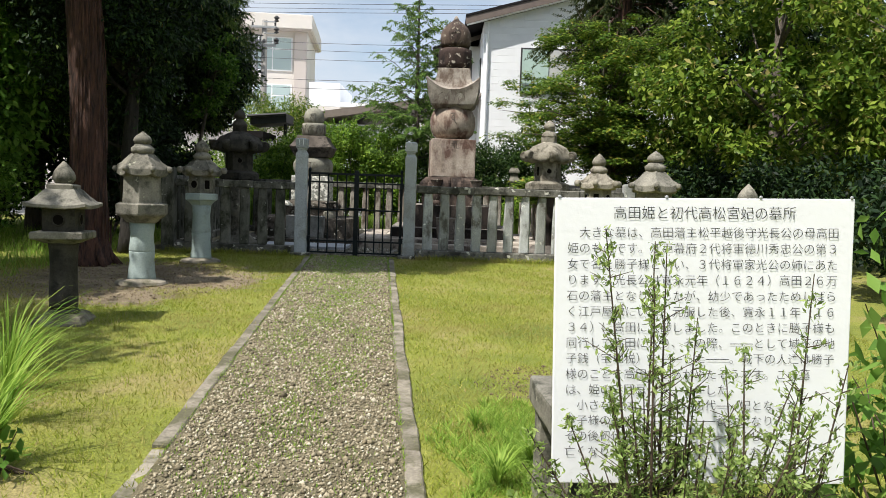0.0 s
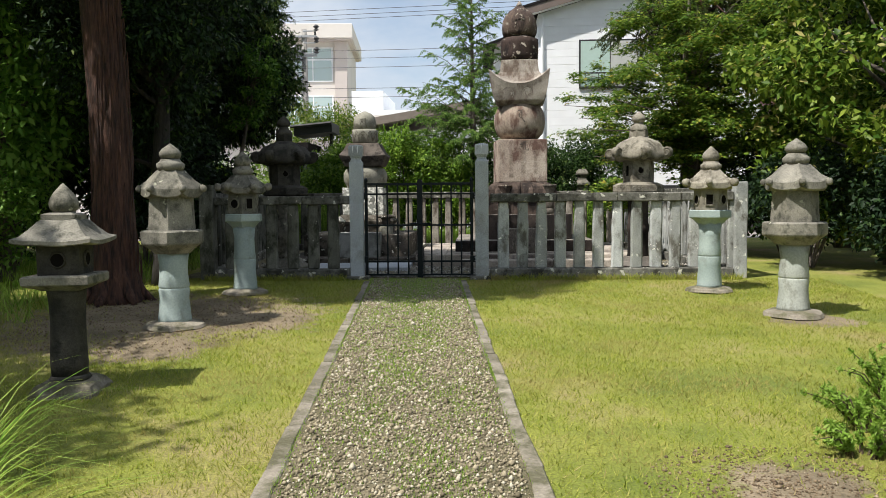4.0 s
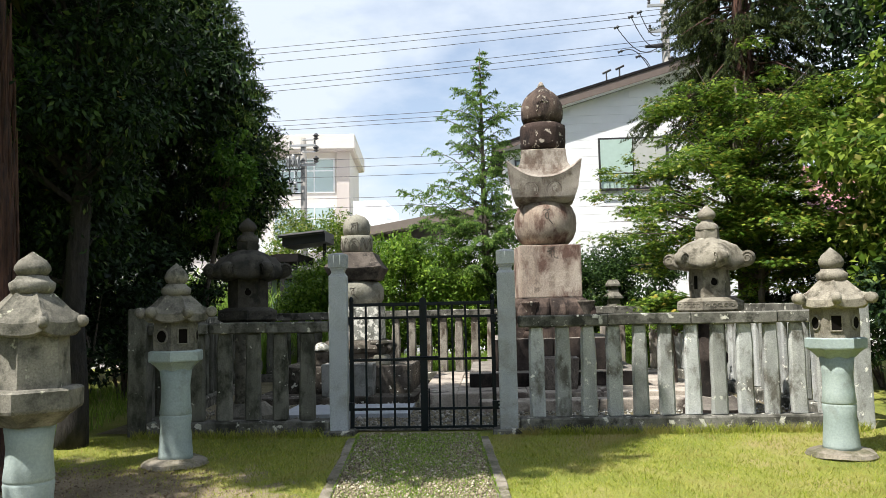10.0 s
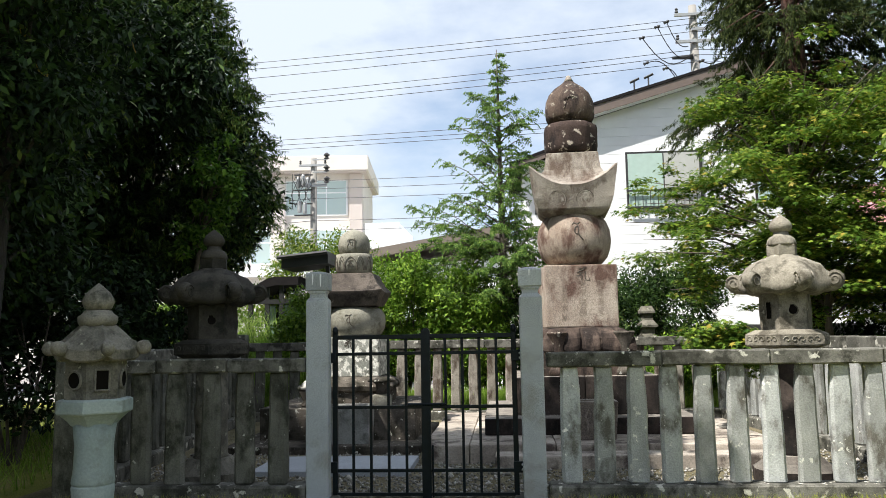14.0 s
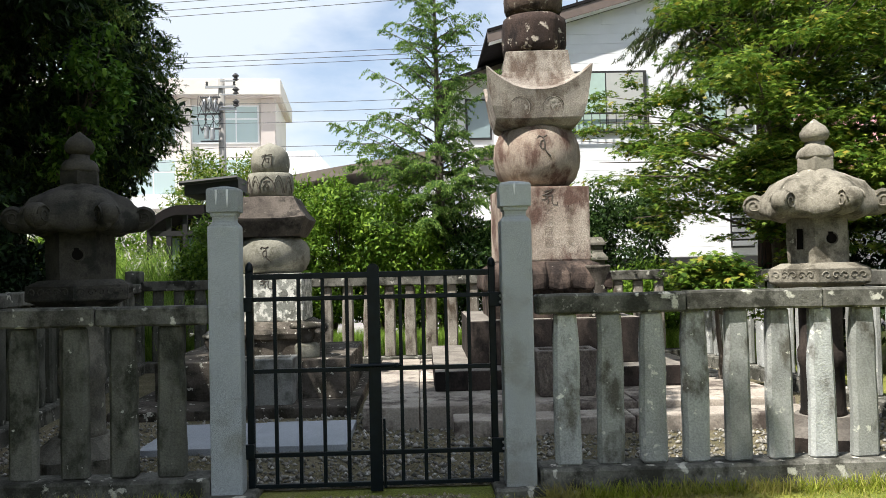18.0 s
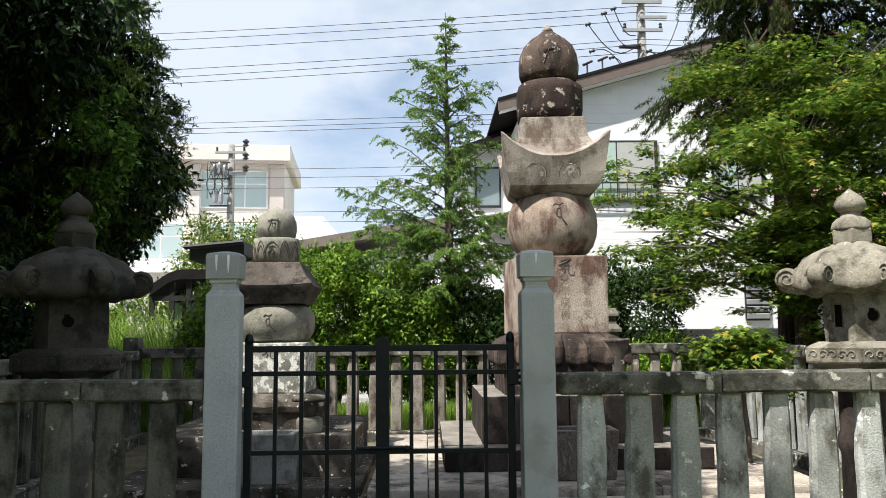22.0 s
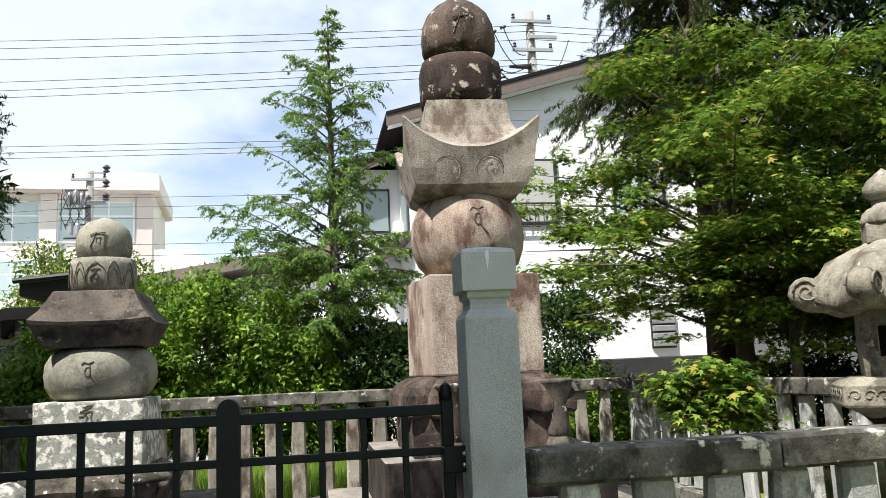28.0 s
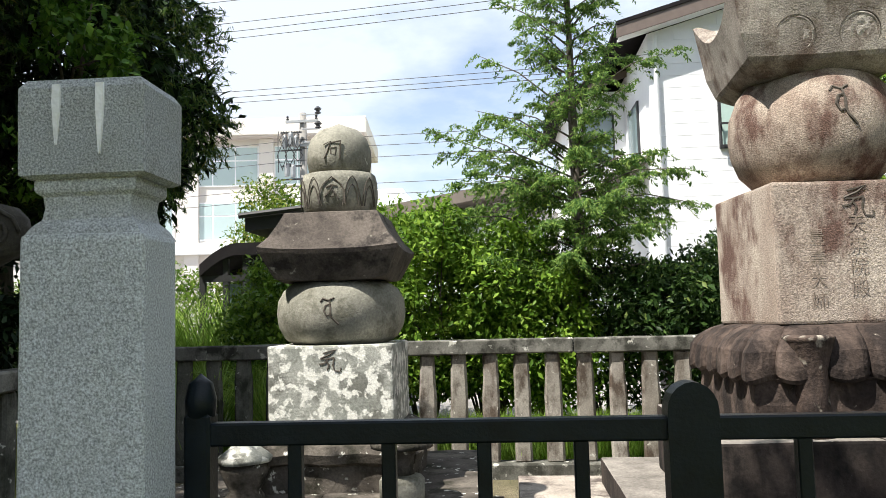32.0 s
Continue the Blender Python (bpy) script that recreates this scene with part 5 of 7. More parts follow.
def basin(x, y, z, w, d, h, taper, material, label):
    t = thing("stone_basin", x, y, z, label, "stone basin", "stone basins")
    bm = bmesh.new()
    hw, hd, iw, idp = w / 2, d / 2, w / 2 - 0.05, d / 2 - 0.05
    rows = [(hw * taper, hd * taper, 0), (hw, hd, h), (iw, idp, h), (iw * 0.95, idp * 0.95, h - 0.10)]
    rings = [[bm.verts.new((sx * a, sy * b, c)) for sx, sy in ((-1, -1), (1, -1), (1, 1), (-1, 1))] for a, b, c in rows]
    for a, b in zip(rings, rings[1:]):
        for k in range(4):
            bm.faces.new((a[k], a[(k + 1) % 4], b[(k + 1) % 4], b[k]))
    bm.faces.new(rings[0])
    bm.faces.new(rings[-1])
    bmesh.ops.bevel(bm, geom=bm.edges[:], offset=0.008, segments=1, affect="EDGES")
    part("trough", worn(bm, 0.004, 6.0, 2), material, t)
    return t, hd


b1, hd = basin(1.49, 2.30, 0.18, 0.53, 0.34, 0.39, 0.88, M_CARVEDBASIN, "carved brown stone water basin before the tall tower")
part("relief", bm_tube([(0.03 + (0.085 + 0.018 * math.cos(6 * a)) * math.cos(a), -hd * 0.95, 0.19 + (0.075 + 0.016 * math.cos(6 * a)) * math.sin(a)) for a in [2 * math.pi * k / 36 for k in range(37)]], 0.009, 6), M_CARVEDBASIN, b1, "worn floral relief")
for cx, sw in ((-0.19, 1), (-0.13, -1), (-0.06, 1), (0.0, -1), (0.06, 1), (0.12, -1), (0.18, -1)):
    part("carved_stem", bm_tube([(cx, -hd * 0.935, 0.07), (cx + 0.014 * sw, -hd * 0.95, 0.15), (cx - 0.012 * sw, -hd * 0.96, 0.24), (cx + 0.02 * sw, -hd * 0.965, 0.31)], [0.008, 0.013, 0.012, 0.005], 6), M_CARVEDBASIN, b1)
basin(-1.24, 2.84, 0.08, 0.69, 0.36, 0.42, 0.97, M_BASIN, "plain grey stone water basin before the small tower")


def vase(x, y, z, s, label, material, slim=0.72):
    t = thing("stone_vase", x, y, z, label, "stone vase", "stone vases")
    part("foot", bm_lathe(up([(0.085 * s, 0.0), (0.09 * s, 0.03 * s), (0.07 * s, 0.06 * s)], 0), 18), material, t, smooth=True)
    part("bowl", worn(bm_lathe([(0.06 * s, 0.055 * s), (0.075 * s, 0.08 * s), (0.07 * s, 0.12 * s), (0.075 * s, 0.2 * s), (0.10 * s, 0.29 * s), (0.11 * s, 0.30 * s), (0.095 * s, 0.31 * s), (0.05 * s, 0.27 * s), (0.0, 0.26 * s)], 20), 0.004, 9.0, 0, x), material, t, smooth=True)
    for c in t.children:
        c.scale = (slim, slim, 1.0)
    return t


vase(1.21, 3.03, 0.785, 1.6, "dark stone flower vase on the plinth", M_TOWERDARK)
vase(1.965, 3.03, 0.785, 1.6, "pale patched stone flower vase on the plinth", M_SMALLBASE)

SX, SY = -1.287, 3.87
blocks("small_plinth", "mottled mossy plinth of the small tower", "stone plinth", M_SMALLBASE, [-2.25, -1.3, -0.42], [3.02, 4.75], 0.08, 0.45)
blocks("low_platform", "low mottled stone platform under the small tower", "stone plinth", M_SMALLBASE, [-2.5, -1.4, -0.32], [2.5, 3.0, 5.0], -0.03, 0.082)
blocks("paving_slab", "smooth bluish paving slabs before the small tower", "paving", M_BLUESLAB, [-1.76, -1.02, -0.28], [1.16, 2.08], -0.03, 0.045, 0.006, 0.002)
small = thing("grave_tower", SX, SY, 0.45, "small five-part stone grave tower, grey-green with white lichen", "grave tower", "grave towers")
part("pedestal", worn(bm_square([(0.47, 0.0), (0.475, 0.12), (0.47, 0.15), (0.51, 0.17), (0.525, 0.22), (0.50, 0.26), (0.42, 0.31), (0.385, 0.33)], 12, lambda u, h, z: (h * (1 + 0.02 * math.cos(u * 9)), z)), 0.012, 6.0, 0), M_SMALLBASE, small)
sb = part("base_block", worn(bm_box(-0.365, 0.365, -0.365, 0.365, 0.33, 0.815, 0.014, 2), 0.005, 6.0, 3), M_LICHEN, small, "block patched with white lichen")
carve(sb, G_D, 0.125, 0.0095, M_CARVE, (0.0, -0.366, 0.725))
SBALL = [(0.0, 0.81), (0.29, 0.815), (0.345, 0.85), (0.385, 0.92), (0.396, 1.0), (0.388, 1.08), (0.352, 1.145), (0.29, 1.19), (0.2, 1.199), (0.0, 1.2)]
sball = part("ball", worn(bm_lathe(SBALL, 40), 0.004, 5.0, 0), M_SMALL, small, smooth=True)
carve(sball, [[(x * 0.8, z) for x, z in ln] for ln in G_B], 0.155, 0.0105, M_CARVE, (0.0, -0.394, 1.01), turned=SBALL)
part("roof_stone", worn(bm_square([(0.325, 1.19), (0.332, 1.198), (0.402, 1.345), (0.41, 1.372), (0.40, 1.382), (0.352, 1.455), (0.308, 1.535), (0.278, 1.60), (0.262, 1.605)], 8, lambda u, h, z: (h * (1 + 0.01 * abs(u) ** 3), z + 0.02 * abs(u) ** 3 * (z < 1.40))), 0.003, 6.0, 0), M_SMALLROOF, small, "dark trapezoid roof stone")
sring = part("lotus_ring", worn(lathe_petals([(0.19, 1.60), (0.222, 1.63), (0.236, 1.72), (0.234, 1.81), (0.222, 1.86), (0.17, 1.867)], 64, 8, 0.03), 0.003, 8.0, 0), M_SMALL, small, smooth=True)
for a in (-1.05, -0.52, 0.52, 1.05):
    for k in (0.0, 1.0):
        part("carved_petal", bm_tube([(0.241 * math.sin(a + d * (0.25 - 0.07 * k)), -0.241 * math.cos(a + d * (0.25 - 0.07 * k)), 1.645 + (0.18 - 0.05 * k) * (1 - 0.72 * abs(d) ** 3 - 0.28 * abs(d))) for d in (-1, -0.9, -0.75, -0.5, -0.25, 0, 0.25, 0.5, 0.75, 0.9, 1)], 0.0034, 5), M_CARVE, sring, "carved petal outline")
carve(sring, [[(-0.62, -0.6), (-0.6, -0.1), (-0.42, 0.3), (0.0, 0.65), (0.42, 0.3), (0.6, -0.1), (0.62, -0.6)]] + [[(x * 0.8, z * 0.8 - 0.05) for x, z in ln] for ln in G_C], 0.13, 0.0075, M_CARVE, (0.0, -0.236, 1.735))
sj = part("jewel", worn(bm_lathe([(0.17, 1.86), (0.192, 1.885), (0.203, 1.95), (0.20, 2.02), (0.178, 2.09), (0.125, 2.145), (0.06, 2.17), (0.022, 2.186), (0.0, 2.195)], 36), 0.002, 6.0, 0), M_SMALL, small, smooth=True)
carve(sj, G_A, 0.11, 0.008, M_CARVE, (0.0, -0.2, 1.99))
urn = thing("stone_urn", -1.70, 3.24, 0.45, "dark stone urn with a white lichened cap beside the small tower", "stone urn")
part("body", worn(bm_lathe([(0.10, 0.0), (0.105, 0.03), (0.08, 0.06), (0.10, 0.10), (0.13, 0.17), (0.125, 0.21), (0.0, 0.215)], 20), 0.005, 9.0, 0), M_SMALLBASE, urn, smooth=True)
part("cap", worn(bm_lathe([(0.0, 0.21), (0.145, 0.212), (0.15, 0.235), (0.10, 0.275), (0.05, 0.315), (0.0, 0.325)], 20), 0.006, 9.0, 0), M_LICHEN, urn, "white lichened cap", True)
drum = thing("stone_vase", -0.84, 3.20, 0.45, "squat stone vase with a flat lid beside the small tower", "stone vase", "stone vases")
part("foot", worn(bm_lathe([(0.115, 0.0), (0.12, 0.02), (0.12, 0.115), (0.105, 0.135), (0.07, 0.145)], 20), 0.004, 9.0, 0), M_SMALL, drum, smooth=True)
part("neck", bm_lathe([(0.07, 0.14), (0.06, 0.18), (0.07, 0.25), (0.10, 0.285)], 18), M_SMALLBASE, drum, smooth=True)
part("lid", worn(bm_lathe([(0.10, 0.28), (0.165, 0.285), (0.17, 0.31), (0.13, 0.335), (0.0, 0.345)], 20), 0.005, 9.0, 0), M_SMALLBASE, drum, "mossy flat lid", True)


def stone_stack(x, y, z):
    t = thing("stone_pagoda", x, y, z, "small grey tiered stone pagoda beyond the fence", "stone pagoda")
    for k in range(7):
        r = 0.30 - 0.028 * k
        part("tier", worn(bm_square([(r * 0.72, 0.25 * k), (r * 0.72, 0.25 * k + 0.11), (r, 0.25 * k + 0.12), (r, 0.25 * k + 0.16), (r * 0.6, 0.25 * k + 0.25)], 3), 0.006, 7.0, 0, k), M_LANT, t)
    return t


stone_stack(3.18, 8.6, -0.02)


# ---- information sign ----
sign = thing("information_sign", 2.36, -9.66, -0.02, "white information board with black writing on two posts", "sign")
sign.matrix_basis = pose(2.186, -9.735, -0.194, 0, -1.7, 0) @ Matrix.Scale(1.018, 4)
part("board", bm_box(-0.462, 0.462, -0.008, 0.008, 0.315, 1.215, 0.003), M_WHITE, sign, "white painted metal board")
for x in (-0.38, 0.38):
    part("leg", bm_box(x - 0.02, x + 0.02, 0.010, 0.05, -0.14, 1.15, 0.004), M_SHADE, sign, "dark steel post")
for x in (-0.45, -0.12, 0.17, 0.45):
    for z in (0.337, 1.218):
        part("rivet", bm_lathe([(0.0, 0.003), (0.004, 0.002), (0.006, 0.0)], 8), M_METAL, sign, at=pose(x, -0.0085, z, 90, 0, 0))


LINES = ["\u3000大きな墓は、高田藩主松平越後守光長公の母高田", "姫のものです。江戸幕府２代将軍徳川秀忠公の第３", "女で名を勝子様といい、３代将軍家光公の姉にあた", "ります。光長公は寛永元年（１６２４）高田２６万",
         "石の藩主となりましたが、幼少であったためしばら", "く江戸屋敷にいて、元服した後、寛永１１年（１６", "３４）に高田に入部しました。このときに勝子様も", "同行して高田に入り、その際、――として城下の地",
         "子銭（宅地税）を――した――。城下の人達は勝子", "様のことを高田姫とあがめたそうです。この墓", "は、姫の三回忌に――――した。", "\u3000小さな墓は、――――初代――妃となった", "寧子様のもので――――――養女となり、", "その後初代高――――――――若くして", "亡くなり――――――――――亡くなり"]
lettering("高田姫と初代高松宮妃の墓所", 0.0435, -0.285, 1.154, sign)
for k, text in enumerate(LINES):
    lettering(text, 0.0365, -0.425, 1.096 - 0.0492 * k, sign)

bench = thing("stone_bench", 1.895, -9.14, -0.02, "low weathered stone slab bench on slanted legs beside the sign", "stone bench", turn=3)
part("slab", worn(bm_box(-0.135, 0.135, -0.42, 0.42, 0.43, 0.545, 0.015, 2), 0.012, 5.0, 3), M_LANT, bench)
for y in (-0.3, 0.32):
    part("leg", worn(bm_box(-0.11, 0.11, y - 0.055, y + 0.055, 0.0, 0.435, 0.012), 0.01, 5.0, 2, y), M_LANT, bench)


# ---- trees and plants ----
def tree_of(name, x, y, label, trunk_pts, radii, bark, limbs, crown_mesh, leaf_mat, category="tree", group=""):
    t = thing(name, x, y, 0, label, category, group)
    tr = part("trunk", worn(bm_tube(trunk_pts, radii, 14), 0.012, 3.0, 1, x), bark, t, smooth=True)
    for b in limbs:
        part("limb", b, bark, t, smooth=True)
    part("crown", crown_mesh, leaf_mat, t)
    return t


# cedar with red bark by the lanterns; its crown is high above
rng = np.random.default_rng(11)
cl = crown_clumps((-0.15, -0.4, 7.2), (2.1, 2.1, 2.1), 190, 0.62, rng, 0.6)
# Clumps above the view, added to shade the plinths and the yard lantern.
cl += crown_clumps((1.45, 1.05, 7.2), (0.75, 0.7, 0.7), 22, 0.55, rng, 0.6, 0.1)
cl += crown_clumps((-1.0, 0.55, 7.2), (0.65, 0.65, 0.6), 20, 0.5, rng, 0.6, 0.1)
cl += crown_clumps((-0.8, 0.9, 4.7), (1.6, 1.2, 0.5), 16, 0.5, rng, 0.5)
pts, out = in_clumps(cl, 1300, rng, 0.2)
bm_trunk = [(0.0, 0.0, -0.05), (0.0, 0.0, 0.10), (0.0, 0.0, 0.35), (0.0, 0, 1.2), (-0.015, 0.0, 2.0), (-0.10, 0.0, 3.5), (-0.19, 0.05, 5.5), (-0.25, 0.1, 8.4)]
cedar = tree_of("cedar_tree", -3.30, -1.78, "tall conifer with a straight red-brown fibrous trunk", bm_trunk, [0.335, 0.29, 0.25, 0.222, 0.21, 0.20, 0.16, 0.06], M_BARK,
                limb_bms((-0.06, 0.02, 4.4), cl, 0.05, rng, 0.4), leaves("crown", pts, out, 0.22, 0.075, M_NEEDLE, rng, 0.5), M_NEEDLE)
for k in range(7):
    a = k * 0.9 + 0.2
    part("root", worn(bm_tube([(0.19 * math.cos(a), 0.19 * math.sin(a), 0.36), (0.26 * math.cos(a), 0.26 * math.sin(a), 0.12), (0.42 * math.cos(a), 0.42 * math.sin(a), -0.03)], [0.05, 0.062, 0.03], 8), 0.012, 6.0, 1, k), M_BARK, cedar, smooth=True)
strips = []
for k in range(190):
    a, z = rng.uniform(0, 6.28), rng.uniform(0.1, 3.4)
    r = 0.232 - 0.010 * z + 0.10 * max(0, 0.5 - z)
    cx, cy = -0.05 * max(0.0, z - 1.8), 0.0
    ln = rng.uniform(0.25, 0.7)
    ps = [(cx + r * math.cos(a + 0.03 * q), cy + r * math.sin(a + 0.03 * q), z + ln * q) for q in (0, 0.5, 1)]
    strips.append(bm_tube(ps, [0.005, 0.014, 0.004], 4))
tagged(part("bark_fibre", joined(strips), M_BARK, cedar, "loose fibrous strips of bark"), kind="stuff")

# dark evergreen at the back
rng = np.random.default_rng(12)
def cone_reach(z):
    """Half width of the broad cone at a height z."""
    if z < 3.4:
        return 1.25 + 1.05 * max(0.0, (z - 2.2) / 1.2) ** 0.7
    return max(0.15, 2.38 - 0.16 * (z - 3.4) - 0.045 * (z - 3.4) ** 2)


cl = [(math.cos(a) * q, math.sin(a) * q, z, 0.42, 0.42, 0.36) for z, a, q in ((z, rng.uniform(0, 6.28), max(0.0, cone_reach(z) - 0.38) * rng.uniform(0.2, 1.0) ** 0.6) for z in 2.45 + 6.2 * rng.random(420) ** 1.2)]
cl += crown_clumps((1.15, -1.85, 5.0), (0.75, 0.55, 0.95), 30, 0.40, rng, 0.8, 0.3)
# Inner leaves darker than the sprays: shade inside the crown put into colour.
pts, out = in_clumps(cl, 1200, rng, 0.25)
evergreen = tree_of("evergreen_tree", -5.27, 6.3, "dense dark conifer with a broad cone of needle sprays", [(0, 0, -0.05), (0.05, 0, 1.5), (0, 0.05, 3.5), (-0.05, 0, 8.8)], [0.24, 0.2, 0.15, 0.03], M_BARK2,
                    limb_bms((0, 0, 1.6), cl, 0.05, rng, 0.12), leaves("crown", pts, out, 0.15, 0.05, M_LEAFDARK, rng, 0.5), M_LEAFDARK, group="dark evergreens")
cs, os_ = [], []
for k in range(2300):
    z, a = 2.25 + 6.5 * rng.random() ** 1.15, rng.uniform(0, 6.28)
    rr = cone_reach(z) * rng.uniform(0.80, 0.97)
    away = np.array([math.cos(a), math.sin(a), 0.0])
    p0 = away * rr + np.array([0, 0, z])
    for q in range(3):
        d = away * rng.uniform(0.5, 1.0) + rng.normal(size=3) * 0.45 + np.array([0, 0, rng.uniform(-0.75, 0.2)])
        d /= np.linalg.norm(d)
        ln = rng.uniform(0.14, 0.30)
        w = rng.random((19, 1))
        cs.append(p0 + d * ln * w + rng.normal(size=(19, 3)) * 0.010)
        os_.append(unit(d + rng.normal(size=(19, 3)) * 0.55))
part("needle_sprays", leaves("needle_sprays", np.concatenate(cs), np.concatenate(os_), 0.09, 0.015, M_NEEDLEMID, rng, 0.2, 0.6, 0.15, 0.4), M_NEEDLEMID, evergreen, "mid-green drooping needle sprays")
cl = crown_clumps((0, 0, 3.55), (0.40, 0.36, 0.62), 24, 0.17, rng, 0.7, 0.3) + crown_clumps((-0.35, 0.1, 3.0), (0.4, 0.3, 0.6), 14, 0.16, rng, 0.7, 0.2)
pts, out = in_clumps(cl, 2600, rng, 0.2)
tree_of("broadleaf_tree", -3.42, 4.75, "small bright broad-leaved tree against the dark conifer", [(-0.75, 0.7, -0.05), (-0.7, 0.65, 1.6), (-0.35, 0.3, 2.7), (0.02, 0, 3.9)], [0.05, 0.045, 0.03, 0.008], M_BARK2,
        limb_bms((-0.36, 0.3, 2.65), cl, 0.018, rng, 0.4), leaves("crown", pts, out, 0.085, 0.045, M_TREELEAF, rng, 0.3), M_TREELEAF)
for k, (x, y, sz, hz, cnt) in enumerate(((-6.25, 2.6, 1.75, 4.3, 120), (-8.6, 5.0, 2.8, 4.8, 110), (-5.75, 0.0, 1.5, 4.6, 130), (-10.5, 1.0, 2.8, 4.6, 90), (-11.5, -4.5, 2.8, 4.0, 80), (-13.0, -9.0, 3.0, 4.5, 60), (-6.1, -5.0, 1.35, 4.6, 110), (-5.7, -8.7, 1.5, 4.6, 110), (8.2, 6.2, 2.1, 6.4, 110))):
    cl = crown_clumps((0, 0, hz), (sz, sz, hz * 0.74), cnt, 0.72, rng, 0.8, 0.4)
    pts, out = in_clumps(cl, 700 if k < 2 else 480, rng, 0.3)
    tree_of("evergreen_tree", x, y, "sunlit green leafy tree beyond the soil" if k == 2 else "dark leafy evergreen tree standing beyond the fence", [(0, 0, -0.05), (0.1, 0, hz * 0.5), (0, 0.1, hz * 1.3)], [0.18, 0.13, 0.04], M_BARK2,
            limb_bms((0, 0, 1.2), cl, 0.05, rng, 0.2), leaves("crown", pts, out, 0.15, 0.07, M_LEAFDARK if k in (1, 8) else M_FRESH if k == 2 else M_LEAFMID, rng, 0.35), M_FRESH if k == 2 else M_LEAFDARK, group="dark evergreens")

rng = np.random.default_rng(19)
cl = crown_clumps((-0.35, 0.1, 4.35), (1.3, 1.6, 2.35), 110, 0.40, rng, 0.8, 0.45) + crown_clumps((-0.7, 0.75, 2.35), (0.75, 0.6, 0.75), 24, 0.36, rng, 0.8, 0.3)
pts, out = in_clumps(cl, 1900, rng, 0.25)
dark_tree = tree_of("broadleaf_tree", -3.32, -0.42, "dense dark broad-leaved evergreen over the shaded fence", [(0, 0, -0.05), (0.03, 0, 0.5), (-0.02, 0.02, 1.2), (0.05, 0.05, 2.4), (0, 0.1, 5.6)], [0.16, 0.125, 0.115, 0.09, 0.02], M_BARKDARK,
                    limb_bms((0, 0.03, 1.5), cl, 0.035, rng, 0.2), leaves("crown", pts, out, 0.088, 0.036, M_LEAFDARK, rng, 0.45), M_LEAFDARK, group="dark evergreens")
# Outer leaves lighter than the crown: sunlight on them put into the colour.
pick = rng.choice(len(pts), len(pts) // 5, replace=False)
part("lit_leaves", leaves("lit_leaves", pts[pick] + out[pick] * 0.05, out[pick], 0.085, 0.036, M_LEAFMID, rng, 0.35), M_LEAFMID, dark_tree, "mid-green leaves coloured as if sunlit")
pick = rng.choice(len(pts), 26, replace=False)
part("yellow_leaves", leaves("yellow_leaves", pts[pick], out[pick], 0.13, 0.06, M_YELLOW, rng, 0.8), M_YELLOW, dark_tree, "a few withered yellow leaves")

# sapling conifer with open feathery tiers
rng = np.random.default_rng(13)
HC = 6.6


def sapling_reach(d):
    """Half width of the crown at a depth d under the tip."""
    if d < 0.85:
        return 0.06 + 0.24 * d
    if d < 1.3:
        return 0.26 + 1.2 * (d - 0.85)
    return min(1.75, 0.80 + 0.36 * (d - 1.3))


limbs, cs, os_ = [], [], []
for k in range(118):
    f = k / 117
    z = HC - 0.10 - (HC - 1.75) * f ** 0.85
    a = k * 2.4 + rng.normal() * 0.4
    upper = z > 3.1
    reach = sapling_reach(HC - z) * (rng.choice([0.35, 0.6, 0.9, 1.12]) if upper else rng.uniform(0.55, 1.08))
    lift = rng.uniform(0.30, 0.75) * reach if upper else rng.uniform(-0.10, 0.25) * reach
    root, e = np.array([0, 0, z - (0.3 * reach if upper else 0.0)]), np.array([math.cos(a) * reach, math.sin(a) * reach, z - (0.3 * reach if upper else 0.0) + lift])
    mid_l = root * 0.45 + e * 0.55 + np.array([0, 0, 0.09 * reach])
    limbs.append(bm_tube([tuple(root), tuple(mid_l), tuple(e)], [0.014, 0.008, 0.003], 5))
    for q in range(int(4 + (13 if upper else 22) * reach)):
        u = (0.16 if upper else 0.12) + (0.84 if upper else 0.88) * rng.random()
        p0 = root * (1 - u) ** 2 + 2 * u * (1 - u) * mid_l + e * u * u
        sd = rng.choice([-1, 1])
        ln = rng.uniform(0.12, 0.36) * (1.2 - 0.55 * u) * min(1.0, 0.4 + reach)
        d = np.array([math.cos(a) * 0.8 - math.sin(a) * sd * 0.75, math.sin(a) * 0.8 + math.cos(a) * sd * 0.75, rng.uniform(-0.5, 0.6) if upper else rng.uniform(-0.7, 0.25)])
        d /= np.linalg.norm(d)
        m = int(18 + 80 * ln)
        w = rng.random((m, 1))
        side = np.cross(d, np.array([0, 0, 1.0]))
        fan = rng.normal(size=(m, 1)) * 0.055 * (1.1 - w)
        cs.append(p0 + d * ln * w + side * fan + np.array([0, 0, -0.40 * ln]) * w ** 2 + rng.normal(size=(m, 3)) * 0.010)
        os_.append(unit(d + side * np.sign(fan) * 0.6 + rng.normal(size=(m, 3)) * 0.4))
tree_of("conifer_sapling", 0.58, 8.40, "slender light green conifer with open feathery tiers", [(0.06, 0, -0.05), (0.04, 0, 1.5), (0.01, 0.02, 3.5), (0, 0, HC)], [0.095, 0.08, 0.055, 0.006], M_BARK2,
        limbs, leaves("crown", np.concatenate(cs), np.concatenate(os_), 0.06, 0.0175, M_CYPRESS, rng, 0.3, 0.6, 0.15, 0.45), M_CYPRESS)

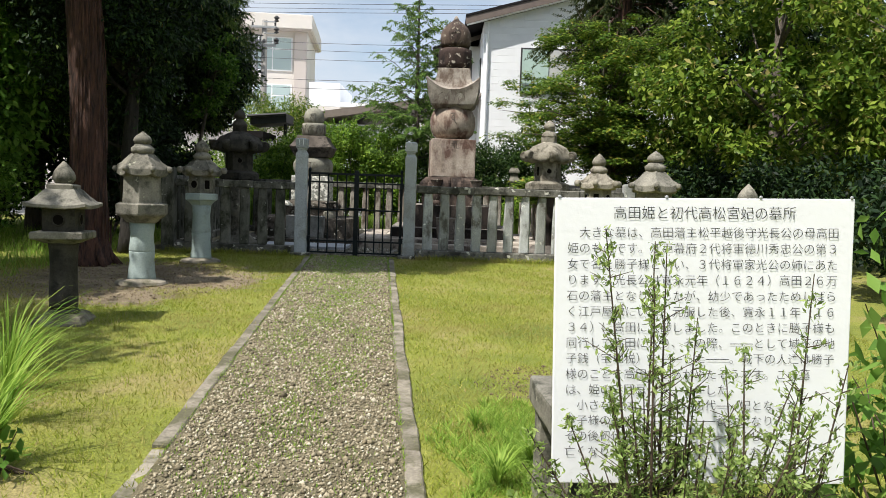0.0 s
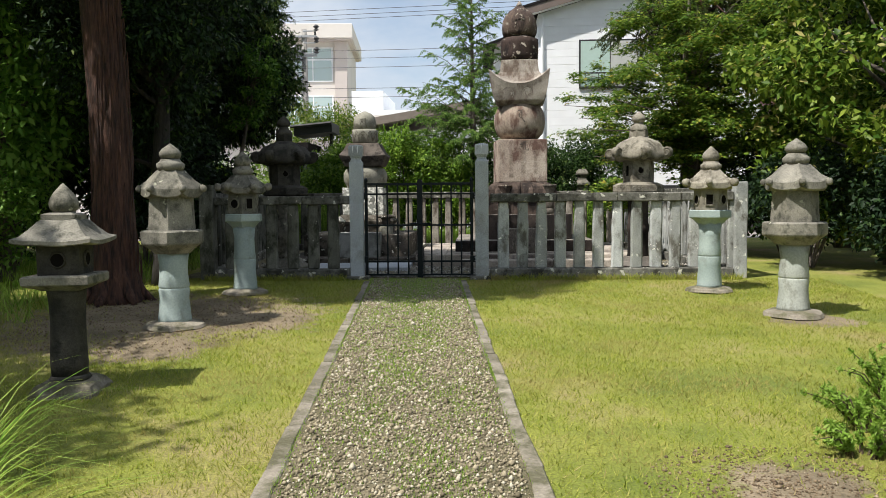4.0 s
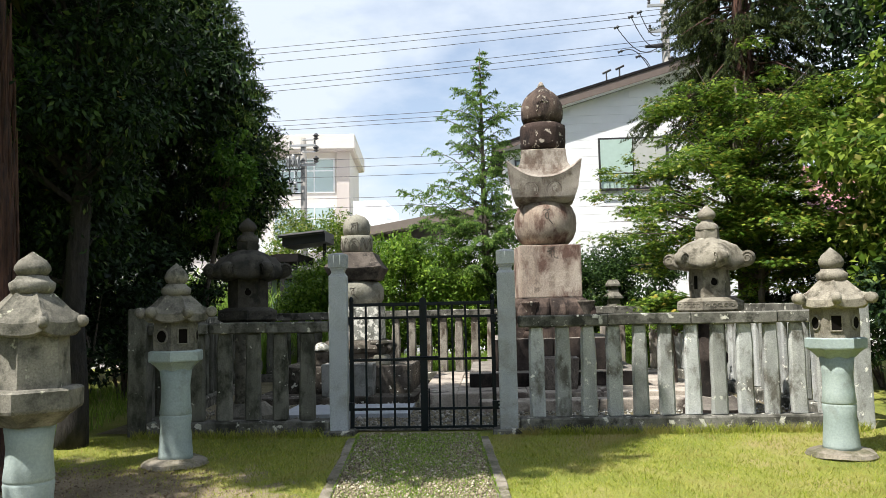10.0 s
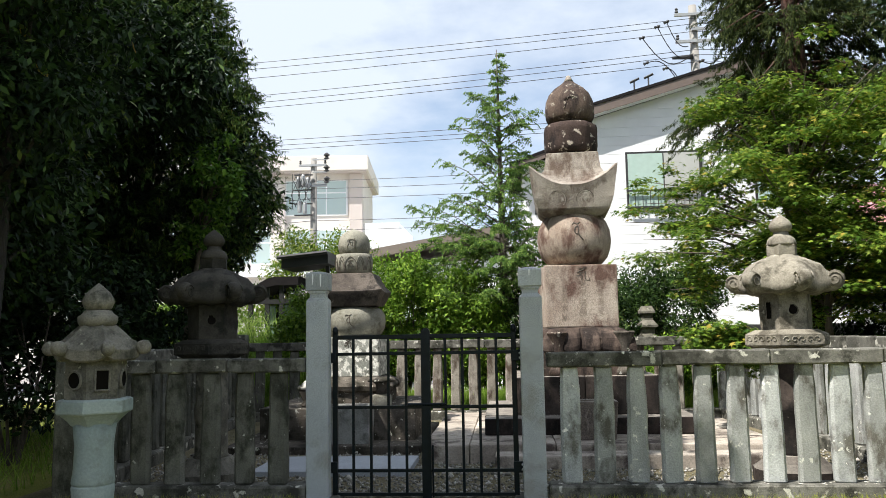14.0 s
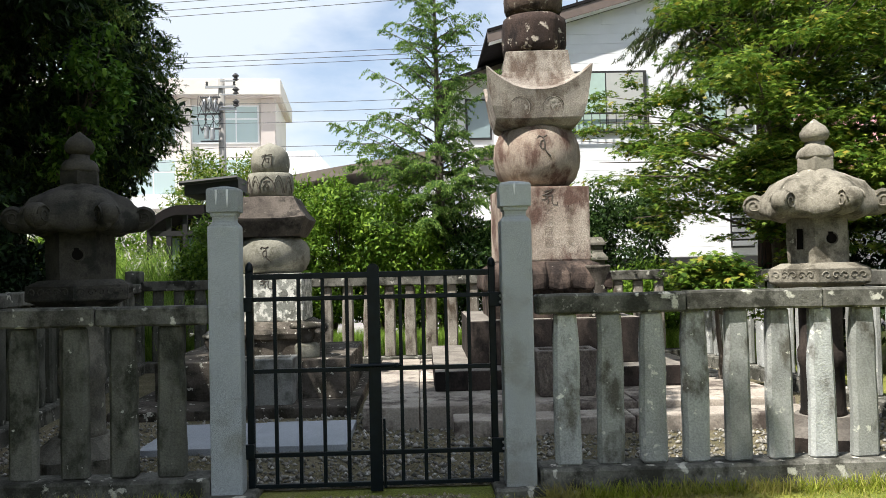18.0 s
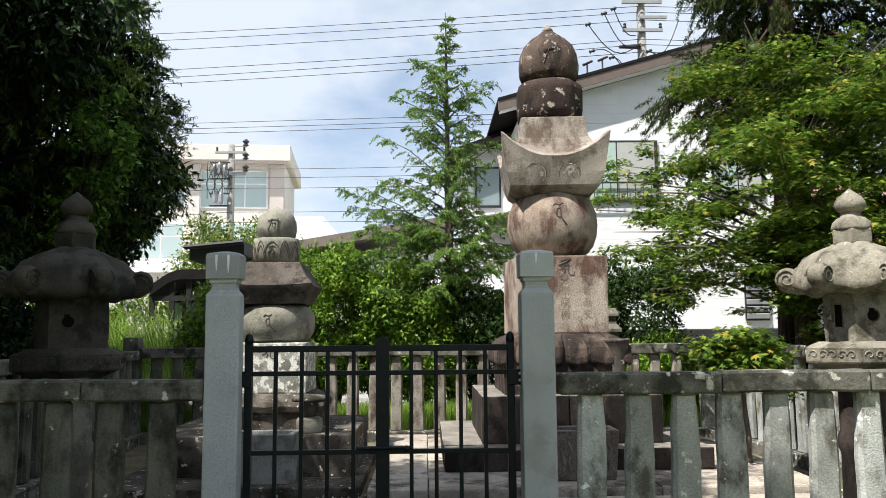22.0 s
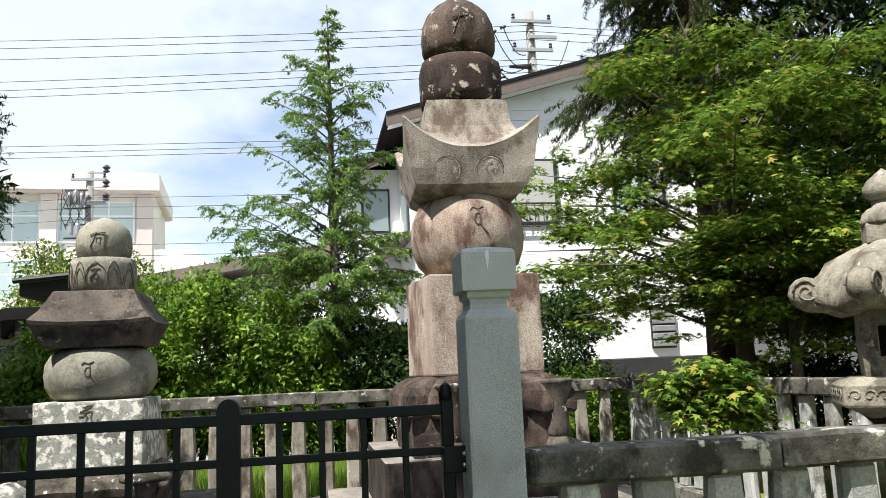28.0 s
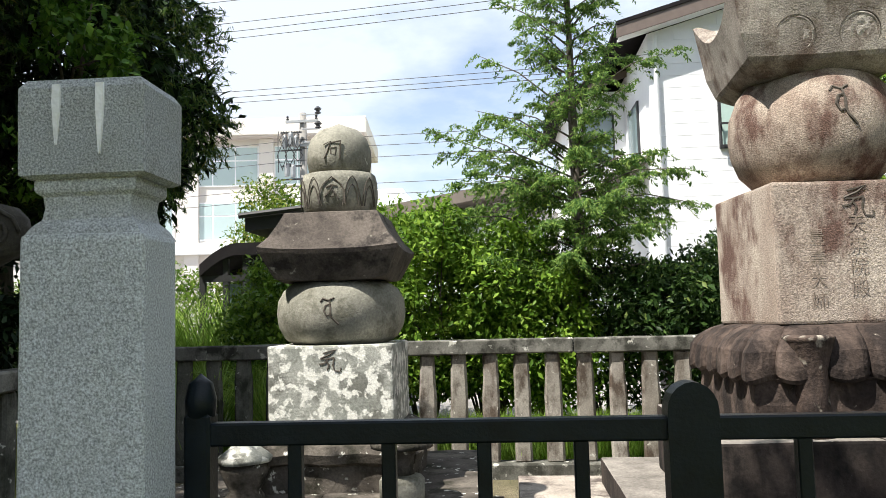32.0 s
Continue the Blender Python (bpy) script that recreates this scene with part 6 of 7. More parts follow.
# shrubs behind the fence
rng = np.random.default_rng(14)
HEDGE_L, DARK_L = "leafy green shrub behind the fence", "dark glossy shrub in the shade"
for x, y, r, h, lab, mt, ll in ((-2.7, 8.1, 0.75, 2.2, HEDGE_L, M_HEDGE, 0.085), (-1.95, 8.2, 0.75, 2.7, HEDGE_L, M_HEDGE, 0.085), (-1.2, 7.9, 0.8, 2.85, HEDGE_L, M_HEDGE, 0.085), (-0.45, 8.1, 0.75, 2.75, HEDGE_L, M_HEDGE, 0.085), (0.15, 8.0, 0.6, 2.0, HEDGE_L, M_HEDGE, 0.08),
                           (0.9, 9.2, 1.0, 2.3, DARK_L, M_LEAFMID, 0.09), (1.45, 8.0, 0.75, 2.0, DARK_L, M_LEAFMID, 0.09), (2.15, 8.6, 0.8, 2.4, DARK_L, M_LEAFMID, 0.085), (3.0, 9.8, 0.8, 2.5, DARK_L, M_LEAFMID, 0.085), (3.9, 9.6, 0.9, 2.95, DARK_L, M_LEAFMID, 0.085), (-3.12, 8.3, 0.26, 2.25, HEDGE_L, M_HEDGE, 0.065), (-5.9, 12.6, 0.8, 2.45, HEDGE_L, M_HEDGE, 0.09), (-6.9, 12.2, 1.0, 2.3, HEDGE_L, M_HEDGE, 0.09), (-8.0, 12.4, 1.0, 2.3, HEDGE_L, M_HEDGE, 0.09), (-9.0, 12.6, 1.2, 2.0, HEDGE_L, M_HEDGE, 0.09), (-4.1, 13.5, 1.4, 4.25, "tall bush before the pale building", M_BROAD, 0.09), (-2.4, 9.8, 1.1, 2.7, HEDGE_L, M_HEDGE, 0.09), (-0.6, 9.6, 1.0, 2.6, HEDGE_L, M_HEDGE, 0.09),
                           (3.45, 6.9, 0.55, 1.25, "low bright green shrub at the fence corner", M_HEDGE, 0.07), (-7.6, 2.2, 1.2, 2.6, DARK_L, M_LEAFDARK, 0.11), (-9.6, 5.6, 1.5, 2.8, DARK_L, M_LEAFDARK, 0.11), (-8.2, -1.6, 1.1, 1.3, "rounded green shrub beyond the soil", M_HEDGE, 0.08), (-9.4, -4.4, 1.4, 1.6, "rounded green shrub beyond the soil", M_HEDGE, 0.08),
                           (-4.6, 5.3, 0.8, 2.4, DARK_L, M_LEAFDARK, 0.11), (-6.3, 1.1, 0.95, 1.7, DARK_L, M_LEAFMID, 0.09), (-4.7, 3.6, 0.85, 2.6, DARK_L, M_LEAFDARK, 0.11), (-4.6, 2.0, 0.85, 2.6, DARK_L, M_LEAFDARK, 0.11), (-5.8, -0.4, 0.9, 2.1, "leafy green shrub beyond the soil", M_FRESH, 0.09), (-6.4, -1.9, 1.0, 2.2, "leafy green shrub beyond the soil", M_FRESH, 0.09), (-6.9, 8.2, 1.1, 1.8, DARK_L, M_LEAFDARK, 0.10),
                           (5.7, 1.6, 0.9, 1.8, DARK_L, M_LEAFDARK, 0.10), (6.1, 3.6, 1.0, 2.0, DARK_L, M_LEAFDARK, 0.10), (5.4, 5.6, 0.9, 1.5, DARK_L, M_LEAFDARK, 0.10), (6.6, 0.0, 1.0, 1.8, DARK_L, M_LEAFDARK, 0.10), (7.2, -2.4, 1.1, 1.8, DARK_L, M_LEAFDARK, 0.10), (6.6, -4.6, 1.0, 1.6, DARK_L, M_LEAFDARK, 0.10)):
    cl = crown_clumps((0, 0, h * 0.56), (r, r, h * 0.40), 60, 0.33 * max(r, 0.9), rng, 0.8, 0.4)
    pts, out = in_clumps(cl, 700 if x < -8.1 else 2600 if ll < 0.09 else 2300 if h > 4 else 1700 if 12 < y < 13 else 1600 if ll > 0.105 else 1200, rng, 0.3)
    t = thing("shrub", x, y, 0, lab, "shrub", "shrubs")
    for k, c in enumerate(cl[:9]):
        part("stem", bm_tube([(0.06 * math.cos(k), 0.06 * math.sin(k), -0.02), (0.3 * r * math.cos(k), 0.3 * r * math.sin(k), h * 0.3), tuple(c[:3])], [0.02, 0.014, 0.004], 5), M_BARK2, t)
    part("foliage", leaves("foliage", pts, out, ll, ll * 0.45, mt, rng, 0.2), mt, t)


def star_leaves(name, centres, outward, size, material, rng):
    """Small palmate leaves, each a fan of five pointed lobes."""
    n = len(centres)
    nrm = unit(np.array([0, 0, 1.0]) + outward * 0.30 + rng.normal(size=(n, 3)) * 0.30)
    d = unit(outward * np.array([1, 1, 0.2]) + rng.normal(size=(n, 3)) * 0.5 + np.array([0, 0, -0.25]))
    s = unit(np.cross(d, nrm))
    d = np.cross(nrm, s)
    k = size * rng.uniform(0.65, 1.3, (n, 1))
    v = [centres - d * k * 0.25]
    for a, ln in ((-1.75, 0.62), (-1.30, 0.30), (-0.85, 0.92), (-0.42, 0.40), (0.0, 1.1), (0.42, 0.40), (0.85, 0.92), (1.30, 0.30), (1.75, 0.62)):
        v.append(centres + (d * math.cos(a) + s * math.sin(a)) * k * ln - nrm * k * 0.16 * ln)
    verts = np.stack(v, 1).reshape(-1, 3)
    t = (np.array([(0, q, q + 1) for q in range(1, 9)])[None] + 10 * np.arange(n)[:, None, None]).reshape(-1, 3)
    return mesh_np(name, verts, t, material)


# maples beyond the fence: flat sprays of small leaves on thin dark branches
def maple(x, y, z0, z1, spread, n_bough, label, trunk_pts, radii, seed):
    r = np.random.default_rng(seed)
    lim, sprays = [], []
    for k in range(n_bough):
        f = (k + r.random()) / n_bough
        a = k * 2.4 + r.normal() * 0.5
        z = z0 + (z1 - z0) * f
        reach = spread * (0.55 + 0.5 * r.random()) * math.sin(math.pi * (0.26 + 0.60 * f))
        if math.cos(a) < 0.1 and z < 3.2 and z0 > 1.4:
            reach *= 1.0 if z > 2.35 else 0.78
        e = np.array([math.cos(a) * reach, math.sin(a) * reach, z])
        s0 = np.array([0.05, 0.05, z0 * 0.6 + 0.62 * (z - z0 * 0.6)])
        m = s0 * 0.5 + e * 0.5 + np.array([0, 0, 0.22])
        lim.append(bm_tube([tuple(s0), tuple(m), tuple(e)], [0.026, 0.014, 0.004], 5))
        for q in range(8):
            u = 0.30 + 0.70 * r.random()
            p = s0 * (1 - u) ** 2 + 2 * u * (1 - u) * m + e * u * u + r.normal(size=3) * np.array([0.3, 0.3, 0.17]) * min(1.0, spread)
            w = r.uniform(0.18, 0.46) * min(1.0, 0.4 + 0.6 * spread)
            sprays.append((p[0], p[1], p[2], w, w * r.uniform(0.7, 1.3), r.uniform(0.05, 0.15)))
    pts, out = in_clumps(sprays, 2800, r, 0.05)
    tree_of("maple_tree", x, y, label, trunk_pts, radii, M_BARK2, lim, star_leaves("crown", pts, out, 0.052, M_MAPLE, r), M_MAPLE)


maple(4.75, 5.35, 1.75, 5.0, 2.75, 47, "spreading maple with open sprays of small green leaves", [(0, 0, -0.05), (0.05, 0, 0.7), (0.05, 0.05, 1.6), (0.0, 0.1, 3.0), (0.1, 0.1, 4.9)], [0.13, 0.11, 0.09, 0.06, 0.015], 15)
maple(3.08, 2.95, 0.92, 1.2, 0.36, 13, "low maple sprays spreading inside the fence corner", [(0, 0, -0.02), (0.02, 0, 0.4), (0.0, 0.02, 0.8), (0.02, 0.02, 1.3)], [0.03, 0.025, 0.018, 0.006], 35)
maple(4.75, 4.4, 1.6, 3.1, 1.4, 16, "low maple branches spreading over the fence", [(0, 0, -0.05), (0.0, 0, 0.6), (0.0, 0.02, 1.4), (0.05, 0.05, 2.4)], [0.07, 0.06, 0.045, 0.012], 25)

# tall dark conifer behind the maple
rng = np.random.default_rng(16)
limbs, cs, os_ = [], [], []
for k in range(210):
    f = rng.random() ** 1.2
    z = 4.6 + 6.0 * f
    a = rng.uniform(0, 6.28)
    reach = 2.2 * (1 - 0.68 * f) * rng.uniform(0.45, 1.0)
    tip = np.array([math.cos(a) * reach, math.sin(a) * reach, z - 0.30 * reach])
    root = np.array([0, 0, z])
    mid_l = (root + tip) / 2 + np.array([0, 0, 0.16 * reach])
    limbs.append(bm_tube([tuple(root), tuple(mid_l), tuple(tip)], [0.03, 0.016, 0.005], 5))
    for q in range(20):
        u = 0.25 + 0.75 * rng.random() ** 0.8
        p0 = root * (1 - u) ** 2 + 2 * u * (1 - u) * mid_l + tip * u * u + rng.normal(size=3) * 0.10
        d = unit((tip - root) * 0.5 + rng.normal(size=(1, 3)) * 0.45 + np.array([0, 0, -0.55]))[0]
        ln = rng.uniform(0.22, 0.50)
        w = rng.random((76, 1))
        cs.append(p0 + d * ln * w + rng.normal(size=(76, 3)) * 0.016)
        os_.append(unit(d + rng.normal(size=(76, 3)) * 0.5))
tree_of("cedar_tree", 5.45, 6.9, "tall dark conifer with drooping needle sprays", [(0, 0, -0.05), (0, 0, 2), (0, 0.0, 5), (0, 0, 10.8)], [0.30, 0.25, 0.2, 0.04], M_BARK,
        limbs, leaves("crown", np.concatenate(cs), np.concatenate(os_), 0.085, 0.0115, M_NEEDLEDARK, rng, 0.35, 0.5, 0.15, 0.5), M_NEEDLEDARK)

# broad-leaved evergreen by the lanterns
rng = np.random.default_rng(17)
for x, y, rx, h, cnt in ((7.1, 1.9, 2.2, 6.2, 120), (9.6, -1.0, 2.6, 6.5, 110), (9.0, 5.5, 2.4, 6.0, 80), (10.5, -6.5, 2.8, 6.0, 80)):
    cl = crown_clumps((0, 0, h * 0.50), (rx, rx, h * 0.47), cnt, 0.46, rng, 0.8, 0.6)
    pts, out = in_clumps(cl, 1250, rng, 0.35)
    tree_of("broadleaf_tree", x, y, "broad evergreen tree with glossy yellow-green leaves", [(0, 0, -0.05), (0.05, 0, 1.6), (0, 0.05, h * 0.85)], [0.16, 0.12, 0.03], M_BARK2,
            limb_bms((0, 0, 0.8), cl, 0.04, rng, 0.3), leaves("crown", pts, out, 0.135, 0.07, M_BROAD, rng, 0.3), M_BROAD, group="glossy evergreens")

# dark trees closing the place around and behind
rng = np.random.default_rng(18)
for x, y, r, h in ((13, 12, 3.2, 4.5), (-14, 13, 3.4, 5.0), (-12, -17, 3.4, 4.5), (12, -17, 3.4, 4.5), (0, -24, 3.6, 4.5), (-22, 2, 4, 5.0), (18, 2, 4, 5.0)):
    cl = crown_clumps((0, 0, h), (r, r, h * 0.75), 60, 0.95, rng, 0.8, 0.5)
    pts, out = in_clumps(cl, 200, rng, 0.3)
    tree_of("evergreen_tree", x, y, "distant dark evergreen tree", [(0, 0, -0.05), (0, 0, h), (0, 0, h * 1.5)], [0.2, 0.14, 0.04], M_BARK2, [], leaves("crown", pts, out, 0.24, 0.11, M_LEAFDARK, rng, 0.3), M_LEAFDARK, group="dark evergreens")


def sprig_bush(x, y, stems, h, spread, label, leaf_len, mat_leaf, seed, dense=26):
    """A bush of thin upright stems with small leaves along side twigs."""
    r = np.random.default_rng(seed)
    t = thing("bush", x, y, -0.015, label, "bush")
    tubes, cs, os_ = [], [], []
    for k in range(stems):
        a = r.uniform(0, 6.28)
        hh = h * r.uniform(0.45, 1.0)
        tip = np.array([math.cos(a) * spread * r.uniform(0.2, 1) , math.sin(a) * spread * 0.45 * r.uniform(0.2, 1), hh])
        b = np.array([math.cos(a) * 0.06, math.sin(a) * 0.04, 0])
        mid_p = b + (tip - b) * 0.5 + np.array([0, 0, 0.06])
        tubes.append(bm_tube([tuple(b), tuple(mid_p), tuple(tip)], [0.006, 0.004, 0.0015], 5))
        for q in range(int(dense * hh / h)):
            s = 0.12 + 0.88 * r.random()
            p = b * (1 - s) ** 2 + 2 * s * (1 - s) * mid_p + tip * s * s
            d = unit(r.normal(size=(1, 3)))[0] * np.array([1, 0.6, 0.4]) + np.array([0, 0, 0.45])
            tw = 0.16 * (1.15 - s) * r.uniform(0.5, 1.2) * h
            if tw > 0.05:
                tubes.append(bm_tube([tuple(p), tuple(p + d * tw)], [0.002, 0.001], 4))
            for _ in range(7):
                u = r.random()
                cs.append(p + d * tw * u + r.normal(size=3) * 0.008)
                os_.append(d + r.normal(size=3) * 0.5)
    tagged(part("twig", joined(tubes), M_STEM, t), kind="stuff")
    part("foliage", leaves("foliage", np.array(cs), unit(np.array(os_)), leaf_len, leaf_len * 0.36, mat_leaf, r, -0.2), mat_leaf, t)
    return t


sprig_bush(2.02, -10.05, 60, 0.90, 0.50, "wiry green shrub with small leaves before the sign", 0.023, M_SPRIG, 31, 50)
sprig_bush(1.99, -10.05, 7, 1.36, 0.26, "tall thin shoots with small leaves before the sign", 0.023, M_SPRIG, 32, 56)
sprig_bush(2.28, -10.02, 9, 1.22, 0.25, "tall thin shoots with small leaves before the sign", 0.023, M_SPRIG, 36, 52)
sprig_bush(1.80, -10.1, 34, 0.58, 0.36, "low shoots at the foot of the sign", 0.027, M_SPRIG, 33, 22)
sprig_bush(2.36, -10.07, 34, 0.58, 0.36, "green shoots at the foot of the sign", 0.027, M_SPRIG, 34, 22)
for k, (x, y, h, s) in enumerate(((3.35, -5.6, 0.35, 0.4), (2.95, -6.2, 0.3, 0.4), (3.45, -6.2, 0.4, 0.4), (3.0, -6.75, 0.38, 0.4), (2.75, -7.2, 0.3, 0.35), (3.3, -7.1, 0.45, 0.4), (3.8, -6.4, 0.5, 0.4), (2.95, -7.7, 0.4, 0.4), (3.5, -7.8, 0.5, 0.4), (2.72, -6.6, 0.2, 0.3), (3.75, -5.4, 0.4, 0.4), (2.6, -7.75, 0.24, 0.3))):
    sprig_bush(x, y, 26, h * 0.85, s, "leafy green weeds at the edge of the lawn", 0.036, M_WEED, 40 + k, 18)
rng = np.random.default_rng(51)
for x, y, h, n_l, s in ((3.05, -9.35, 0.9, 260, 0.3), (3.35, -9.1, 1.2, 260, 0.35), (3.2, -9.8, 0.6, 220, 0.3), (3.9, -8.9, 1.4, 260, 0.4), (-0.62, -8.75, 0.2, 80, 0.16)):
    t = thing("leafy_plant", x, y, -0.015, "leafy plant with fresh green leaves", "plant", "leafy plants")
    st = [(rng.normal() * s * 0.8, rng.normal() * s * 0.7, h * rng.uniform(0.5, 1)) for _ in range(9)]
    for k, p in enumerate(st):
        part("stem", bm_tube([(0.02 * k, 0, 0), (p[0] * 0.5, p[1] * 0.5, p[2] * 0.6), p], [0.006, 0.004, 0.002], 5), M_STEM, t)
    c = np.array([st[i % 9] for i in range(n_l)]) * np.array([1, 1, 1]) * rng.uniform(0.35, 1.05, (n_l, 1)) + rng.normal(size=(n_l, 3)) * 0.07
    part("foliage", leaves("foliage", c, unit(rng.normal(size=(n_l, 3))), 0.10, 0.055, M_FRESH, rng, 0.3), M_FRESH, t)


def grass_tuft(x, y, n_b, length, label, seed, lean=(0, 0)):
    """Arching blades, each a narrow bent strip."""
    r = np.random.default_rng(seed)
    v, f = [], []
    for k in range(n_b):
        a = r.uniform(0, 6.28)
        ln = length * r.uniform(0.5, 1.1)
        out = ln * r.uniform(0.2, 0.75)
        dx, dy = math.cos(a) * out + lean[0], math.sin(a) * out + lean[1]
        w = r.uniform(0.004, 0.008) * (1.5 if length > 1.3 else 1.0)
        sx, sy = -math.sin(a) * w, math.cos(a) * w
        i0 = len(v)
        for q in range(6):
            s = q / 5
            px, py, pz = dx * s ** 1.6, dy * s ** 1.6, ln * (s * 1.0 - 0.42 * s ** 3)
            k2 = 1 - 0.92 * s
            v += [(px - sx * k2, py - sy * k2, pz), (px + sx * k2, py + sy * k2, pz)]
        for q in range(5):
            i = i0 + 2 * q
            f += [(i, i + 1, i + 3), (i, i + 3, i + 2)]
    ob = tagged(part("grass_tuft", mesh_np("grass_tuft", v, f, M_TALLGRASS), M_TALLGRASS), label, "grass", "grass tufts")
    ob.matrix_basis = pose(x, y, -0.015 + lie(y))
    return ob


for k, (x, y) in enumerate(((-0.95, -8.1), (-1.25, -7.5), (-0.72, -8.7), (-1.4, -7.9))):
    grass_tuft(x, y, 90, 0.92, "tuft of long arching grass beside the lawn", 61 + k, (0.15, 0))
grass_tuft(1.62, -8.75, 90, 0.30, "green grass tuft beside the bench", 63)
grass_tuft(1.80, -8.45, 90, 0.26, "green grass tuft beside the bench", 64)
grass_tuft(2.45, -8.75, 110, 0.42, "yellowish drooping grass tuft behind the bench", 65)
grass_tuft(1.55, -7.95, 50, 0.22, "green grass tuft in the lawn", 66)
grass_tuft(-3.3, 6.9, 120, 1.6, "tall reedy grass behind the fence corner", 67)
grass_tuft(-2.7, 6.8, 120, 1.4, "tall reedy grass behind the fence corner", 68)
grass_tuft(-4.75, 9.4, 140, 2.0, "tall reedy grass behind the fence corner", 71)
grass_tuft(-5.3, 9.6, 140, 2.0, "tall reedy grass behind the fence corner", 72)
grass_tuft(-3.9, 7.4, 120, 1.6, "tall reedy grass behind the fence corner", 69)
for k, (x, y) in enumerate(((-4.3, 8.1), (-4.8, 8.5), (-3.9, 8.5), (-5.3, 8.0), (-2.3, 6.75), (-2.9, 7.2), (-2.0, 7.1), (-3.5, 6.6), (-2.55, 6.6), (-3.1, 6.55))):
    grass_tuft(x, y, 150, 1.65, "tall reedy grass behind the fence corner", 90 + k)
for k, (x, y) in enumerate(((-4.9, 9.3), (-5.3, 9.7), (-5.7, 9.9), (-4.5, 9.5), (-5.1, 10.0), (-4.2, 9.3), (-3.8, 9.1), (-6.1, 10.0))):
    grass_tuft(x, y, 220, 2.9, "tall reedy grass in the sun behind the fence corner", 120 + k)


# ---- white house ----
house = thing("house", 0.38, 13.6, 0.25, "white two-storey house with horizontal siding and brown verge", "house")
RX = 6.9
bm = bmesh.new()
prof = [(2.1, -0.3), (8.6, -0.3), (8.6, 6.15), (RX, 7.60), (2.1, 6.24)]
f = bm.faces.new([bm.verts.new((x, 0.03, z)) for x, z in prof])
ext = bmesh.ops.extrude_face_region(bm, geom=[f])
bmesh.ops.translate(bm, vec=(0, 8.0, 0), verts=[v for v in ext["geom"] if isinstance(v, bmesh.types.BMVert)])
walls = part("wall", bm, M_SIDING, house)
nb = 28
for k in range(nb):
    z0, z1 = 1.15 + k * 0.225, 1.15 + (k + 1) * 0.225 - 0.004
    top_l = 2.1 if z1 < 6.2 else 2.1 + (z1 - 6.2) / 1.36 * 4.8 + 0.05
    top_r = 8.6 if z1 < 6.1 else 8.6 - (z1 - 6.1) / 1.45 * 1.7 - 0.1
    if top_r - top_l > 0.2:
        part("siding_board", bm_box(top_l, top_r, 0.0, 0.03, z0, z1, 0.004), M_SIDING, walls)
part("foundation", bm_box(2.05, 8.65, -0.02, 0.04, -0.4, 1.14, 0.01), M_SHADE, house, "dark shaded foundation wall")


def slab_line(x0, z0, x1, z1, thick, y0, y1):
    bm = bmesh.new()
    vs = [bm.verts.new(p) for p in ((x0, y0, z0), (x1, y0, z1), (x1, y0, z1 + thick), (x0, y0, z0 + thick))]
    f = bm.faces.new(vs)
    e = bmesh.ops.extrude_face_region(bm, geom=[f])
    bmesh.ops.translate(bm, vec=(0, y1 - y0, 0), verts=[v for v in e["geom"] if isinstance(v, bmesh.types.BMVert)])
    return bm


rf = part("roof", slab_line(1.5, 6.31, RX, 7.83, 0.07, -0.36, 8.4), M_ROOFDARK, house, "dark metal roof")
part("roof", slab_line(RX, 7.83, 9.2, 6.0, 0.07, -0.36, 8.4), M_ROOFDARK, house, "dark metal roof")
part("verge_board", slab_line(1.5, 6.08, RX, 7.60, 0.225, -0.34, -0.30), M_FASCIA, rf, "brown verge board")
part("verge_board", slab_line(RX, 7.60, 9.2, 5.77, 0.225, -0.34, -0.30), M_FASCIA, rf, "brown verge board")
part("soffit", slab_line(1.55, 6.10, RX, 7.60, 0.02, -0.30, 0.02), M_SIDING, rf)
part("drain_pipe", bm_tube([(2.22, -0.06, 6.2), (2.22, -0.06, 1.0)], 0.04, 8), M_SIDING, house)
for k, (x, z) in enumerate(((3.55, 6.95), (3.9, 7.05))):
    part("roof_bracket", joined([bm_tube([(x, -0.3, z), (x, -0.3, z + 0.25)], 0.02, 6), bm_tube([(x - 0.1, -0.3, z + 0.2), (x + 0.12, -0.3, z + 0.3)], 0.03, 6)]), M_SHADE, rf)


def house_window(x0, x1, z0, z1, curtain=True, rail=True):
    w = part("window", bm_box(x0, x1, -0.05, 0.0, z0, z1, 0.0), M_SHADE, house, "window with dark frame and green curtain")
    n_p = 2
    for k in range(n_p):
        a = x0 + 0.05 + (x1 - x0 - 0.1) * k / n_p
        b = x0 + 0.05 + (x1 - x0 - 0.1) * (k + 1) / n_p - 0.03
        part("pane", bm_box(a, b, -0.056, -0.052, z0 + 0.06, z1 - 0.05, 0), M_CURTAIN if k == 0 else M_BLIND, w)
    if rail:
        part("rail", bm_box(x0, x1, -0.14, -0.11, z0 + 0.42, z0 + 0.46, 0.004), M_SHADE, w)
        part("rail", bm_box(x0, x1, -0.14, -0.11, z0 + 0.02, z0 + 0.05, 0.004), M_SHADE, w)
        for q in range(11):
            x = x0 + (x1 - x0) * q / 10
            part("baluster", bm_box(x - 0.008, x + 0.008, -0.135, -0.115, z0 + 0.02, z0 + 0.44, 0), M_SHADE, w)
        for x in (x0 + 0.02, x1 - 0.02):
            part("bracket", bm_box(x - 0.012, x + 0.012, -0.14, -0.05, z0 + 0.40, z0 + 0.43, 0), M_SHADE, w)


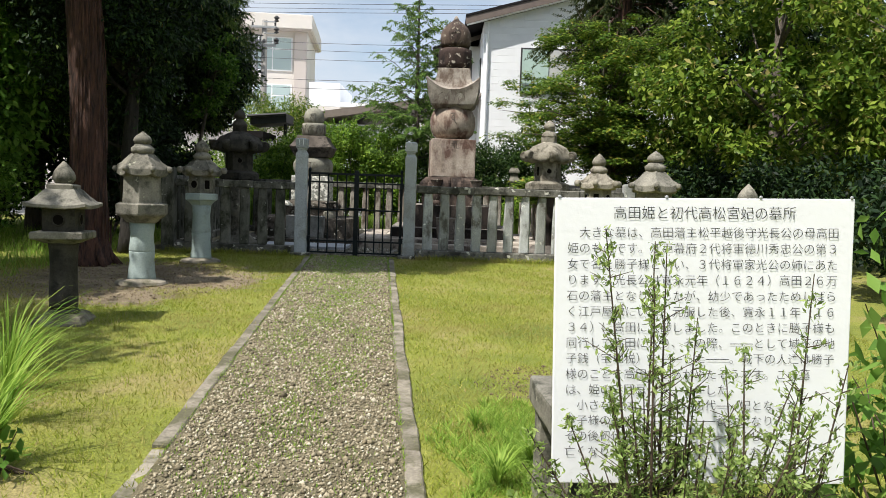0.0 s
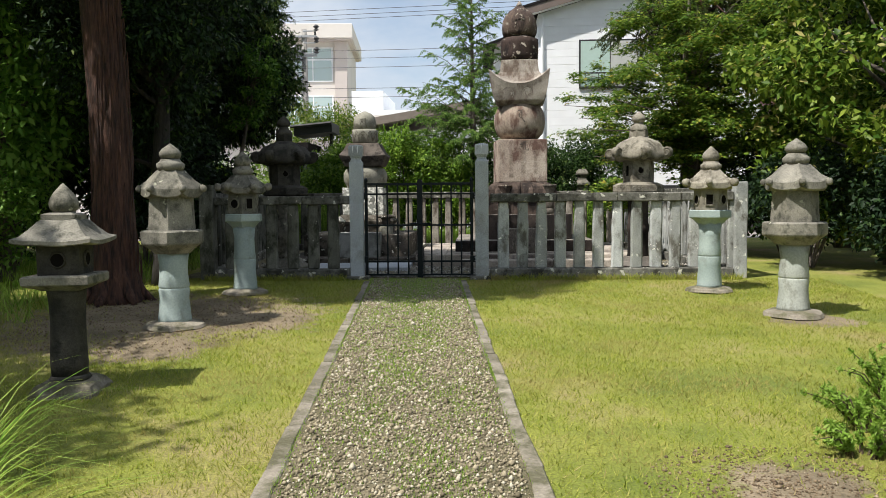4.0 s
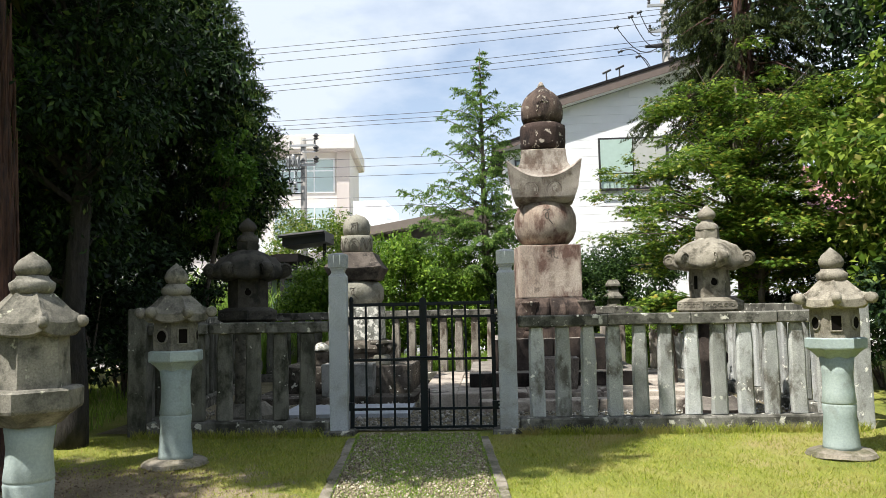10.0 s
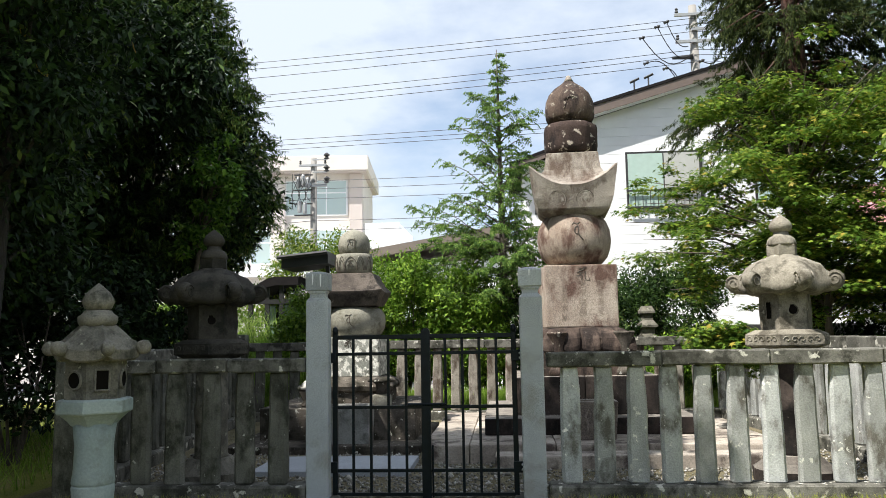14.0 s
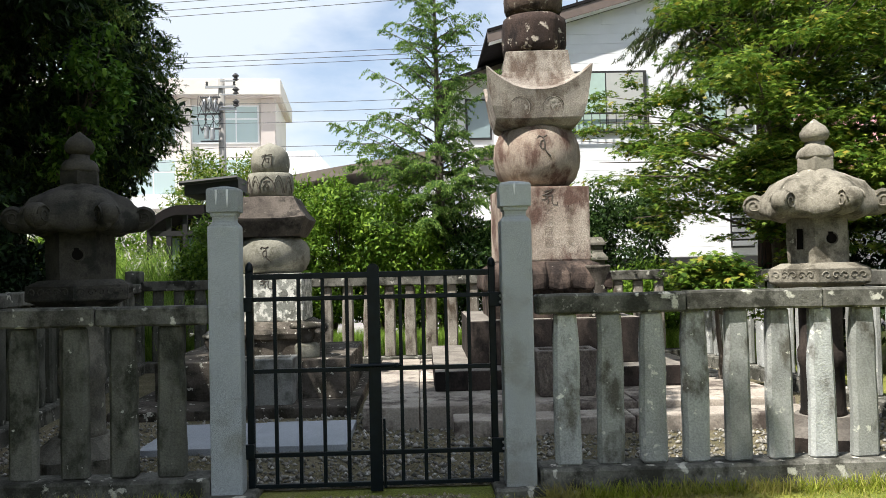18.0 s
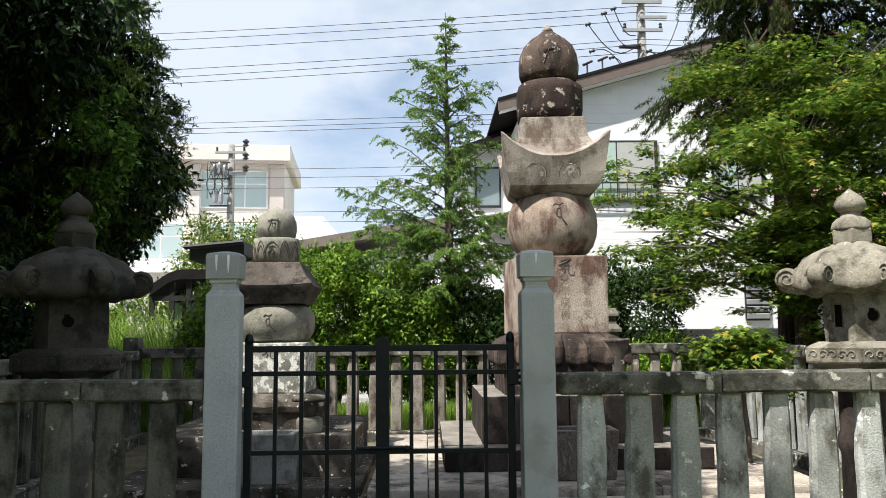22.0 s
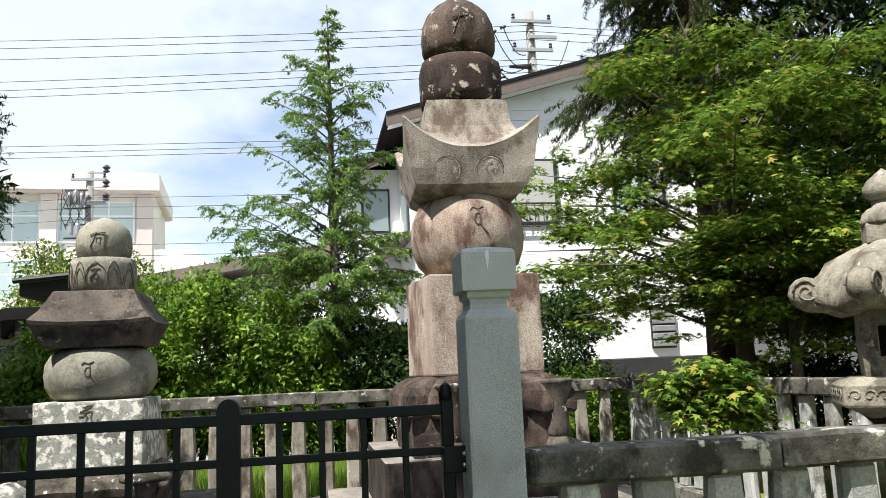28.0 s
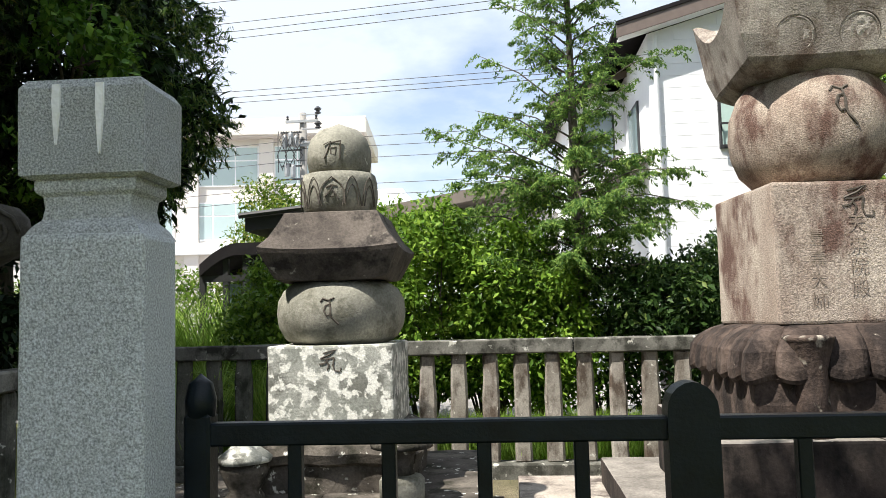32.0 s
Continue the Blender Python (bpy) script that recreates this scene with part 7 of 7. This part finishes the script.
lv = part("louvre_window", bm_box(7.02, 7.56, -0.05, 0.0, 1.33, 2.19, 0.004), M_SHADE, house, "small louvred window")
for k in range(5):
    part("louvre", bm_box(7.04, 7.54, -0.10, -0.052, 1.37 + 0.16 * k, 1.49 + 0.16 * k, 0.01), M_METAL, lv)
house_window(3.30, 5.16, 4.03, 5.46)
house_window(6.4, 7.6, 4.1, 5.3, rail=False)
# the side of the house with its eaves and lower roof
sidep = part("side_wing", bm_box(0.85, 2.12, 3.0, 7.5, -0.3, 6.0, 0.01), M_SIDING, house, "side wing with a lower roof")
part("wing_roof", slab_line(0.45, 5.75, 2.15, 6.35, 0.09, 2.5, 8.0), M_ROOFDARK, sidep)
part("side_canopy", slab_line(1.35, 3.62, 2.12, 3.95, 0.10, 0.3, 7.0), M_ROOFBROWN, sidep, "lower brown canopy roof")
part("wing_verge", slab_line(0.45, 5.60, 2.15, 6.20, 0.15, 2.52, 2.56), M_FASCIA, sidep)
wv = part("window", bm_box(1.15, 1.85, 2.95, 2.99, 4.4, 5.5, 0), M_SHADE, sidep)
part("pane", bm_box(1.21, 1.8, 2.94, 2.946, 4.46, 5.44, 0), M_GLASS, wv)
wv = part("window", bm_box(2.06, 2.10, 1.2, 2.4, 4.1, 5.3, 0), M_SHADE, house)
part("pane", bm_box(2.05, 2.056, 1.26, 2.34, 4.16, 5.24, 0), M_GLASS, wv)

red = thing("house", 12.2, 15.5, 0, "low house with a faded red roof behind the trees", "house")
part("wall", bm_box(-4.0, 5.0, 0, 6, 0, 3.4, 0.01), M_SIDING, red)
bm = bmesh.new()
vs = [bm.verts.new(p) for p in ((-4.6, -0.8, 3.2), (5.6, -0.8, 3.2), (5.6, 3.0, 5.6), (-4.6, 3.0, 5.6), (5.6, 6.8, 3.2), (-4.6, 6.8, 3.2))]
for q in ((0, 1, 2, 3), (3, 2, 4, 5), (0, 3, 5), (1, 4, 2)):
    bm.faces.new([vs[i] for i in q])
part("roof", bm, M_REDROOF, red, "faded red metal roof")


# ---- school building ----
school = thing("school_building", -7.45, 43.9, 0, "pale concrete building with bands of windows", "building", turn=5)
part("wall", bm_box(-42, -0.9, 0.0, 7.4, 0, 11.75, 0), M_SCHOOL, school)
part("roof_slab", bm_box(-43, -0.5, -1.0, 8.2, 11.75, 12.7, 0.03), M_SCHOOL, school)
part("eave_soffit", bm_box(-42.8, -0.65, -0.9, 8.0, 11.69, 11.745, 0), M_SCHOOL2, school)
for k, x in enumerate((-1.35, -6.3, -10.6, -15.5, -20.3, -25.0)):
    part("pilaster", bm_box(x - 0.42, x + 0.42, -0.28, 0.0, 0, 11.68, 0.02), M_SCHOOL if k else M_SCHOOL2, school)
for row, (z0, z1) in enumerate(((9.0, 11.3), (5.9, 8.1))):
    for k in range(5):
        x1 = -1.9 - 4.86 * k
        x0 = x1 - 4.0
        w = part("window", bm_box(x0, x1, -0.06, 0.0, z0, z1, 0), M_SIDING, school, "row of white-framed windows")
        for q in range(3):
            a = x0 + 0.08 + (x1 - x0 - 0.1) * q / 3
            for (c, d) in ((z0 + 0.08, z0 + 0.62 * (z1 - z0)), (z0 + 0.66 * (z1 - z0), z1 - 0.08)):
                part("pane", bm_box(a, a + 1.22, -0.075, -0.062, c, d, 0), M_PALEGLASS, w)
part("ledge", bm_box(-42, -0.9, -0.5, 0.0, 5.1, 5.75, 0.02), M_SIDING, school)
lowb = thing("low_building", -3.42, 15.0, 0, "low building with a flat brown roof edge", "building")
part("wall", bm_box(0.3, 4.0, 0.4, 5, 0, 3.25, 0), M_SIDING, lowb)
part("roof_edge", slab_line(0.0, 3.30, 4.2, 3.97, 0.24, 0, 5.2), M_ROOFBROWN, lowb)
farb = thing("far_building", -3.1, 34.0, 0, "distant white flat-roofed building", "building")
part("wall", bm_box(-3.4, 7.0, 0, 8, 0, 5.7, 0), M_SCHOOL, farb)
part("roof_slab", bm_box(-1.6, 7.2, -0.3, 8.3, 5.7, 5.95, 0), M_SIDING, farb)
part("stair_block", bm_box(-3.4, -1.62, 0, 6, 5.7, 7.05, 0.02), M_SIDING, farb)

shelter = thing("shelter", -4.55, 11.2, 0, "dark shelter with a curved roof beyond the grass", "shelter")
def arch_z(x):
    return 2.30 + 0.32 * math.sin(math.pi * 0.5 * min(1.0, max(0.0, (x + 0.52) / 0.62)))


xs = [-0.52 + 1.12 * k / 16 for k in range(17)]
bm = bmesh.new()
rim = [bm.verts.new((x, -0.05, arch_z(x))) for x in xs] + [bm.verts.new((x, -0.05, arch_z(x) - 0.19)) for x in reversed(xs)]
e = bmesh.ops.extrude_face_region(bm, geom=[bm.faces.new(rim)])
bmesh.ops.translate(bm, vec=(0, 1.85, 0), verts=[v for v in e["geom"] if isinstance(v, bmesh.types.BMVert)])
bmesh.ops.recalc_face_normals(bm, faces=bm.faces[:])
part("roof", bm, M_ROOFDARK, shelter)
for x in (-0.5, -0.12, 0.2, 0.52):
    part("post", bm_box(x - 0.045, x + 0.045, 0.02, 0.10, 0, arch_z(x) - 0.19, 0), M_BLACK, shelter)
part("beam", bm_box(-0.5, 0.55, 0.015, 0.06, 2.02, 2.12, 0), M_BLACK, shelter)
part("back_wall", bm_box(-0.48, 0.58, 1.5, 1.56, 0, 2.2, 0), M_BLACK, shelter)
for x in (-0.31, 0.04, 0.36):
    part("panel", bm_box(x - 0.13, x + 0.13, 0.9, 0.92, 0.9, 2.02, 0), M_GLASS, shelter)
board = thing("roof_gutter", -3.83, 11.1, 0, "dark projecting roof end on a post", "roof")
part("roof", slab_line(-0.50, 2.80, 0.55, 2.90, 0.26, 0.06, 1.2), M_BLACK, board)
part("gutter", bm_tube([(-0.58, 0, 3.04), (0.55, 0, 3.14)], 0.045, 8), M_BLACK, board)
part("post", bm_box(0.40, 0.48, 0.5, 0.6, 0, 2.88, 0), M_BLACK, board)


# ---- poles and cables ----
def utility_pole(x, y, h, label):
    t = thing("utility_pole", x, y, 0, label, "utility pole", "utility poles")
    part("shaft", bm_lathe([(0.19, 0), (0.13, h)], 14), M_CONC, t, smooth=True)
    for z in (h - 0.35, h - 1.25):
        arm = part("crossarm", bm_box(-0.62, 0.62, -0.2, -0.12, z - 0.05, z + 0.05, 0.005), M_METAL, t)
        for q in (-0.55, 0.55):
            part("insulator", bm_lathe([(0.03, 0), (0.06, 0.05), (0.035, 0.09), (0.055, 0.14), (0.02, 0.18)], 8), M_SHADE, arm, at=(q, -0.16, z + 0.05))
    return t


p1 = utility_pole(6.95, 19.5, 11.85, "grey concrete utility pole with crossarms and cables")
part("transformer", bm_lathe([(0.0, 8.6), (0.24, 8.62), (0.25, 9.3), (0.0, 9.35)], 14), M_METAL, p1, at=(-0.4, -0.2, 0))
for k, (x0, x1, za, zb, dip) in enumerate(((-1.7, -0.15, 10.75, 10.1, 0.55), (-1.2, -0.1, 11.1, 10.15, 0.5), (-0.9, -0.25, 11.25, 10.4, 0.3), (0.15, 1.1, 9.9, 10.9, 0.5), (0.1, 0.9, 9.6, 9.9, 0.45), (-1.6, -0.5, 9.9, 9.0, -0.4), (-1.0, -0.4, 9.7, 8.7, -0.3))):
    part("jumper_cable", bm_tube([(x0 + (x1 - x0) * q / 8, -0.25, za + (zb - za) * q / 8 - dip * math.sin(math.pi * q / 8)) for q in range(9)], 0.016, 5), M_WIRE, p1)
    part("insulator", bm_lathe([(0.02, -0.1), (0.06, -0.08), (0.03, -0.02), (0.06, 0.04), (0.02, 0.1)], 8), M_SHADE, p1, at=pose(x0, -0.25, za, 0, 70, 0))
for x0, x1, z in ((-0.75, -0.1, 10.05), (0.1, 0.7, 9.55)):
    part("strain_arm", bm_tube([(x0, -0.2, z), (x1, -0.1, z + 0.05)], [0.05, 0.09], 8), M_SHADE, p1)
part("upper_arm", bm_box(-0.1, 0.75, -0.22, -0.14, 10.95, 11.05, 0.005), M_METAL, p1, at=pose(0, 0, 0))
p2 = utility_pole(-8.3, 30.4, 9.0, "utility pole with grey transformers before the pale building")
p2.scale = (1.08, 1.08, 1.08)
for q, z in ((-0.62, 7.62), (-0.4, 7.72), (-0.2, 7.6), (-0.55, 6.55), (-0.32, 6.5)):
    part("transformer", bm_lathe([(0.0, 0.0), (0.085, 0.01), (0.10, 0.1), (0.10, 0.42), (0.06, 0.5), (0.0, 0.52)], 10), M_METAL, p2, at=(q, -0.3, z))
for z in (8.22, 7.55, 6.95, 6.45):
    part("crossbar", bm_box(-0.8, 0.0, -0.26, -0.2, z - 0.03, z + 0.03, 0.004), M_SHADE, p2)
for k, z in enumerate((9.0, 8.45, 7.95)):
    part("insulator", bm_lathe([(0.03, 0.0), (0.13, 0.05), (0.06, 0.12), (0.15, 0.2), (0.05, 0.3)], 8), M_SHADE, p2, at=pose(0.62, -0.2, z - 0.12))
    part("bracket", bm_box(0.0, 0.62, -0.24, -0.18, z - 0.14, z - 0.09, 0.004), M_METAL, p2)
for k in range(9):
    x, sw = -0.85 + 0.1 * k, 0.16 * math.sin(k * 2.1)
    part("jumper_cable", bm_tube([(x, -0.35, 8.25), (x + sw, -0.42, 8.0 - 0.04 * k), (x - sw, -0.42, 7.3), (x + 0.5 * sw, -0.38, 6.7 + 0.05 * k)], 0.016, 5), M_WIRE, p2)



def cable(a, b, sag, r=0.010):
    pts = []
    for k in range(13):
        u = k / 12
        p = Vector(a).lerp(Vector(b), u)
        p.z -= sag * 4 * u * (1 - u)
        pts.append(p)
    return tagged(part("power_cable", bm_tube(pts, r, 5), M_WIRE), "thin black overhead cable", "cable", "overhead cables")


for z_mid, slope in ((10.97, 0.035), (10.77, 0.037), (10.49, 0.041), (9.87, 0.042), (9.67, 0.047), (9.45, 0.044)):
    z_pole = z_mid + 0.16 + slope * 6.33
    cable((-26, 19.9, z_pole - slope * 32.9), (6.9, 19.3, z_pole), 0.25)
    cable((6.9, 19.3, z_pole), (34, 18.5, z_pole + 0.6), 0.5)
for z0, z1 in ((10.05, 10.1), (9.8, 9.9), (9.55, 9.75)):
    cable((-40, 28.5, z0 - 0.3), (24, 26.0, z1 + 0.5), 0.3, 0.012)
for z0, z1 in ((8.6, 8.3), (8.22, 7.9), (7.75, 7.5), (6.7, 6.5), (6.25, 6.1)):
    cable((-8.3, 30.25, z0), (24, 26.0, z1 + 0.9), 0.4, 0.012)
    cable((-40, 30.6, z0 - 0.4), (-8.3, 30.25, z0), 0.4, 0.012)
